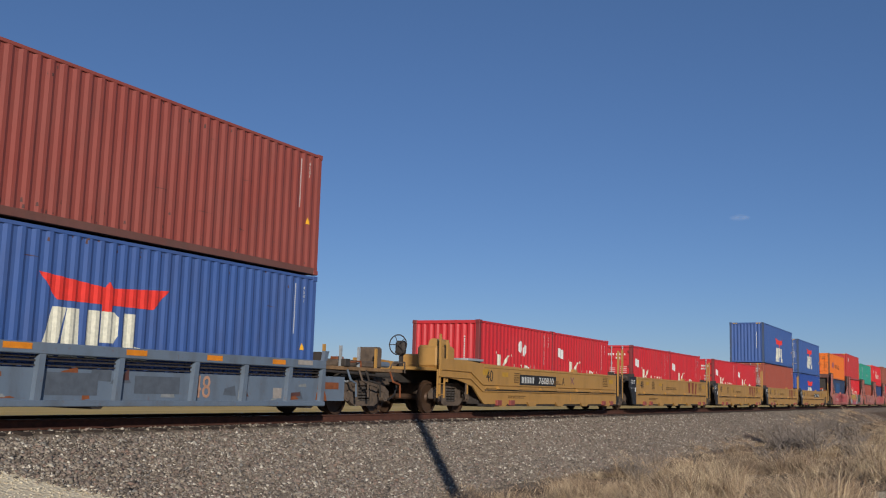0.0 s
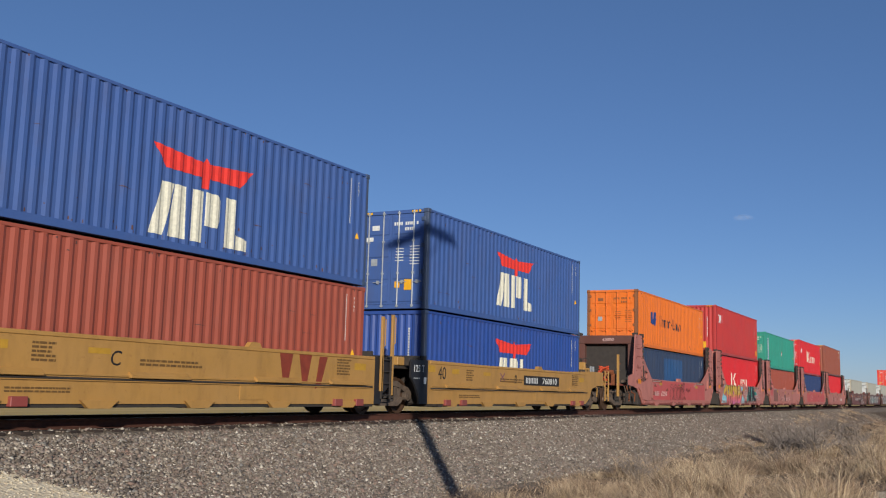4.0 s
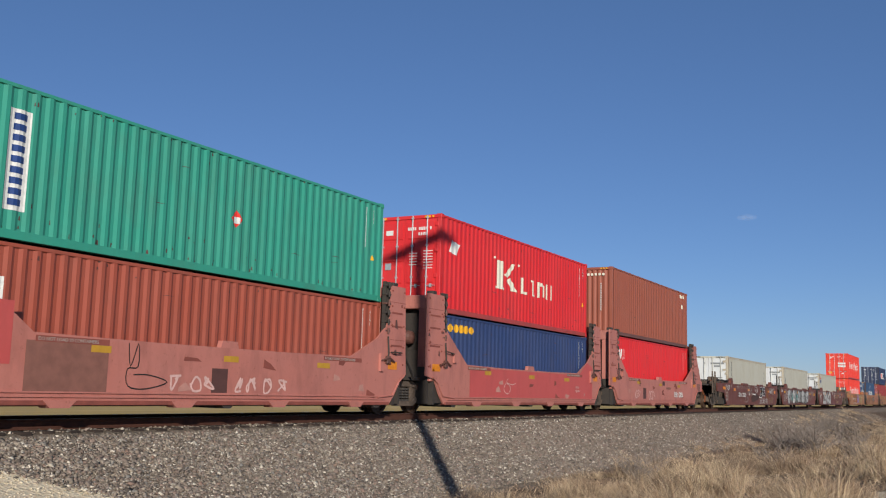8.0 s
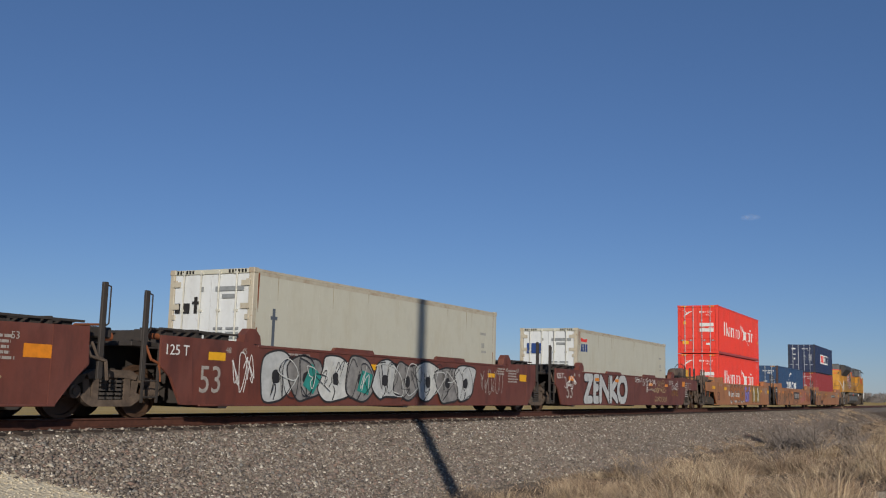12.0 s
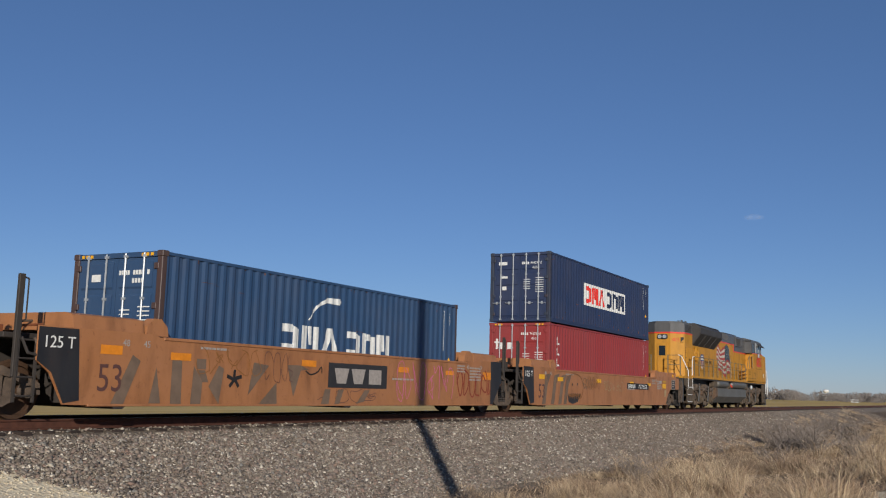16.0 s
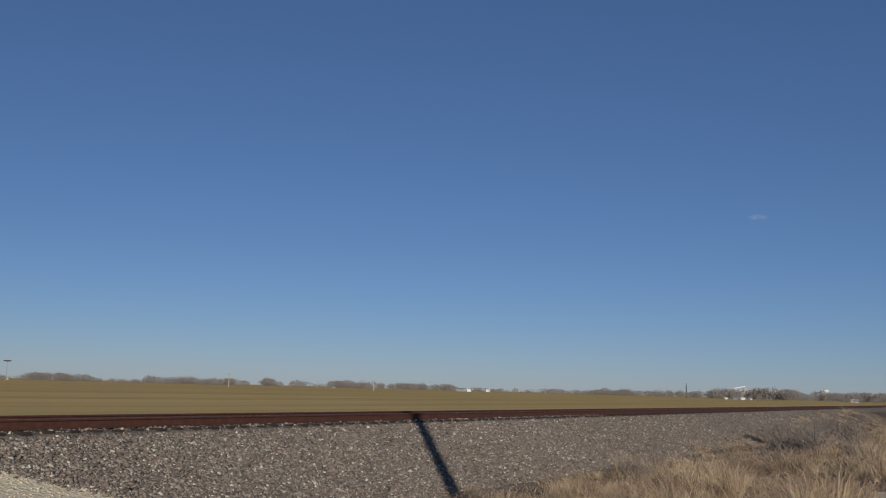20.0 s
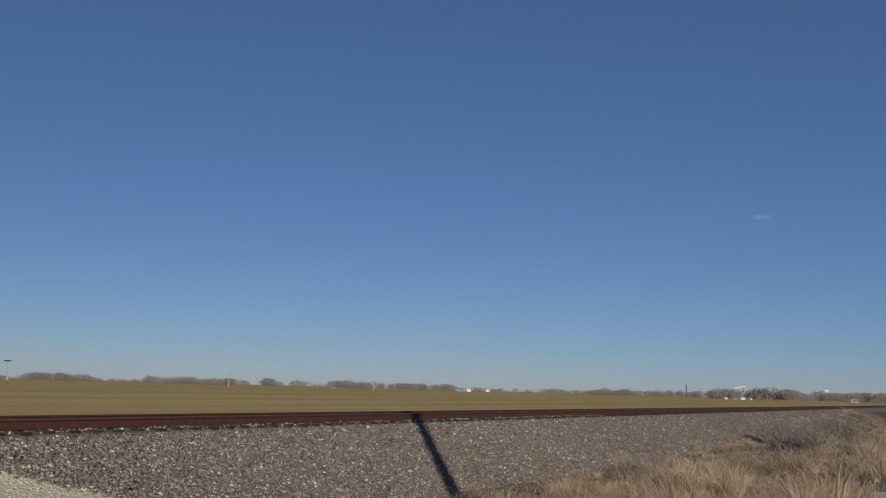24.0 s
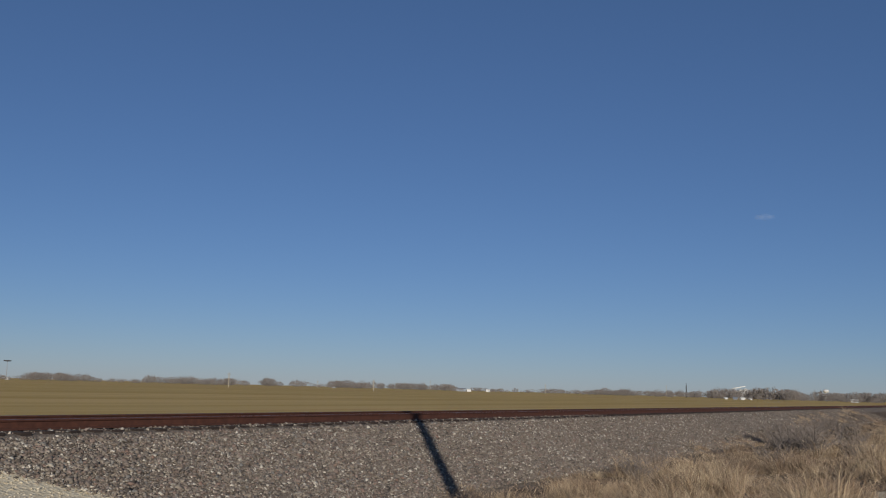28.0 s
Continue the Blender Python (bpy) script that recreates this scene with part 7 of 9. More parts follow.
def scrawl(root, x0, x1, z0, z1, n, mat, w=.03, seed=0, lift=.008, name="graffiti_tag"):
    """A quick tag: n looping strokes side by side."""
    rnd = random.Random(seed)
    polys = []
    cw, h = (x1 - x0) / n, z1 - z0
    for i in range(n):
        a = x0 + i * cw
        turn, k = rnd.uniform(0, 6.28), rnd.randint(5, 8)
        step = rnd.choice((-1, 1)) * rnd.uniform(.9, 1.9)
        if rnd.random() < .5:
            pts = [(a + rnd.uniform(-.1, 1.1) * cw, z0 + h * rnd.random()) for j in range(k)]
        else:
            pts = [(a + cw * (.5 + .5 * math.cos(turn + j * step) + rnd.uniform(-.1, .1)), z0 + h * (.5 + .5 * math.sin(turn + j * step * rnd.uniform(.8, 1.2)))) for j in range(k)]
        polys += ribbon(smooth_line(pts, 4), w * .75)
    ob = part(name, decal(polys, FLAT, lift), mat, root, "sprayed looping tag")
    return tagged(ob, kind="stuff")


def blob(x0, x1, z0, z1, rnd, k=9, wild=.22):
    cx, cz, rx, rz = (x0 + x1) / 2, (z0 + z1) / 2, (x1 - x0) / 2, (z1 - z0) / 2
    pts = []
    for i in range(k):
        a = 2 * math.pi * (i + rnd.uniform(-.2, .2)) / k
        r = 1 + rnd.uniform(-wild, wild)
        c, s = math.cos(a), math.sin(a)
        q = (abs(c) ** 3 + abs(s) ** 3) ** (-1 / 3)
        pts.append((cx + rx * r * c * q, max(z0, min(z1, cz + rz * r * s * q))))
    return smooth_line(pts, 4, True)


def bubbles(root, x0, x1, z0, z1, n, fills, edge, seed, w=.06, lift=.008, shade=None, hole=True):
    """A fat piece: n swollen outlined forms that overlap, some with a hole."""
    rnd = random.Random(seed)
    cw = (x1 - x0) / n
    for i in range(n):
        a = x0 + i * cw
        o = blob(a - cw * .08, a + cw * 1.08, z0 + rnd.uniform(0, .05), z1 - rnd.uniform(0, .08), rnd)
        lf = lift + i * .0042
        if shade:
            part("graffiti_shade", decal([[(x + .07, z - .06) for x, z in o[:-1]]], FLAT, lf), shade, root)
        if fills:
            part("graffiti_fill", decal([o[:-1]], FLAT, lf + .0006), fills[i % len(fills)], root)
        part("graffiti_outline", decal(ribbon(o, w), FLAT, lf + .0012), edge, root)
        if hole:
            h = blob(a + cw * .36, a + cw * .62, z0 + (z1 - z0) * .36, z0 + (z1 - z0) * .62, rnd, 7, .1)
            part("graffiti_outline", decal([h[:-1]] if fills else ribbon(h, w * .8), FLAT, lf + .0026), edge, root)
        cut = smooth_line([(a + cw * rnd.uniform(.2, .5), z0 + .05), (a + cw * .5, z0 + (z1 - z0) * .22), (a + cw * rnd.uniform(.4, .6), z0 + (z1 - z0) * .34)], 4)
        part("graffiti_outline", decal(ribbon(cut, w * .8), FLAT, lf + .0038), edge, root)


GLYPH = {"A": "00 49 80,13 73", "B": "00 09 58 56 05,05 65 73 61 00", "C": "87 69 29 06 03 20 60 82", "D": "00 09 49 86 83 40 00", "E": "89 09 00 80,05 65", "G": "87 69 29 06 03 20 60 83 84 54",
         "H": "00 09,80 89,05 85", "I": "40 49", "K": "00 09,89 04 80", "L": "09 00 80", "M": "00 19 44 79 80", "N": "00 09 80 89", "O": "20 03 06 29 69 86 83 60 20", "P": "00 09 69 87 85 64 04",
         "R": "00 09 69 87 65 05,45 80", "S": "88 69 29 07 26 65 83 60 20 01", "T": "40 49,09 89", "U": "09 02 20 60 82 89", "V": "09 40 89", "W": "09 20 45 60 89", "Z": "09 89 00 80"}


def strokes_of(ch, x0, x1, z0, z1, lean=0.0, rnd=None, wob=0.0):
    """The strokes of a hand-drawn letter, set in a box."""
    out = []
    for line in GLYPH[ch].split(","):
        pts = []
        for q in line.split():
            u, v = int(q[0]) / 8, int(q[1]) / 9
            if rnd:
                u, v = u + rnd.uniform(-wob, wob), v + rnd.uniform(-wob, wob)
            pts.append((x0 + (x1 - x0) * u + lean * (z1 - z0) * (v - .5), z0 + (z1 - z0) * v))
        out.append(pts)
    return out


def hand_word(root, word, x0, x1, z0, z1, mat, w=.03, seed=0, lean=.15, lift=.008):
    """A word sprayed in one thin line, each letter a little off."""
    rnd = random.Random(seed)
    polys, cw = [], (x1 - x0) / len(word)
    for i, ch in enumerate(word):
        if ch == " ":
            continue
        a, lo, hi = x0 + i * cw, z0 + rnd.uniform(0, .12) * (z1 - z0), z1 - rnd.uniform(0, .14) * (z1 - z0)
        for line in strokes_of(ch, a + cw * .04, a + cw * .9, lo, hi, lean, rnd, .07):
            polys += ribbon(smooth_line(line, 3) if len(line) > 3 else line, w)
    ob = part("graffiti_tag", decal(polys, FLAT, lift), mat, root, "thinly sprayed hand-written tag")
    return tagged(ob, kind="stuff")


def disc(x, z, r, n=10):
    return [(x + r * math.cos(2 * math.pi * i / n), z + r * math.sin(2 * math.pi * i / n)) for i in range(n)]


def fat_strokes(lines, w):
    polys = []
    for line in lines:
        if len(line) > 5:
            line = smooth_line(line, 3)
            polys += ribbon(line, w) + ([] if math.dist(line[0], line[-1]) < .01 else [disc(*line[0], w / 2, 12), disc(*line[-1], w / 2, 12)])
            continue
        for a, b in zip(line, line[1:]):
            polys += ribbon([a, b], w)
        polys += [disc(x, z, w / 2, 12) for x, z in line]
    return [[(x, min(1.47, max(.285, z))) for x, z in q] for q in polys]


def fat_form(root, lines, w, fill, edge, ew, lift, glow=None):
    """A swollen sprayed form: a body, its outline and, outside that, a lighter line."""
    if glow:
        tagged(part("graffiti_glow", decal(fat_strokes(lines, w + ew * 2 + .07), FLAT, lift), glow, root), kind="stuff")
    tagged(part("graffiti_outline", decal(fat_strokes(lines, w + ew * 2), FLAT, lift + .0022), edge, root), kind="stuff")
    tagged(part("graffiti_fill", decal(fat_strokes(lines, w), FLAT, lift + .0044), fill, root), kind="stuff")


def fat_word(root, word, spans, z0, z1, w, fill, edge, ew, lift=.004, lean=0.0, glow=None):
    for i, (ch, (a, b)) in enumerate(zip(word, spans)):
        r = w / 2 + ew
        fat_form(root, strokes_of(ch, a + r, b - r, z0 + r, z1 - r, lean), w, fill, edge, ew, lift + .0066 * i, glow)


def spikes(root, items, mat, lift=.005):
    for i, pts in enumerate(items):
        part("graffiti_fill", decal([pts], FLAT, lift + .0005 * i), mat, root)


def note_lines(root, x0, x1, z0, z1, rows, mat, seed):
    h = (z1 - z0) / rows
    for r in range(rows):
        scrawl(root, x0 + (r % 2) * .05, x1 - (r % 3) * .12, z0 + r * h + h * .15, z0 + r * h + h * .85, 8, mat, .016, seed + r)


# faded red car
u = units_red[0]
fat_word(u, "COOC", [(-1.85, -1.2), (-1.25, -.55), (-.6, .05), (.0, .62)], .34, 1.22, .10, "pink_red", "dark_patch", .035, .004, .08)
scrawl(u, -.1, .8, .75, 1.35, 3, "dark_patch", .03, 6, .030)
scrawl(u, 1.15, 2.1, .85, 1.12, 5, "black_mark", .022, 8)
scrawl(u, -4.6, -3.4, 1.15, 1.25, 6, "grey_mark", .014, 9)
u = units_red[1]
spikes(u, [[(-6.2, .36), (-4.9, .36), (-4.9, .72), (-5.3, .80), (-5.75, .92), (-6.1, .6)], [(-5.5, 1.2), (-5.0, 1.22), (-4.95, 1.42), (-5.35, 1.42)], [(-.8, 1.08), (-.35, 1.15), (-.38, 1.38), (-.85, 1.38)], [(-.95, .30), (.15, .30), (.05, .62), (-.4, .85), (-.7, .55)],
           [(-5.95, 1.0), (-5.7, 1.08), (-5.75, .95)]], "spray_cyan", .003)
spikes(u, [[(-.7, .88), (-.3, .92), (-.35, 1.08), (-.7, 1.05)], [(.1, .3), (.9, .3), (.8, .48), (.15, .5)]], "dark_patch", .006)
fat_form(u, [[(-5.50, .98), (-5.05, 1.24), (-4.72, 1.24)]], .32, "spray_sunset", "black_mark", .028, .006)
fat_form(u, [[(-4.72, .42), (-4.72, 1.24), (-4.46, 1.20), (-4.42, .98), (-4.70, .86)]], .28, "spray_sunset", "black_mark", .025, .012)
fat_form(u, [[(-4.22, .42), (-4.12, 1.28)], [(-3.74, .42), (-3.74, 1.28)], [(-4.16, .86), (-3.74, .92)]], .28, "spray_sunset", "black_mark", .025, .018)
fat_form(u, [[(-2.66, .42), (-2.62, 1.26)], [(-2.62, 1.2), (-2.34, 1.22), (-2.18, .42)]], .28, "spray_sunset", "black_mark", .025, .021)
fat_form(u, [[(-1.88, .44), (-1.82, 1.26), (-1.45, 1.24), (-1.40, 1.0), (-1.82, .84)], [(-1.86, .46), (-1.35, .52), (-.98, .86)]], .28, "spray_sunset", "black_mark", .025, .027)
fat_form(u, [[(-3.16, .52), (-3.14, 1.12)]], .66, "spray_sunset", "black_mark", .03, .033)
for x, z in ((-4.50, 1.08), (-1.62, 1.08)):
    part("graffiti_outline", decal([[(x + .075 * math.cos(i * .63), z - .02 + .16 * math.sin(i * .63)) for i in range(10)]] + ribbon([(x - .16, z + .04), (x + .17, z + .07)], .025), FLAT, .0375), "black_mark", u)
    part("graffiti_fill", decal([[(x + .05 * math.cos(i * .63), z - .03 + .12 * math.sin(i * .63)) for i in range(10)]], FLAT, .0395), "spray_white", u)
part("graffiti_spot", decal([disc(-3.14, .96, .15, 14)], FLAT, .0385), "spray_rose", u)
part("graffiti_outline", decal(ribbon([(-3.14 + (.02 + .0065 * i) * math.cos(i * .55), .96 + (.02 + .0065 * i) * math.sin(i * .55)) for i in range(20)], .02), FLAT, .0405), "purple", u)
for i in range(9):
    part("graffiti_spot", decal([disc(-3.48 + .08 * i, .76 + .04 * (i % 3), .035, 8)], FLAT, .0385), "spray_yellow", u)
note_lines(u, .1, 1.15, .62, 1.22, 4, "spray_pale", 40)
spikes(u, [[(.75, .36), (1.3, .36), (1.3, 1.2), (1.0, .75)], [(1.3, .36), (3.2, .36), (3.2, 1.4), (1.3, 1.38)], [(3.2, .8), (4.3, .95), (3.6, 1.1), (3.2, 1.3)]], "spray_teal", .003)
fat_form(u, [[(1.48, 1.28), (1.52, .44)], [(2.02, 1.28), (2.05, .44)], [(1.5, .62), (2.0, .7)]], .40, "black_mark", "spray_white", .025, .006)
fat_form(u, [[(2.68, 1.28), (2.72, .44)], [(3.05, 1.28), (3.20, .60), (3.70, .50)], [(2.7, .78), (3.1, .85)]], .36, "black_mark", "spray_white", .025, .012)
note_lines(u, 3.75, 5.1, .5, 1.25, 5, "spray_pale", 50)
note_lines(u, -6.9, -6.4, .6, 1.1, 3, "spray_pale", 57)
u = units_red[2]
patches(u, [(-4.92, -3.20, .48, 1.30)], "brown_patch", "paint_patch", .004)
patches(u, [(-.53, -.06, .50, .98)], "dark_patch", "paint_patch", .006)
patches(u, [(-6.15, -5.2, .9, 1.9)], "pink_red", "paint_patch", .004)
part("graffiti_tag", decal(ribbon(smooth_line([(-2.75, 1.36), (-2.68, .95), (-2.52, 1.36), (-2.5, .95), (-2.75, .9), (-2.72, .6), (-2.3, .55), (-1.75, .68), (-2.2, .80), (-2.6, .8)], 4), .022), FLAT, .008), "black_mark", u)
for i, x in enumerate((-1.65, -1.1, -.75, .15, .55, 1.1, 1.6)):
    scrawl(u, x, x + .28, .52, .82, 1, "pink_chalk", .06, 60 + i, .006, "chalk_stain")
u = units_red[3]
part("paint_patch", decal([rect(-4.6, 4.5, .48, 1.36), [(4.5, .48), (5.95, .42), (5.93, 1.70), (5.35, 1.85), (4.5, 1.36)]], FLAT, .0025), "pink_red", u)
note_lines(u, 4.1, 4.6, .7, .95, 2, "pink_chalk", 58)
part("graffiti_tag", decal(ribbon(smooth_line([(-1.9, 1.1), (-2.2, .75), (-1.9, .6), (-1.7, .8), (-2.0, .95), (-1.6, .9), (-1.3, .95)], 4), .025), FLAT, .008), "pink_chalk", u)
patches(units_red[0], [(-4.6, 5.05, .48, 1.36)], "pink_red", "paint_patch", .0025)
u = units_red[4]
patches(u, [(-2.72, -2.25, .52, 1.0), (.35, .75, 1.15, 1.35)], "dark_patch", "paint_patch", .006)
patches(u, [(1.0, 1.8, .98, 1.08), (6.9, 7.5, .95, 1.35)], "brown_patch", "paint_patch", .006)
scrawl(u, -3.9, -3.2, .55, .9, 2, "pink_chalk", .05, 71)
scrawl(u, -1.9, -.9, .5, .85, 3, "pink_chalk", .05, 72)
scrawl(u, -3.3, -3.05, 1.1, 1.32, 1, "black_mark", .025, 73)

# maroon car
u = units_mar[0]
hand_word(u, "EVADES", -8.17, -7.15, 1.10, 1.40, "spray_white", .032, 80)
part("graffiti_outline", decal([q for a in range(6) for q in ribbon(smooth_line([(-5.2 + a * .55, 1.46), (-4.95 + a * .55, 1.24), (-4.65 + a * .55, 1.44)], 4), .022)] + ribbon(smooth_line([(-2.0, 1.4), (-2.2, .95), (-1.9, .5), (-2.9, .42), (-2.7, .7)], 4), .025), FLAT, .007), "grey_mark", u)
for i in range(4):
    scrawl(u, -1.85 + .05 * i, -1.15, .98 + .13 * i, 1.09 + .13 * i, 5, "grey_mark", .02, 82 + 7 * i)
scrawl(u, -1.1, -.3, .85, 1.46, 2, "grey_mark", .03, 83)
hand_word(u, "DEBUT", .25, 1.35, 1.28, 1.47, "spray_pale", .026, 84)
hand_word(u, "SAVEK", .35, 1.45, 1.05, 1.26, "spray_pale", .026, 85)
letters("LD LMT 115300 PER UNIT", .13, "white_mark", u, on_side(-.52, .88, -1.507), "stencil", .85)
part("stencil_ring", decal(ribbon(disc(-.85, 1.04, .17, 18) + [(-.68, 1.04)], .022), FLAT, .007), "grey_mark", u)
scrawl(u, -4.6, -1.6, .5, .7, 9, "faint_mark", .02, 85)
spikes(u, [[(1.75, .74), (2.05, .80), (2.45, 1.12), (2.2, 1.18), (2.25, 1.42), (2.9, 1.44), (2.85, .84), (2.6, .72)], [(2.95, .84), (3.15, .82), (3.2, 1.44), (2.95, 1.44)], [(3.28, .86), (3.8, .84), (3.95, 1.06), (3.62, 1.10), (3.6, 1.22), (3.95, 1.24), (3.9, 1.42), (3.3, 1.44)]], "charcoal", .006)
part("graffiti_outline", decal(ribbon([(1.75, .74), (2.05, .80), (2.45, 1.12), (2.2, 1.18), (2.25, 1.42), (2.9, 1.44), (2.85, .84), (2.6, .72), (1.75, .74)], .04) + ribbon([(2.95, .84), (3.15, .82), (3.2, 1.44), (2.95, 1.44), (2.95, .84)], .035) + ribbon([(3.28, .86), (3.8, .84), (3.95, 1.06), (3.62, 1.10), (3.6, 1.22), (3.95, 1.24), (3.9, 1.42), (3.3, 1.44), (3.28, .86)], .035), FLAT, .009), "white_mark", u)
hand_word(u, "ARE SWKINGS", 2.0, 4.85, .31, .68, "spray_white", .034, 87, .1, .012)
for x0, x1, z0, z1, k in ((-.9, .5, .42, .82, 7), (.2, 1.6, .5, .95, 8), (-.3, .9, .6, 1.0, 9)):
    part("dark_stain", decal([blob(x0, x1, z0, z1, random.Random(k))[:-1]], FLAT, .002 + .0004 * (k - 7)), "dark_stain", u)
part("rust_bloom", decal([blob(4.35, 5.15, .6, 1.4, random.Random(4))[:-1]], FLAT, .004), "rust_bloom", u)
scrawl(u, 5.55, 6.5, .98, 1.24, 5, "white_mark", .026, 88)
hand_word(u, "SAVEK", 5.35, 6.95, .36, .72, "tan_mark", .034, 89)
u = units_mar[1]
bubbles(u, -6.1, 3.9, .32, 1.44, 9, ("spray_silver", "spray_dull", "spray_pale", "spray_dull"), "charcoal", 90, w=.045)
scrawl(u, -6.0, 3.8, .4, 1.36, 16, "charcoal", .028, 190, .050)
scrawl(u, -5.5, 3.6, .5, 1.3, 12, "spray_pale", .03, 191, .053)
spikes(u, [[(-4.6, .7), (-4.2, .5), (-3.9, .9), (-4.3, 1.2)], [(-2.4, .6), (-1.9, .5), (-1.7, 1.0), (-2.2, 1.1)]], "spray_teal", .034)
scrawl(u, -7.0, -6.3, .5, 1.3, 3, "white_mark", .03, 91)
scrawl(u, 4.4, 6.0, .6, 1.3, 6, "grey_mark", .03, 92)
u = units_mar[2]
fat_word(u, "ZENKO", [(-6.15, -5.1), (-5.12, -4.36), (-4.45, -3.0), (-3.22, -2.05), (-2.28, -.9)], .27, 1.48, .30, "spray_silver", "charcoal", .03, .006, .04, "maroon_dark")
patches(u, [(-4.95, -4.5, 1.18, 1.30), (-2.55, -2.1, 1.18, 1.30)], "orange_mark", "reflector", .042)
scrawl(u, -8.6, -6.9, .85, 1.3, 5, "white_mark", .04, 94)
hand_word(u, "DEBUT", .26, 1.3, 1.24, 1.44, "spray_pale", .026, 95)
hand_word(u, "SAVEK", 1.4, 2.25, 1.08, 1.42, "spray_pale", .028, 96)
scrawl(u, 2.35, 3.5, 1.12, 1.40, 6, "white_mark", .03, 97)
hand_word(u, "SAVEK", 3.6, 4.95, 1.06, 1.38, "tan_mark", .03, 98)
scrawl(u, 3.2, 5.2, .40, .62, 7, "tan_mark", .03, 103)
letters("B", .34, "white_mark", u, on_side(1.95, .82, -1.506), "stencil")
scrawl(u, 2.6, 5.0, .82, 1.02, 8, "tan_mark", .05, 99, .005)
hand_word(u, "EVADES", 6.15, 7.25, .98, 1.28, "spray_white", .032, 100)
scrawl(u, 6.1, 7.15, .68, .95, 4, "spray_olive", .03, 101)
letters("A", .34, "white_mark", units_mar[0], on_side(-1.5, .82, -1.506), "stencil")

# orange-brown car
u = units_och[0]
for i, (ch, xa, xb) in enumerate((("O", -4.62, -3.35), ("C", -3.65, -2.4), ("O", -2.85, -1.4), ("C", -1.75, -.55))):
    fat_form(u, strokes_of(ch, xa + .28, xb - .28, .62, 1.24, .05), .32, "spray_rust", "black_mark", .028, .0012 + .0022 * i, "spray_dull")
part("graffiti_fill", decal([disc(-4.72, .92, .17), disc(-4.55, .88, .12)], FLAT, .0105), "spray_white", u)
for x, dz in ((-4.35, .22), (-3.3, .14), (-3.05, .18), (-2.3, .14), (-1.35, .2), (-.8, .12)):
    part("graffiti_glow", decal([[(x, .52), (x + .14, .46), (x + .40, .52), (x + .2, .52 - dz), (x + .06, .55 - dz)]], FLAT, .0118), "spray_white", u)
part("graffiti_outline", decal([q for x in (-4.1, -3.0, -2.1, -1.1) for q in ribbon([(x - .3, 1.36), (x, 1.28), (x + .18, 1.38)], .035) + ribbon([(x - .2, .5), (x - .05, .42), (x + .1, .52)], .03) + ribbon([(x - .1, .8), (x + .12, .95), (x - .04, 1.05)], .026)], FLAT, .0122), "black_mark", u)
fat_form(u, strokes_of("E", -.05, .30, .50, 1.28, -.12), .17, "spray_violet", "charcoal", .028, .004)
fat_form(u, strokes_of("H", .34, .62, .50, 1.0, .1), .16, "spray_violet", "charcoal", .028, .006)
fat_form(u, [[(.72, .50), (.78, .98), (1.02, 1.02), (1.16, 1.34)], [(1.02, 1.02), (.98, .56)]], .17, "spray_violet", "charcoal", .028, .008)
spikes(u, [[(-.16, 1.46), (-.18, 1.16), (.06, 1.12)], [(1.06, 1.2), (1.27, 1.14), (1.26, 1.46)]], "spray_violet", .0105)
for i, c in enumerate(("spray_olive", "spray_cream", "spray_olive", "spray_olive", "spray_cream", "spray_olive")):
    x = 2.2 + i * .43
    fat_form(u, [[(x, .56), (x + .10, .9), (x - .02, 1.24)]], .34, c, "black_mark", .022, .003 + .0016 * i)
part("graffiti_outline", decal([q for i in range(5) for q in ribbon([(2.12 + i * .43, .98), (2.34 + i * .43, .92), (2.3 + i * .43, .72)], .035)], FLAT, .0165), "black_mark", u)
patches(u, [(-6.0, -5.35, 1.12, 1.27), (1.30, 1.72, 1.10, 1.20), (4.55, 4.85, 1.02, 1.1)], "yellow_mark", "reflector", .007)
u = units_och[1]
spikes(u, [[(-7.4, .28), (-7.1, .28), (-6.75, 1.05), (-6.95, 1.15)], [(-6.5, .29), (-6.2, .29), (-6.35, .95)]], "haze_grey", .004)
spikes(u, [[(-5.95, .28), (-5.66, .28), (-5.69, 1.12), (-5.95, 1.09)], [(-5.41, .28), (-5.12, .28), (-5.10, .70), (-5.36, 1.01)],
           [(-5.10, .70), (-4.93, .70), (-5.04, .93), (-5.28, .93)], [(-4.92, .62), (-4.60, .28), (-4.49, .98), (-4.64, 1.04)],
           [(-3.72, .45), (-3.06, 1.09), (-3.57, 1.14)], [(-3.35, .28), (-2.74, .28), (-2.78, .74)],
           [(-2.17, .43), (-1.93, 1.02), (-1.94, 1.13), (-2.43, 1.13)], [(-1.93, 1.02), (-1.62, 1.05), (-1.94, 1.13)],
           [(-1.11, .28), (-.80, .28), (-.74, .62), (-.97, .62)], [(-.57, .28), (-.37, .28), (-.19, .62), (-.43, .62)], [(.35, .28), (.7, .34), (.95, .62), (.72, .62)]], "haze_grey", .004)
patches(u, [(-5.29, -5.02, .95, 1.15)], "haze_grey", "spray_dot", .0045)
part("graffiti_star", decal([q for k in range(5) for q in ribbon([(-4.16 - .04 * math.cos(k * 1.257), .78 - .04 * math.sin(k * 1.257)), (-4.16 + .24 * math.cos(k * 1.257 + .3), .78 + .19 * math.sin(k * 1.257 + .3))], .075)], FLAT, .0055), "black_mark", u)
scrawl(u, -5.3, -3.3, .85, 1.42, 5, "ochre_dark", .022, 120, .007)
scrawl(u, -3.2, -2.1, .75, 1.38, 4, "dark_patch", .02, 123, .0075)
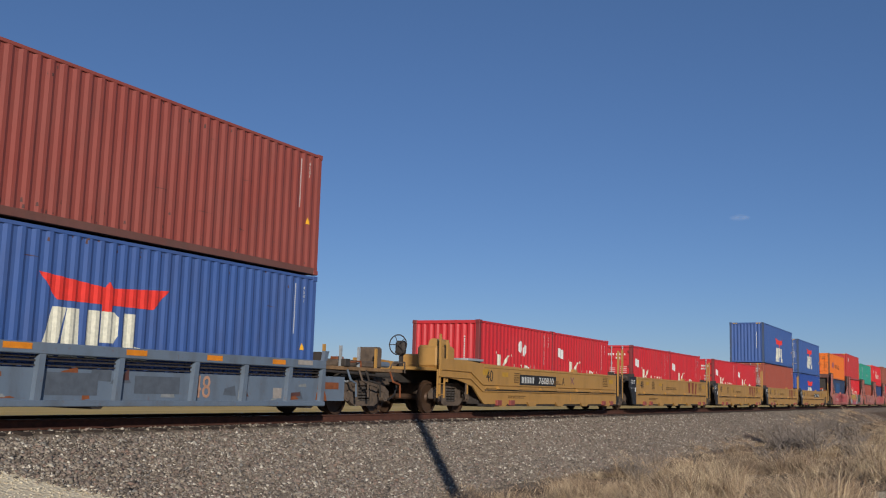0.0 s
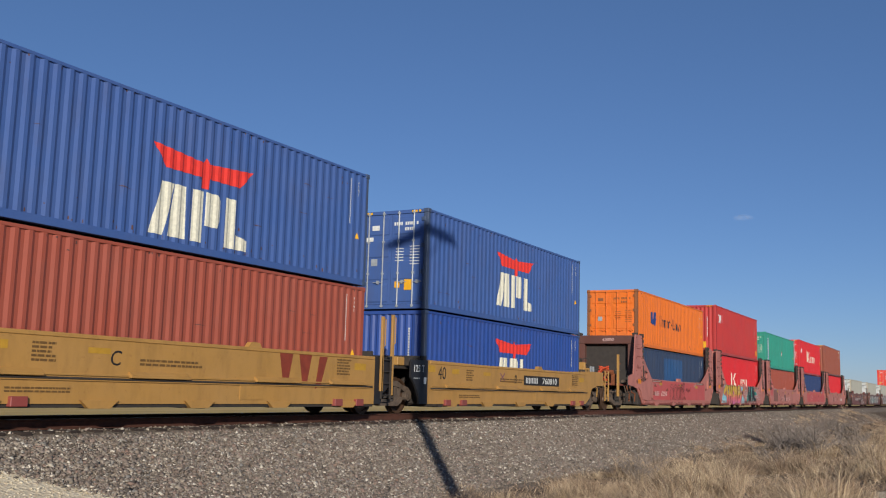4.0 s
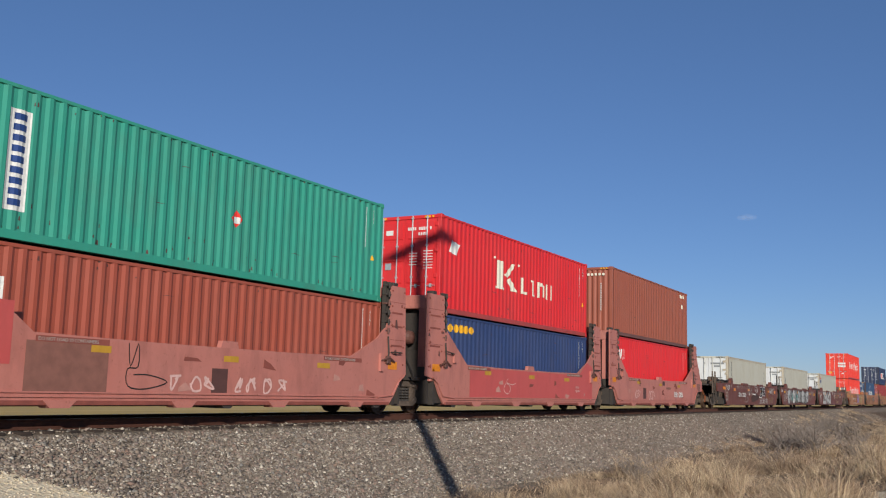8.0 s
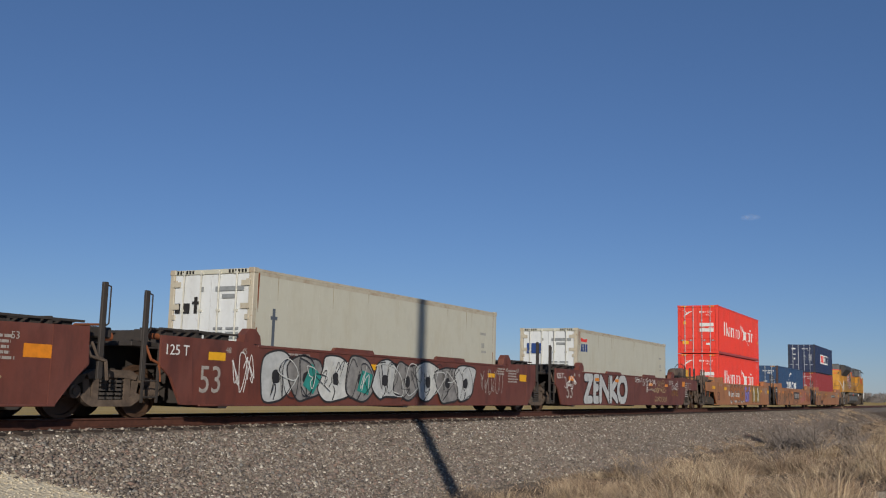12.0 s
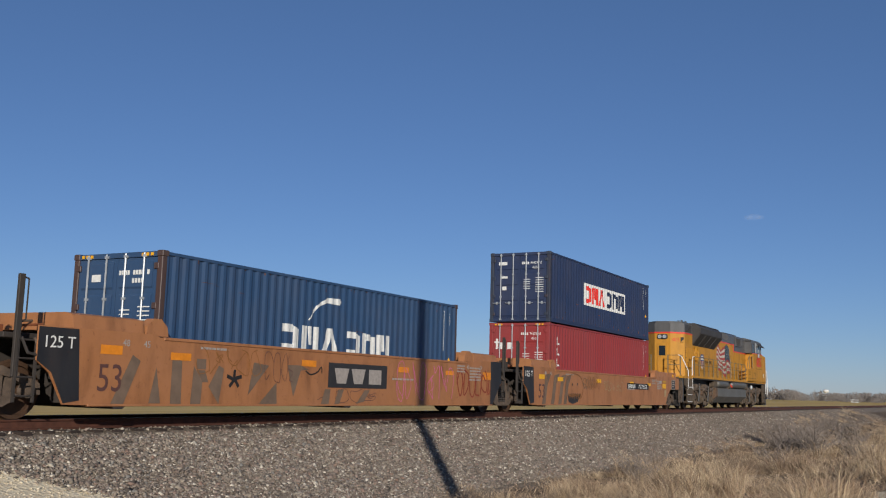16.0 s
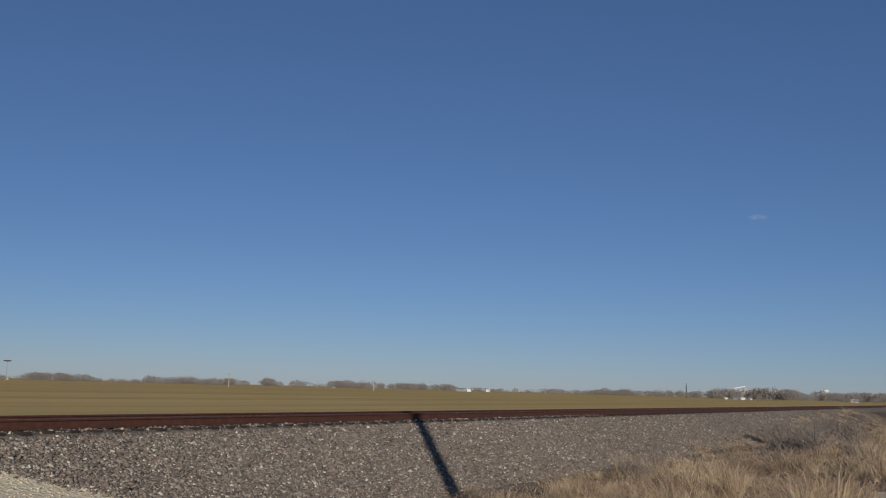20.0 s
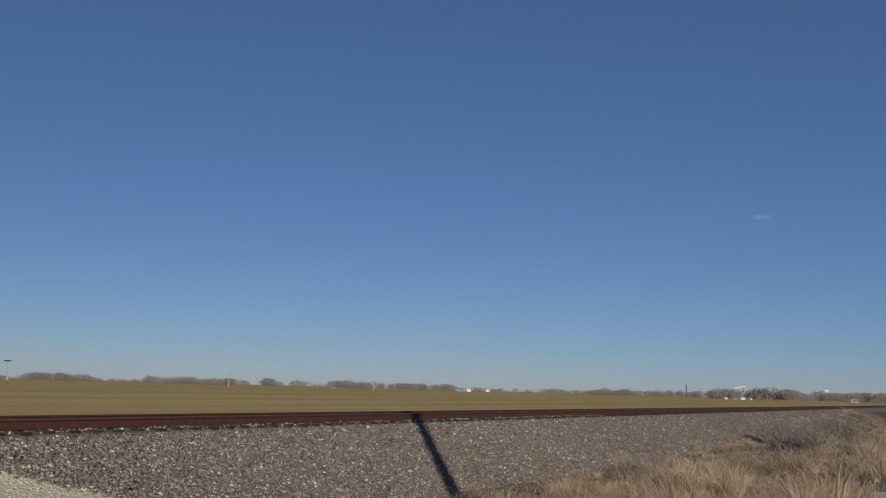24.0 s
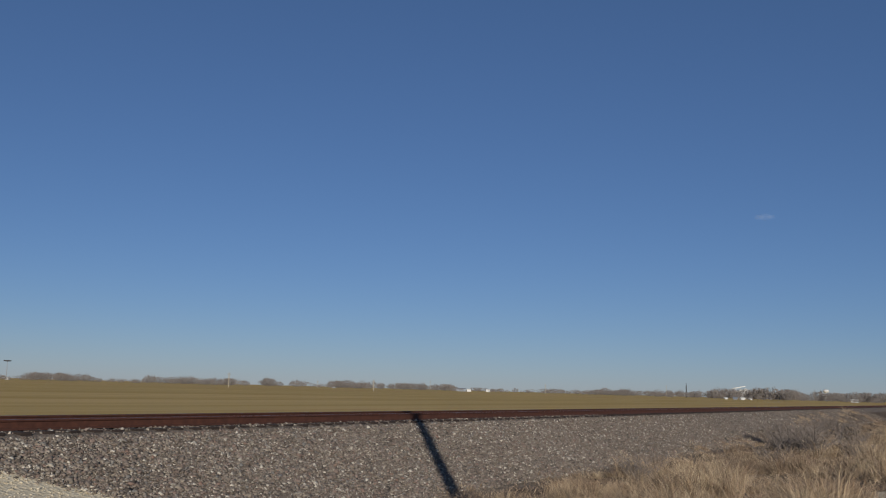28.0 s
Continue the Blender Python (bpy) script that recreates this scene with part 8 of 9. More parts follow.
scrawl(u, -1.2, 1.3, .30, .64, 4, "dark_patch", .018, 124, .0065)
part("graffiti_tag", decal(ribbon(smooth_line([(-1.75, 1.02), (-1.55, .94), (-1.3, 1.0), (-1.15, 1.12), (-1.12, .98)], 4), .035), FLAT, .006), "black_mark", u)
patches(u, [(-.86, 1.74, .66, 1.24)], "charcoal", "number_board", .008)
for q in ([(-.50, .76), (-.12, .76), (.0, 1.12), (-.62, 1.12)], [(.22, .76), (.60, .76), (.72, 1.12), (.10, 1.12)], rect(.88, 1.46, .76, 1.12)):
    part("lettering_block", decal([q], FLAT, .012), "grey_mark", u)
scrawl(u, 2.2, 5.4, .4, 1.36, 8, "spray_rose", .025, 121)
scrawl(u, 5.6, 8.0, .5, 1.3, 6, "lettering_red", .07, 122, .005)
u = units_och[2]
for i, x in enumerate((-7.4, -6.6, -5.9, -5.4)):
    spikes(u, [[(x, .28), (x + .3, .28), (x + .5, 1.0), (x + .3, 1.3)], [(x + .32, 1.3), (x + .52, 1.0), (x + .8, 1.36)]], "haze_grey", .003)
part("graffiti_outline", decal(ribbon(smooth_line([(-5.1, .45), (-5.2, 1.0), (-4.6, 1.38), (-3.7, 1.3), (-3.4, .9), (-3.6, .5)], 5), .03), FLAT, .008), "smoke_black", u)
part("graffiti_fill", decal([[(-5.0, .62), (-4.9, .36), (-4.5, .29), (-3.95, .36), (-3.66, .66), (-4.0, .58), (-4.6, .54)]], FLAT, .006), "charcoal", u)
part("graffiti_fill", decal([[(x, .66 - .05 * abs(x + 4.35)), (x + .17, .66 - .05 * abs(x + 4.35)), (x + .09, .42)] for x in [-4.95 + .19 * i for i in range(7)]], FLAT, .009), "ochre_dark", u)
part("graffiti_outline", decal([disc(-4.55, 1.0, .05), disc(-4.02, 1.02, .05)] + [q for x in [-4.95 + .19 * i for i in range(7)] for q in ribbon([(x, .68), (x + .09, .42), (x + .17, .68)], .02)], FLAT, .0115), "charcoal", u)
scrawl(u, -3.4, -2.2, .85, 1.30, 4, "haze_grey", .03, 133)
scrawl(u, -3.2, -1.5, .85, 1.35, 5, "ochre_dark", .03, 131)
scrawl(u, -1.0, 1.4, .8, 1.2, 7, "tan_mark", .025, 132)


# ---- ground, track ----
def bank(x, y):
    """Height of the ground."""
    a = TRACK_Y - y
    if a < 0:                                   # far side: shoulder, then the field
        b = -a
        z = -0.20 if b < 1.75 else max(-0.20 - (b - 1.75) * 0.42, -0.95)
        if b > 30:
            z += min((b - 30) * 0.0008, 0.6)
        return z
    z = -0.20 if a < 1.22 else -0.20 - (a - 1.22) * 0.322
    low = -1.55 + 0.65 * max(0.0, min(1.0, (8.0 - y) / 6.0))
    z = max(z, low)
    if y < 13.2:                                # gravel road ramp that climbs to the crossing
        edge = 9.6 - (y - 11.6) * 0.9 if y > 9 else 12.0 - (9 - y) * 0.9
        f = max(0.0, min(1.0, (edge - x) / 5.0))
        road = -0.95 + 0.55 * max(0.0, min(1.0, (y - 8.5) / 5.0))
        if f > 0 and road > z:
            z += (road - z) * f * f * (3 - 2 * f)
    return z


def lay(x, y):
    """Height of the ground with its small unevenness."""
    z = bank(x, y)
    if -6 < x < 130 and -3 < y < 13.2:
        z += 0.05 * noise.noise((x * 0.5, y * 0.5, 0)) + 0.02 * noise.noise((x * 2, y * 2, 3))
    return z


def axis(lo, hi, fine0, fine1, step, grow=1.35):
    out, v, s = [], fine0, step
    while v < fine1:
        out.append(v)
        v += step
    out.append(fine1)
    s = step
    v = fine1
    while v < hi:
        s *= grow
        v += s
        out.append(min(v, hi))
    s, v = step, fine0
    while v > lo:
        s *= grow
        v -= s
        out.insert(0, max(v, lo))
    return out


def ground():
    xs = axis(-2500, 4500, -4, 60, 0.4)
    ys = axis(-2500, 4500, 0, 17.2, 0.2)
    nx, ny = len(xs), len(ys)
    verts = []
    for x in xs:
        for y in ys:
            verts.append((x, y, lay(x, y)))
    faces = [(i * ny + j, (i + 1) * ny + j, (i + 1) * ny + j + 1, i * ny + j + 1) for i in range(nx - 1) for j in range(ny - 1)]
    me = bpy.data.meshes.new("ground")
    me.from_pydata(verts, [], faces)
    me.materials.append(None)
    shade = [True] * len(faces)
    me.polygons.foreach_set("use_smooth", shade)
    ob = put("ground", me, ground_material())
    tagged(ob, "dry grassland, crushed-stone ballast bank and open field", "ground", kind="structure")


def ground_material():
    k = Tree("ground")
    v = k.coords(spread=False)
    tc = k.n("ShaderNodeSeparateXYZ")
    k.l(v, tc.inputs[0])
    x, y = tc.outputs["X"], tc.outputs["Y"]
    def step(val, a, b):
        r = k.n("ShaderNodeMapRange")
        r.inputs["From Min"].default_value, r.inputs["From Max"].default_value = a, b
        k.l(val, r.inputs["Value"])
        return r.outputs["Result"]
    def add(a, b, op="ADD"):
        m = k.n("ShaderNodeMath")
        m.operation = op
        for i, w in enumerate((a, b)):
            if isinstance(w, (int, float)):
                m.inputs[i].default_value = w
            else:
                k.l(w, m.inputs[i])
        return m.outputs[0]
    wob = k.noise(v, 1.3, 5)
    # winter wheat and stubble in long drilled bands
    vf = k.coords((0.004, 0.16, 1), spread=False)
    band = k.noise(vf, 1.0, 8, 0.75)
    patch = k.noise(k.coords((0.02, 0.02, 1), spread=False), 1.0, 5)
    field = k.mix(k.ramp(band, [(0.44, grey(0)), (0.56, grey(1))]), lin("bf9b54"), lin("d6b474"))
    field = k.mix(k.ramp(patch, [(0.4, grey(0)), (0.7, grey(0.6))]), field, lin("c0a05c"))
    fine = k.noise(v, 6.0, 6, 0.7)
    field = k.mix(k.ramp(fine, [(0.4, grey(0)), (0.7, grey(0.35))]), field, lin("a0864e"))
    # ballast: angular grey stones, the shade in their gaps painted dark
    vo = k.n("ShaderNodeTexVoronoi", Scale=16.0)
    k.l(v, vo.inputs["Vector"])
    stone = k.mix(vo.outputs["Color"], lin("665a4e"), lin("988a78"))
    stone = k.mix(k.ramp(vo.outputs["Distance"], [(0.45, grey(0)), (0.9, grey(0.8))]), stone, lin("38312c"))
    stone = k.mix(k.ramp(k.noise(v, 0.5, 4), [(0.45, grey(0)), (0.75, grey(0.5))]), stone, lin("8a7868"))
    # bare soil with thatch under the dry grass
    soil = k.mix(k.ramp(k.noise(v, 3.0, 6), [(0.35, grey(0)), (0.65, grey(1))]), lin("4a3d31"), lin("76634f"))
    # pale limestone gravel
    gv = k.n("ShaderNodeTexVoronoi", Scale=38.0)
    k.l(v, gv.inputs["Vector"])
    gravel = k.mix(gv.outputs["Color"], lin("bfae90"), lin("dccfb4"))
    gravel = k.mix(k.ramp(k.noise(v, 2.0, 5), [(0.4, grey(0)), (0.7, grey(0.5))]), gravel, lin("bfae90"))
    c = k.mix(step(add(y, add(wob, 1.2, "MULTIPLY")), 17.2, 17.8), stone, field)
    grassy = step(add(add(y, add(step(x, 52, 110), -2.6, "MULTIPLY")), add(wob, 1.6, "MULTIPLY")), 10.6, 10.0)
    c = k.mix(grassy, c, soil)
    edge = add(add(x, add(y, 0.95, "MULTIPLY")), add(wob, 1.0, "MULTIPLY"))
    c = k.mix(step(edge, 21.95, 21.75), c, gravel)
    h = add(vo.outputs["Distance"], 1.0, "MULTIPLY")
    k.bump(h, 0.5, 0.04)
    return k.done(c, 0.9, spec=0.2)


M["rail_side"] = plain("rail_rust", "5a3526", 0.8, 0.1, 0.35, 8)
M["rail_head"] = plain("rail_polished", "8a8580", 0.3, 0.9, 0.15)
M["tie"] = plain("creosoted_wood", "3c2f27", 0.9, 0.0, 0.5, 5)


def track():
    prof = [(-0.07, -0.175), (0.07, -0.175), (0.07, -0.16), (0.012, -0.14), (0.012, -0.045), (0.036, -0.03), (0.036, -0.006), (0.028, 0.0), (-0.028, 0.0), (-0.036, -0.006),
            (-0.036, -0.03), (-0.012, -0.045), (-0.012, -0.14), (-0.07, -0.16)]
    for y in (-0.753, 0.753):
        rail = part("rail", lambda bm: prism(bm, [(p[0] + TRACK_Y + y, p[1]) for p in prof], -400, 1500, "x"), "rail_side")
        tagged(rail, "rusty steel rail with a polished running surface", "rail", kind="structure")
        head = part("running_surface", lambda bm: box(bm, -400, 1500, TRACK_Y + y - 0.026, TRACK_Y + y + 0.026, 0.0, 0.0015), "rail_head", rail)
    def tie(bm):
        box(bm, -0.11, 0.11, -1.30, 1.30, -0.36, -0.178, 0.01)
    bed = new("track_bed")
    tagged(bed, "row of creosoted wooden ties half buried in ballast", "railway ties", kind="structure")
    me = mesh_of("tie", tie)
    for i in range(240):
        x = -20 + i * 0.5
        put("tie", me, "tie", bed, pose(x + random.uniform(-.02, .02), TRACK_Y + random.uniform(-.04, .04), random.uniform(-.006, .006), 0, 0, random.uniform(-.8, .8)))
    def rest(bm):
        for i in range(400):
            x = 100 + i * 0.5
            box(bm, x - .11, x + .11, TRACK_Y - 1.3, TRACK_Y + 1.3, -0.36, -0.178)
    tagged(part("tie_row", rest, "tie", bed), kind="stuff")


ground()
track()


def power_pole():
    """The roadside pole beside the camera, whose shadow falls over the bank and the train."""
    x, y = 23.88 - 23.2 * math.cos(SUN_AZ), 13.68 - 23.2 * math.sin(SUN_AZ)
    root = new("utility_pole")
    tagged(root, "tall wooden utility pole with a double crossarm", "utility pole")
    root.location = (x, y, 0)
    arm = 5.25 + 23.2 * math.tan(SUN_EL)
    part("pole", lambda bm: tube(bm, (0, 0, bank(x, y) - 0.3), (0, 0, arm + 0.20), 0.18, 12, 0.13), "tie", root)
    u = Vector((0.981, -0.192, 0))
    m = Matrix.Translation((0, 0, arm)) @ Matrix.Rotation(math.atan2(u.y, u.x), 4, "Z")
    part("crossarm", lambda bm: box(bm, -1.20, 1.35, -0.24, -0.13, -0.07, 0.07), "tie", root, m=m)
    part("crossarm", lambda bm: box(bm, -1.20, 1.35, 0.13, 0.22, -0.07, 0.07), "tie", root, m=m)
    for px in (-1.1, -0.5, 0.6, 1.2):
        part("insulator", lambda bm: lathe(bm, [(0.02, 0.06), (0.07, 0.12), (0.05, 0.18), (0.06, 0.22), (0.02, 0.27)], 10, "z"), "galv", root, m=m @ pose(px, -0.185, 0.01), key="insulator")
    for sx in (-1, 1):
        part("brace", lambda bm: tube(bm, (0, -0.16, -0.75), (sx * 0.75, -0.16, -0.05), 0.025, 6), "dark", root, m=m)


power_pole()


# ---- loose stone, dry grass and brush ----
def island_material(name, cols, rough=0.9):
    k = Tree(name)
    g = k.n("ShaderNodeNewGeometry")
    c = k.ramp(g.outputs["Random Per Island"], [(i / max(1, len(cols) - 1), lin(h)) for i, h in enumerate(cols)])
    v = k.coords(spread=False)
    c = k.mix(k.ramp(k.noise(v, 40.0, 3), [(0.4, grey(0)), (0.7, grey(0.35))]), c, lin("554b42"))
    return k.done(c, rough, spec=0.25)


def raw_mesh(name, verts, tris):
    me = bpy.data.meshes.new(name)
    me.vertices.add(len(verts))
    me.vertices.foreach_set("co", np.asarray(verts, dtype=np.float32).ravel())
    n = len(tris)
    me.loops.add(n * 3)
    me.loops.foreach_set("vertex_index", np.asarray(tris, dtype=np.int32).ravel())
    me.polygons.add(n)
    me.polygons.foreach_set("loop_start", np.arange(0, n * 3, 3, dtype=np.int32))
    me.update(calc_edges=True)
    me.materials.append(None)
    return me


OCTA = np.array([(1, 0, 0), (0, 1, 0), (-1, 0, 0), (0, -1, 0), (0, 0, 1), (0, 0, -1)], float)
OCTA_F = np.array([(0, 1, 4), (1, 2, 4), (2, 3, 4), (3, 0, 4), (1, 0, 5), (2, 1, 5), (3, 2, 5), (0, 3, 5)])


def stones(name, xs, ys, size, rng, cols, label):
    n = len(xs)
    zs = np.array([lay(x, y) for x, y in zip(xs, ys)])
    sz = size * np.clip(rng.lognormal(-0.22, 0.36, n), 0.42, 1.9)
    v = OCTA[None] * rng.uniform(0.65, 1.35, (n, 6, 1)) + rng.uniform(-0.28, 0.28, (n, 6, 3))
    v *= (sz[:, None] * rng.uniform(0.6, 1.35, (n, 3)) * np.array([1.1, 1.1, .75]))[:, None, :]
    a, b = rng.uniform(0, 6.28, n), rng.uniform(-0.6, 0.6, n)
    ca, sa, cb, sb = np.cos(a)[:, None], np.sin(a)[:, None], np.cos(b)[:, None], np.sin(b)[:, None]
    x, y, z = v[..., 0], v[..., 1], v[..., 2]
    y, z = y * cb - z * sb, y * sb + z * cb
    x, y = x * ca - y * sa, x * sa + y * ca
    v = np.stack([x + xs[:, None], y + ys[:, None], z + zs[:, None] + sz[:, None] * 0.25], -1)
    f = (OCTA_F[None] + 6 * np.arange(n)[:, None, None]).reshape(-1, 3)
    ob = put(name, raw_mesh(name, v.reshape(-1, 3), f), island_material(name, cols))
    return tagged(ob, label, "stones", kind="stuff")


def ballast():
    rng = np.random.default_rng(4)
    xs, ys = [], []
    for x0, x1, dens in ((5, 20, 760), (20, 32, 600), (32, 50, 280), (50, 80, 110), (80, 130, 45)):
        n = int((x1 - x0) * 3.9 * dens)
        xs.append(rng.uniform(x0, x1, n))
        ys.append(rng.uniform(9.75, 13.50, n))
    for x0, x1, dens in ((0, 40, 130),):
        n = int((x1 - x0) * 2.8 * dens)
        xs.append(rng.uniform(x0, x1, n))
        ys.append(rng.uniform(13.65, 16.4, n))
    xs, ys = np.concatenate(xs), np.concatenate(ys)
    keep = (xs + 0.95 * ys + rng.normal(0, 0.09, len(xs))) > 21.25
    stones("ballast", xs[keep], ys[keep], 0.030, rng, ("4e4740", "6a6056", "7a7065", "897d70", "766559", "978b7b", "827768", "d8cdba", "5a5149", "a59887", "6e6056", "9a8678", "7e7b74", "8c7162"), "angular grey crushed-stone ballast on a railway bank")
    xg, yg = rng.uniform(4, 12, 9000), rng.uniform(8.5, 13.2, 9000)
    keep = (xg + 0.95 * yg + rng.normal(0, 0.10, len(xg))) < 21.4
    stones("gravel", xg[keep], yg[keep], 0.016, rng, ("c6b698", "d2c4a8", "ded2b8", "b8a88a"), "pale limestone gravel of the crossing road")


def grass():
    """Tussocks that arch outwards, with flattened thatch between them."""
    rng = np.random.default_rng(9)
    V, F = [], []
    def blades(x, y, h, lx, ly, w):
        nv = sum(len(v) for v in V)
        n = len(x)
        z = np.array([lay(a, b) for a, b in zip(x, y)]) - 0.03
        wa = rng.uniform(0, 3.14, n)
        dx, dy = np.cos(wa) * w, np.sin(wa) * w
        p = np.stack([np.stack([x - dx, y - dy, z], -1), np.stack([x + dx, y + dy, z], -1),
                      np.stack([x - dx * .8 + lx * .35, y - dy * .8 + ly * .35, z + h * .62], -1), np.stack([x + dx * .8 + lx * .35, y + dy * .8 + ly * .35, z + h * .62], -1),
                      np.stack([x + lx, y + ly, z + h * .92], -1)], 1)
        V.append(p.reshape(-1, 3))
        F.append((np.array([(0, 1, 3), (0, 3, 2), (2, 3, 4)])[None] + nv + 5 * np.arange(n)[:, None, None]).reshape(-1, 3))
    def limit(x, y):
        return 9.35 + 0.03 * (x - 19) + 0.06 * max(0.0, x - 55) + 0.9 * noise.noise((x * 0.3, y * 0.3, 1.7)) + 0.4 * noise.noise((x * 1.1, y * 1.1, 4.0))
    spots = []
    for x0, x1, y0, y1, n, big in ((9, 16, 1.5, 6.5, 200, 1.0), (13, 30, 1.5, 10.6, 800, 1.0), (30, 60, 0.5, 12.0, 950, 1.35), (60, 120, -2, 13.0, 900, 2.0)):
        spots += [(x, y, big) for x, y in zip(rng.uniform(x0, x1, n), rng.uniform(y0, y1, n))]
    for cx, cy, big in spots:
        lim = limit(cx, cy)
        if cy > lim or (cx + 0.95 * cy < 21.6 and cy > 7):
            continue
        m = noise.noise((cx * 0.4, cy * 0.75, 5.0))
        edge = max(0.35, min(1.0, (lim - cy) / 1.6 + 0.3))
        if m < -0.05 and rng.uniform() < 0.88:
            continue
        tall = (0.20 + 0.85 * max(0.0, 0.22 + m)) * edge * rng.uniform(0.5, 1.25) * (0.92 if cx < 33 else 0.62)
        k = int(84 if big < 1.2 else 60)
        r = np.abs(rng.normal(0, 0.11, k)) * big
        a = rng.uniform(0, 6.28, k)
        h = tall * rng.uniform(0.5, 1.3, k)
        out = h * rng.uniform(0.25, 1.25, k)
        wind = -0.22 * h * (1 + noise.noise((cx * 0.2, cy * 0.2, 9.0)))
        blades(cx + r * np.cos(a), cy + r * np.sin(a), h * (1 - 0.25 * out / h), out * np.cos(a) + wind, out * np.sin(a) - 0.3 * wind, rng.uniform(0.002, 0.0055, k) * (1.0 if big < 1.2 else 1.6))
    n = 21000
    x = 13 + 47 * rng.uniform(0, 1, n) ** 1.5
    y = rng.uniform(1.0, 11.8, n)
    keep = np.array([b < limit(a, b) + 0.35 and not (a + 0.95 * b < 21.8 and b > 7) for a, b in zip(x, y)])
    x, y = x[keep], y[keep]
    n = len(x)
    a = rng.uniform(0, 6.28, n)
    h = rng.uniform(0.06, 0.20, n)
    blades(x, y, h, np.cos(a) * 0.2 + 0.06, np.sin(a) * 0.2, rng.uniform(0.005, 0.012, n))
    ob = put("dry_grass", raw_mesh("dry_grass", np.concatenate(V), np.concatenate(F)), grass_material())
    tagged(ob, "tussocks of dry straw-coloured winter grass beside the railway bank", "grass", kind="stuff")


def grass_material():
    k = Tree("dry_grass")
    g = k.n("ShaderNodeNewGeometry")
    c = k.ramp(g.outputs["Random Per Island"], [(0, lin("74604f")), (0.3, lin("ae9476")), (0.6, lin("dec8a6")), (0.8, lin("c2a684")), (1, lin("8c725c"))])
    v = k.coords(spread=False)
    c = k.mix(k.ramp(k.noise(v, 0.55, 3), [(0.44, grey(0)), (0.60, grey(0.75))]), c, lin("7a6a5c"))
    c = k.mix(k.ramp(k.noise(v, 0.9, 3, 0.5), [(0.52, grey(0)), (0.68, grey(0.7))]), c, lin("cfb896"))
    c = k.mix(k.ramp(k.noise(v, 0.33, 3, 0.5), [(0.50, grey(0)), (0.66, grey(0.35))]), c, lin("a8866a"))
    # lit pale clumps and shadowed dark ones are painted into the colour
    clump = k.noise(v, 1.7, 4, 0.6)
    c = k.mix(k.ramp(clump, [(0.36, grey(0.62)), (0.50, grey(0))]), c, lin("54443a"))
    c = k.mix(k.ramp(clump, [(0.54, grey(0)), (0.70, grey(0.55))]), c, lin("e6cea8"))
    return k.done(c, 0.8, spec=0.2)


M["twig"] = plain("grey_brown_twigs", "8e8175", 0.9, vary=0.35)


def shrub_mesh(seed):
    rnd = random.Random(seed)
    def build(bm):
        def strip(p, q, w):
            d = (q - p).normalized()
            s = d.cross(Vector((rnd.uniform(-1, 1), rnd.uniform(-1, 1), 0.2))).normalized() * w
            face(bm, [p - s, p + s, q + s * 0.4, q - s * 0.4])
        for i in range(26):
            a, t = rnd.uniform(0, 6.28), rnd.uniform(0.15, 0.9)
            p = Vector((rnd.uniform(-.15, .15), rnd.uniform(-.15, .15), 0))
            q = p + Vector((math.cos(a) * t * .7, math.sin(a) * t * .7, rnd.uniform(.55, 1.0)))
            strip(p, q, .012)
            for j in range(13):
                u = rnd.uniform(.25, 1)
                r = p.lerp(q, u)
                strip(r, r + Vector((rnd.uniform(-.28, .28), rnd.uniform(-.28, .28), rnd.uniform(.05, .34))), .007)
    return mesh_of(("shrub", seed), build)


def brush():
    rnd = random.Random(3)
    spots = [(38, 6.0), (40.5, 6.8), (42.5, 6.9), (44, 7.8), (46, 6.6), (50, 9.0), (56, 8.4), (62, 8.8), (72, 9.6), (37, 5.2), (42, 4.6), (33, 3.6), (80, 10.2), (28, 5.0), (24.5, 7.6), (27, 8.2)]
    for i, (x, y) in enumerate(spots):
        s = rnd.uniform(.75, 1.25) * (1.0 if x > 36 else .6)
        ob = put("shrub", shrub_mesh(i % 4), "twig", None, pose(x, y, lay(x, y) - .02, 0, 0, rnd.uniform(0, 360)) @ Matrix.Diagonal((s * 1.5, s * 1.3, s, 1)))
        tagged(ob, "leafless grey-brown shrub standing in dry grass", "shrub", "shrubs beside the railway bank")
    for i, (x, y, a, n) in enumerate(((47.0, 10.6, 202, 2.9), (19.5, 8.6, 120, .8), (24.6, 10.2, 10, .5))):
        ob = part("dead_stick", lambda bm: pipe(bm, [(0, 0, .03), (n * .5, .06, .09), (n, -.03, .05)], .025), "dark", None, "", pose(x, y, lay(x, y), 0, 12, a))
        tagged(ob, "dark dead stick lying at the foot of the ballast", "stick")


ballast()
grass()
brush()


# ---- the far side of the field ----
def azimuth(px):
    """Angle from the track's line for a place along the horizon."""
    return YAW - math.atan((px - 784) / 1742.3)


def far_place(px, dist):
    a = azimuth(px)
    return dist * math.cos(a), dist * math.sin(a)


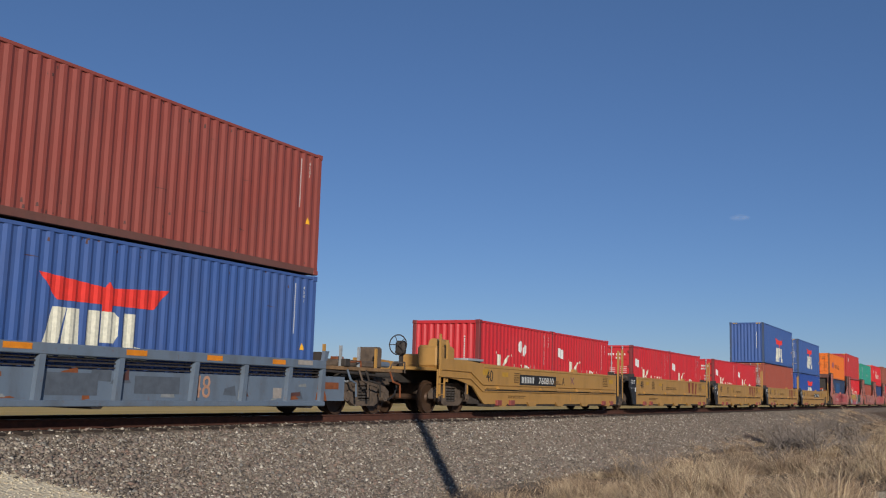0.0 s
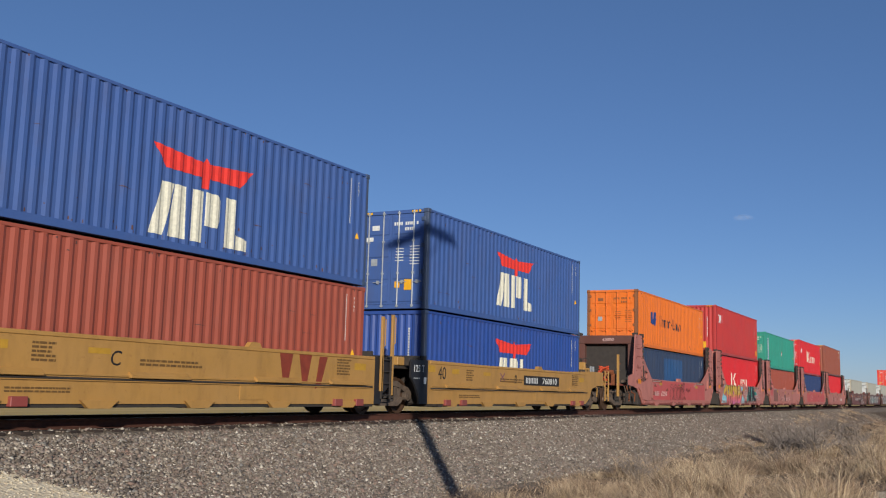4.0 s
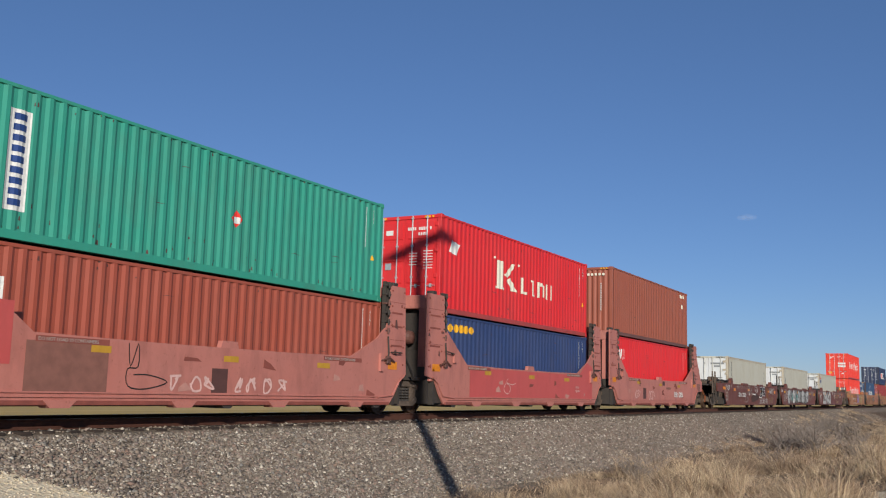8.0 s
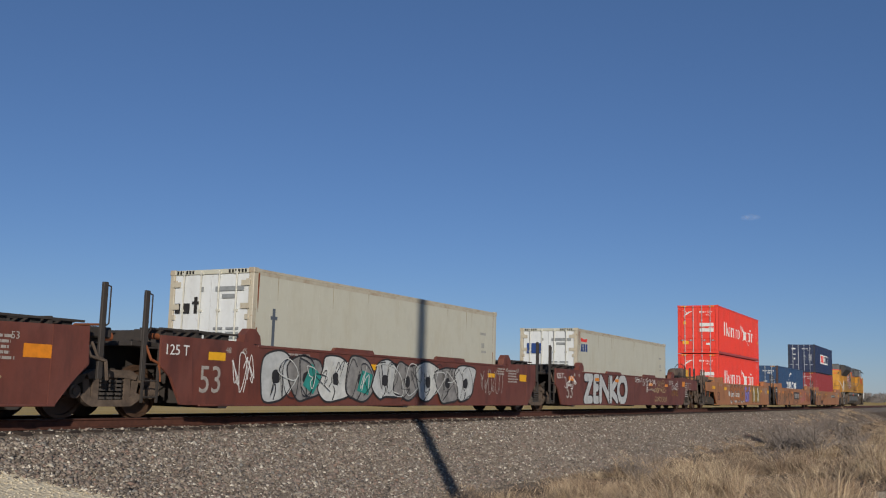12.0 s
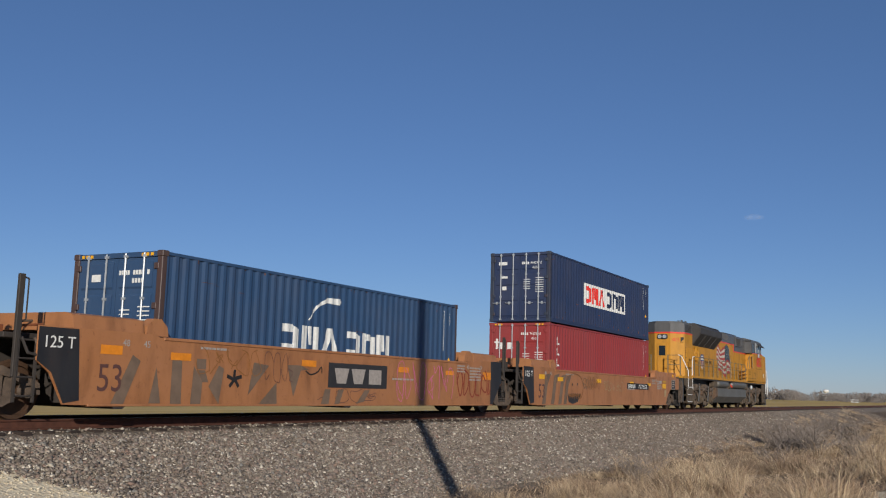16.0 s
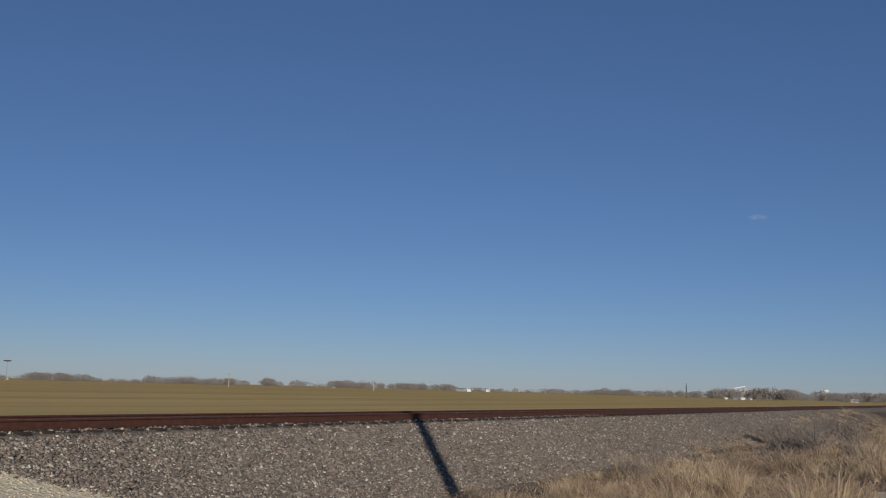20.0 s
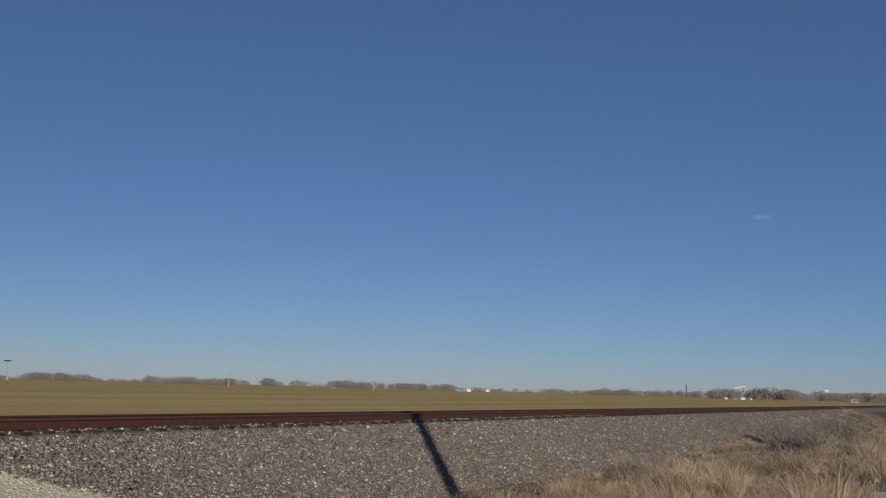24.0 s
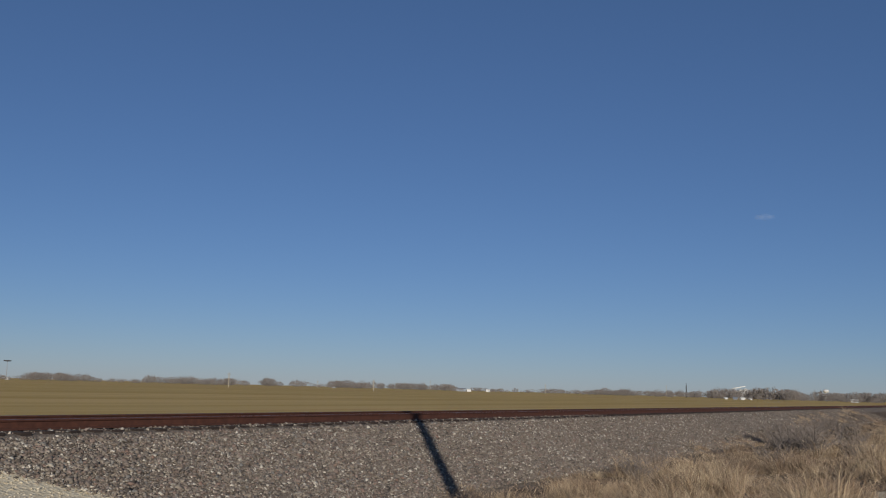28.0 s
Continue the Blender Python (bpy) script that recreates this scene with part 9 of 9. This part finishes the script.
def far_woods():
    rng = np.random.default_rng(21)
    V, F = [], []
    groups = [(-60, 60, 20, 2.6, 620), (62, 176, 46, 4.6, 640), (176, 270, 22, 2.6, 640), (268, 446, 60, 4.6, 640), (476, 506, 9, 5.6, 700), (526, 550, 6, 5.4, 760), (560, 592, 6, 3.6, 780), (592, 694, 40, 6.0, 800), (694, 812, 46, 5.6, 860),
              (812, 960, 30, 4.0, 950), (960, 1140, 60, 5.0, 980), (1050, 1290, 80, 6.4, 1000), (1250, 1440, 70, 8.5, 900), (1440, 1640, 80, 8.0, 950), (1150, 1560, 70, 4.0, 860), (1340, 1410, 14, 10.0, 880), (1640, 1760, 20, 6, 900), (-300, -60, 30, 3.5, 640)]
    nv = 0
    for p0, p1, n, h, dist in groups:
        for i in range(n):
            d = dist * rng.uniform(0.95, 1.08)
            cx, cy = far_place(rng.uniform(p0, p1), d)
            hh = h * rng.uniform(0.6, 1.15)
            w = hh * rng.uniform(0.45, 0.8) + 1.0
            k = 230
            u = rng.normal(0, 1, (k, 3))
            u /= np.linalg.norm(u, axis=1)[:, None]
            r = rng.uniform(0.3, 1, k)[:, None] ** 0.5
            c = u * r * np.array([w, w, hh * 0.46]) + np.array([cx, cy, bank(cx, cy) + hh * 0.52])
            t = rng.normal(0, 1, (k, 3, 3)) * (0.042 * hh)
            t[:, 2, 2] += 0.10 * hh
            V.append((c[:, None, :] + t).reshape(-1, 3))
            F.append(np.arange(k * 3).reshape(-1, 3) + nv)
            nv += k * 3
    # distance haze is mixed into these paler, greyer tree colours
    ob = put("far_woods", raw_mesh("far_woods", np.concatenate(V), np.concatenate(F)), island_material("far_woods", ("7c736c", "888079", "746c66", "948b84", "807c70")))
    tagged(ob, "hazy leafless hedgerows and woods beyond the field", "trees", kind="stuff")


def far_things():
    def mast(px, dist, h, top):
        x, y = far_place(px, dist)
        root = new("light_mast" if top else "utility_pole")
        tagged(root, "tall floodlight mast far beyond the field" if top else "distant utility pole at the field's edge", "light mast" if top else "utility pole")
        root.location = (x, y, bank(x, y) - .2)
        part("pole", lambda bm: tube(bm, (0, 0, 0), (0, 0, h), .30 if top else .22, 8, .14), "galv" if top else "pole_pale", root)
        if top:
            part("lamp_ring", lambda bm: lathe(bm, [(.2, h - .4), (2.2, h - .2), (2.2, h + .3), (.3, h + .4)], 12, "z"), "dark", root)
        else:
            part("crossarm", lambda bm: box(bm, -1.0, 1.0, -.1, .1, h - .7, h - .5), "pole_pale", root)
    mast(25, 650, 11.5, True)
    for px, d, h in ((415, 420, 6.2), (669, 420, 5.0), (571, 700, 5.4), (970, 800, 8.0), (768, 850, 9.0), (1182, 900, 10.5)):
        mast(px, d, h, False)
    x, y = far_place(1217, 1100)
    root = new("radio_tower")
    tagged(root, "slender dark lattice tower on the horizon", "tower")
    root.location = (x, y, bank(x, y))
    part("mast", lambda bm: (tube(bm, (0, 0, 0), (0, 0, 15.5), .9, 4, .25),), "dark", root)
    part("antenna", lambda bm: box(bm, -1.2, 1.2, -.2, .2, 10.5, 11.4), "dark", root)
    def house(px, dist, w, h, roof, mat):
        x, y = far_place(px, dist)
        b = new("farm_building")
        tagged(b, "small white farm building far across the field", "building", "distant farm buildings")
        b.matrix_basis = pose(x, y, bank(x, y) - .1, 0, 0, math.degrees(azimuth(px)) + 90 + (px % 7) * 8 - 20)
        part("wall", lambda bm: box(bm, -w / 2, w / 2, -1.5, 1.5, 0, h), mat, b)
        part("roof", lambda bm: prism(bm, [(-1.7, h), (1.7, h), (0, h + roof)], -w / 2 - .3, w / 2 + .3, "x"), "white_mark" if mat == "white_mark" else "roof_grey", b)
        for i in range(3):
            part("window", lambda bm: box(bm, -w * .3 + i * w * .3 - .25, -w * .3 + i * w * .3 + .25, -1.53, -1.48, h * .35, h * .75), "glass", b)
    for px, d, w, h, r, mat in ((1286, 800, 2.2, 1.0, .6, "white_mark"), (1303, 790, 2.6, 1.3, .8, "roof_grey"), (1315, 765, 3, 1.2, .7, "white_mark"), (1329, 830, 2, 1.1, .6, "white_mark"), (1512, 860, 5, 2.0, .9, "white_mark"), (822, 960, 9, 2.6, .8, "roof_grey"), (836, 965, 4, 2.2, .7, "white_mark"), (870, 980, 4, 2.4, .7, "white_mark"), (600, 860, 3, 2.2, .7, "white_mark"), (28, 660, 2, 1.2, .5, "white_mark")):
        house(px, d, w, h, r, mat)
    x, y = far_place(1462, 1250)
    w = new("water_tower")
    tagged(w, "white water tower on the horizon", "water tower")
    w.location = (x, y, bank(x, y))
    part("tank", lambda bm: lathe(bm, [(.5, 9.6), (3.0, 10.3), (3.8, 11.8), (3.1, 13.2), (.6, 14.0)], 14, "z"), "white_mark", w)
    part("stem", lambda bm: lathe(bm, [(1.4, 0), (.8, 4), (.8, 9.8)], 10, "z"), "white_mark", w)
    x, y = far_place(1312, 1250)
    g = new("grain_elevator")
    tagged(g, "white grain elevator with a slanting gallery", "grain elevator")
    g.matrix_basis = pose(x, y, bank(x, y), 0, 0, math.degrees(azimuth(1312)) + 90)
    for i in range(3):
        part("silo", lambda bm: lathe(bm, [(2.6, 0), (2.6, 11.5 - i), (.4, 13 - i)], 12, "z"), "white_mark", g, m=pose(-6 + i * 5.6, 0, 0))
    part("gallery", lambda bm: prism(bm, [(-6, 14.6), (9, 11.4), (9, 12.4), (-6, 15.8)], -.8, .8), "white_mark", g)


def cloud():
    """A faint wisp high over the field, drifting off along the track."""
    k = Tree("thin_cloud")
    clear = k.n("ShaderNodeBsdfTransparent")
    soft = k.n("ShaderNodeMixShader", Fac=0.022)
    k.l(clear.outputs[0], soft.inputs[1])
    k.l(k.b.outputs[0], soft.inputs[2])
    k.b.inputs["Base Color"].default_value, k.b.inputs["Roughness"].default_value = (.95, .95, .95, 1), 1.0
    k.l(soft.outputs[0], k.t.nodes["Material Output"].inputs["Surface"])
    rnd = random.Random(12)
    def puffs(bm):
        for x, z, r in ((-16, -2, 13), (4, 2, 17), (24, 0, 11)):
            bmesh.ops.create_icosphere(bm, subdivisions=2, radius=1.0, matrix=Matrix.Translation((x, rnd.gauss(0, 9), z)) @ Matrix.Diagonal((r * 1.3, r, r * .75, 1)))
    ob = put("cloud", mesh_of("cloud", puffs), k.m)
    tagged(ob, "faint white wisp of cloud in a clear sky", "cloud")
    return ob


WISP, WISP_Z = cloud(), 650.0
M["pole_pale"] = plain("weathered_pole", "b3a893", .8)
M["roof_grey"] = plain("grey_roof", "8a8f94", .6)
far_woods()
far_things()
# ---- motion ----
def motions():
    walk(WISP, [(t, pose(3700 * math.cos(a), 3700 * math.sin(a), WISP_Z, 0, 0, math.degrees(a) - 90)) for t, a in ((0, radians(11.76)), (28, radians(10.42)))])
    for ob, s, z in MOVERS:
        walk(ob, [(t, pose(s - gone(t), TRACK_Y, z)) for t in TIMES])
    rolling = {}
    for w, x, R in WHEELS:
        if (x, R) not in rolling:
            walk(w, [(f / FPS, pose(x, 0, R, 0, math.degrees(-gone(f / FPS) / R), 0)) for f in range(28 * FPS + 1)])
            rolling[(x, R)] = w.animation_data
        else:
            w.rotation_mode = "QUATERNION"
            w.animation_data_create()
            w.animation_data.action = rolling[(x, R)].action
            w.animation_data.action_slot = rolling[(x, R)].action_slot


motions()
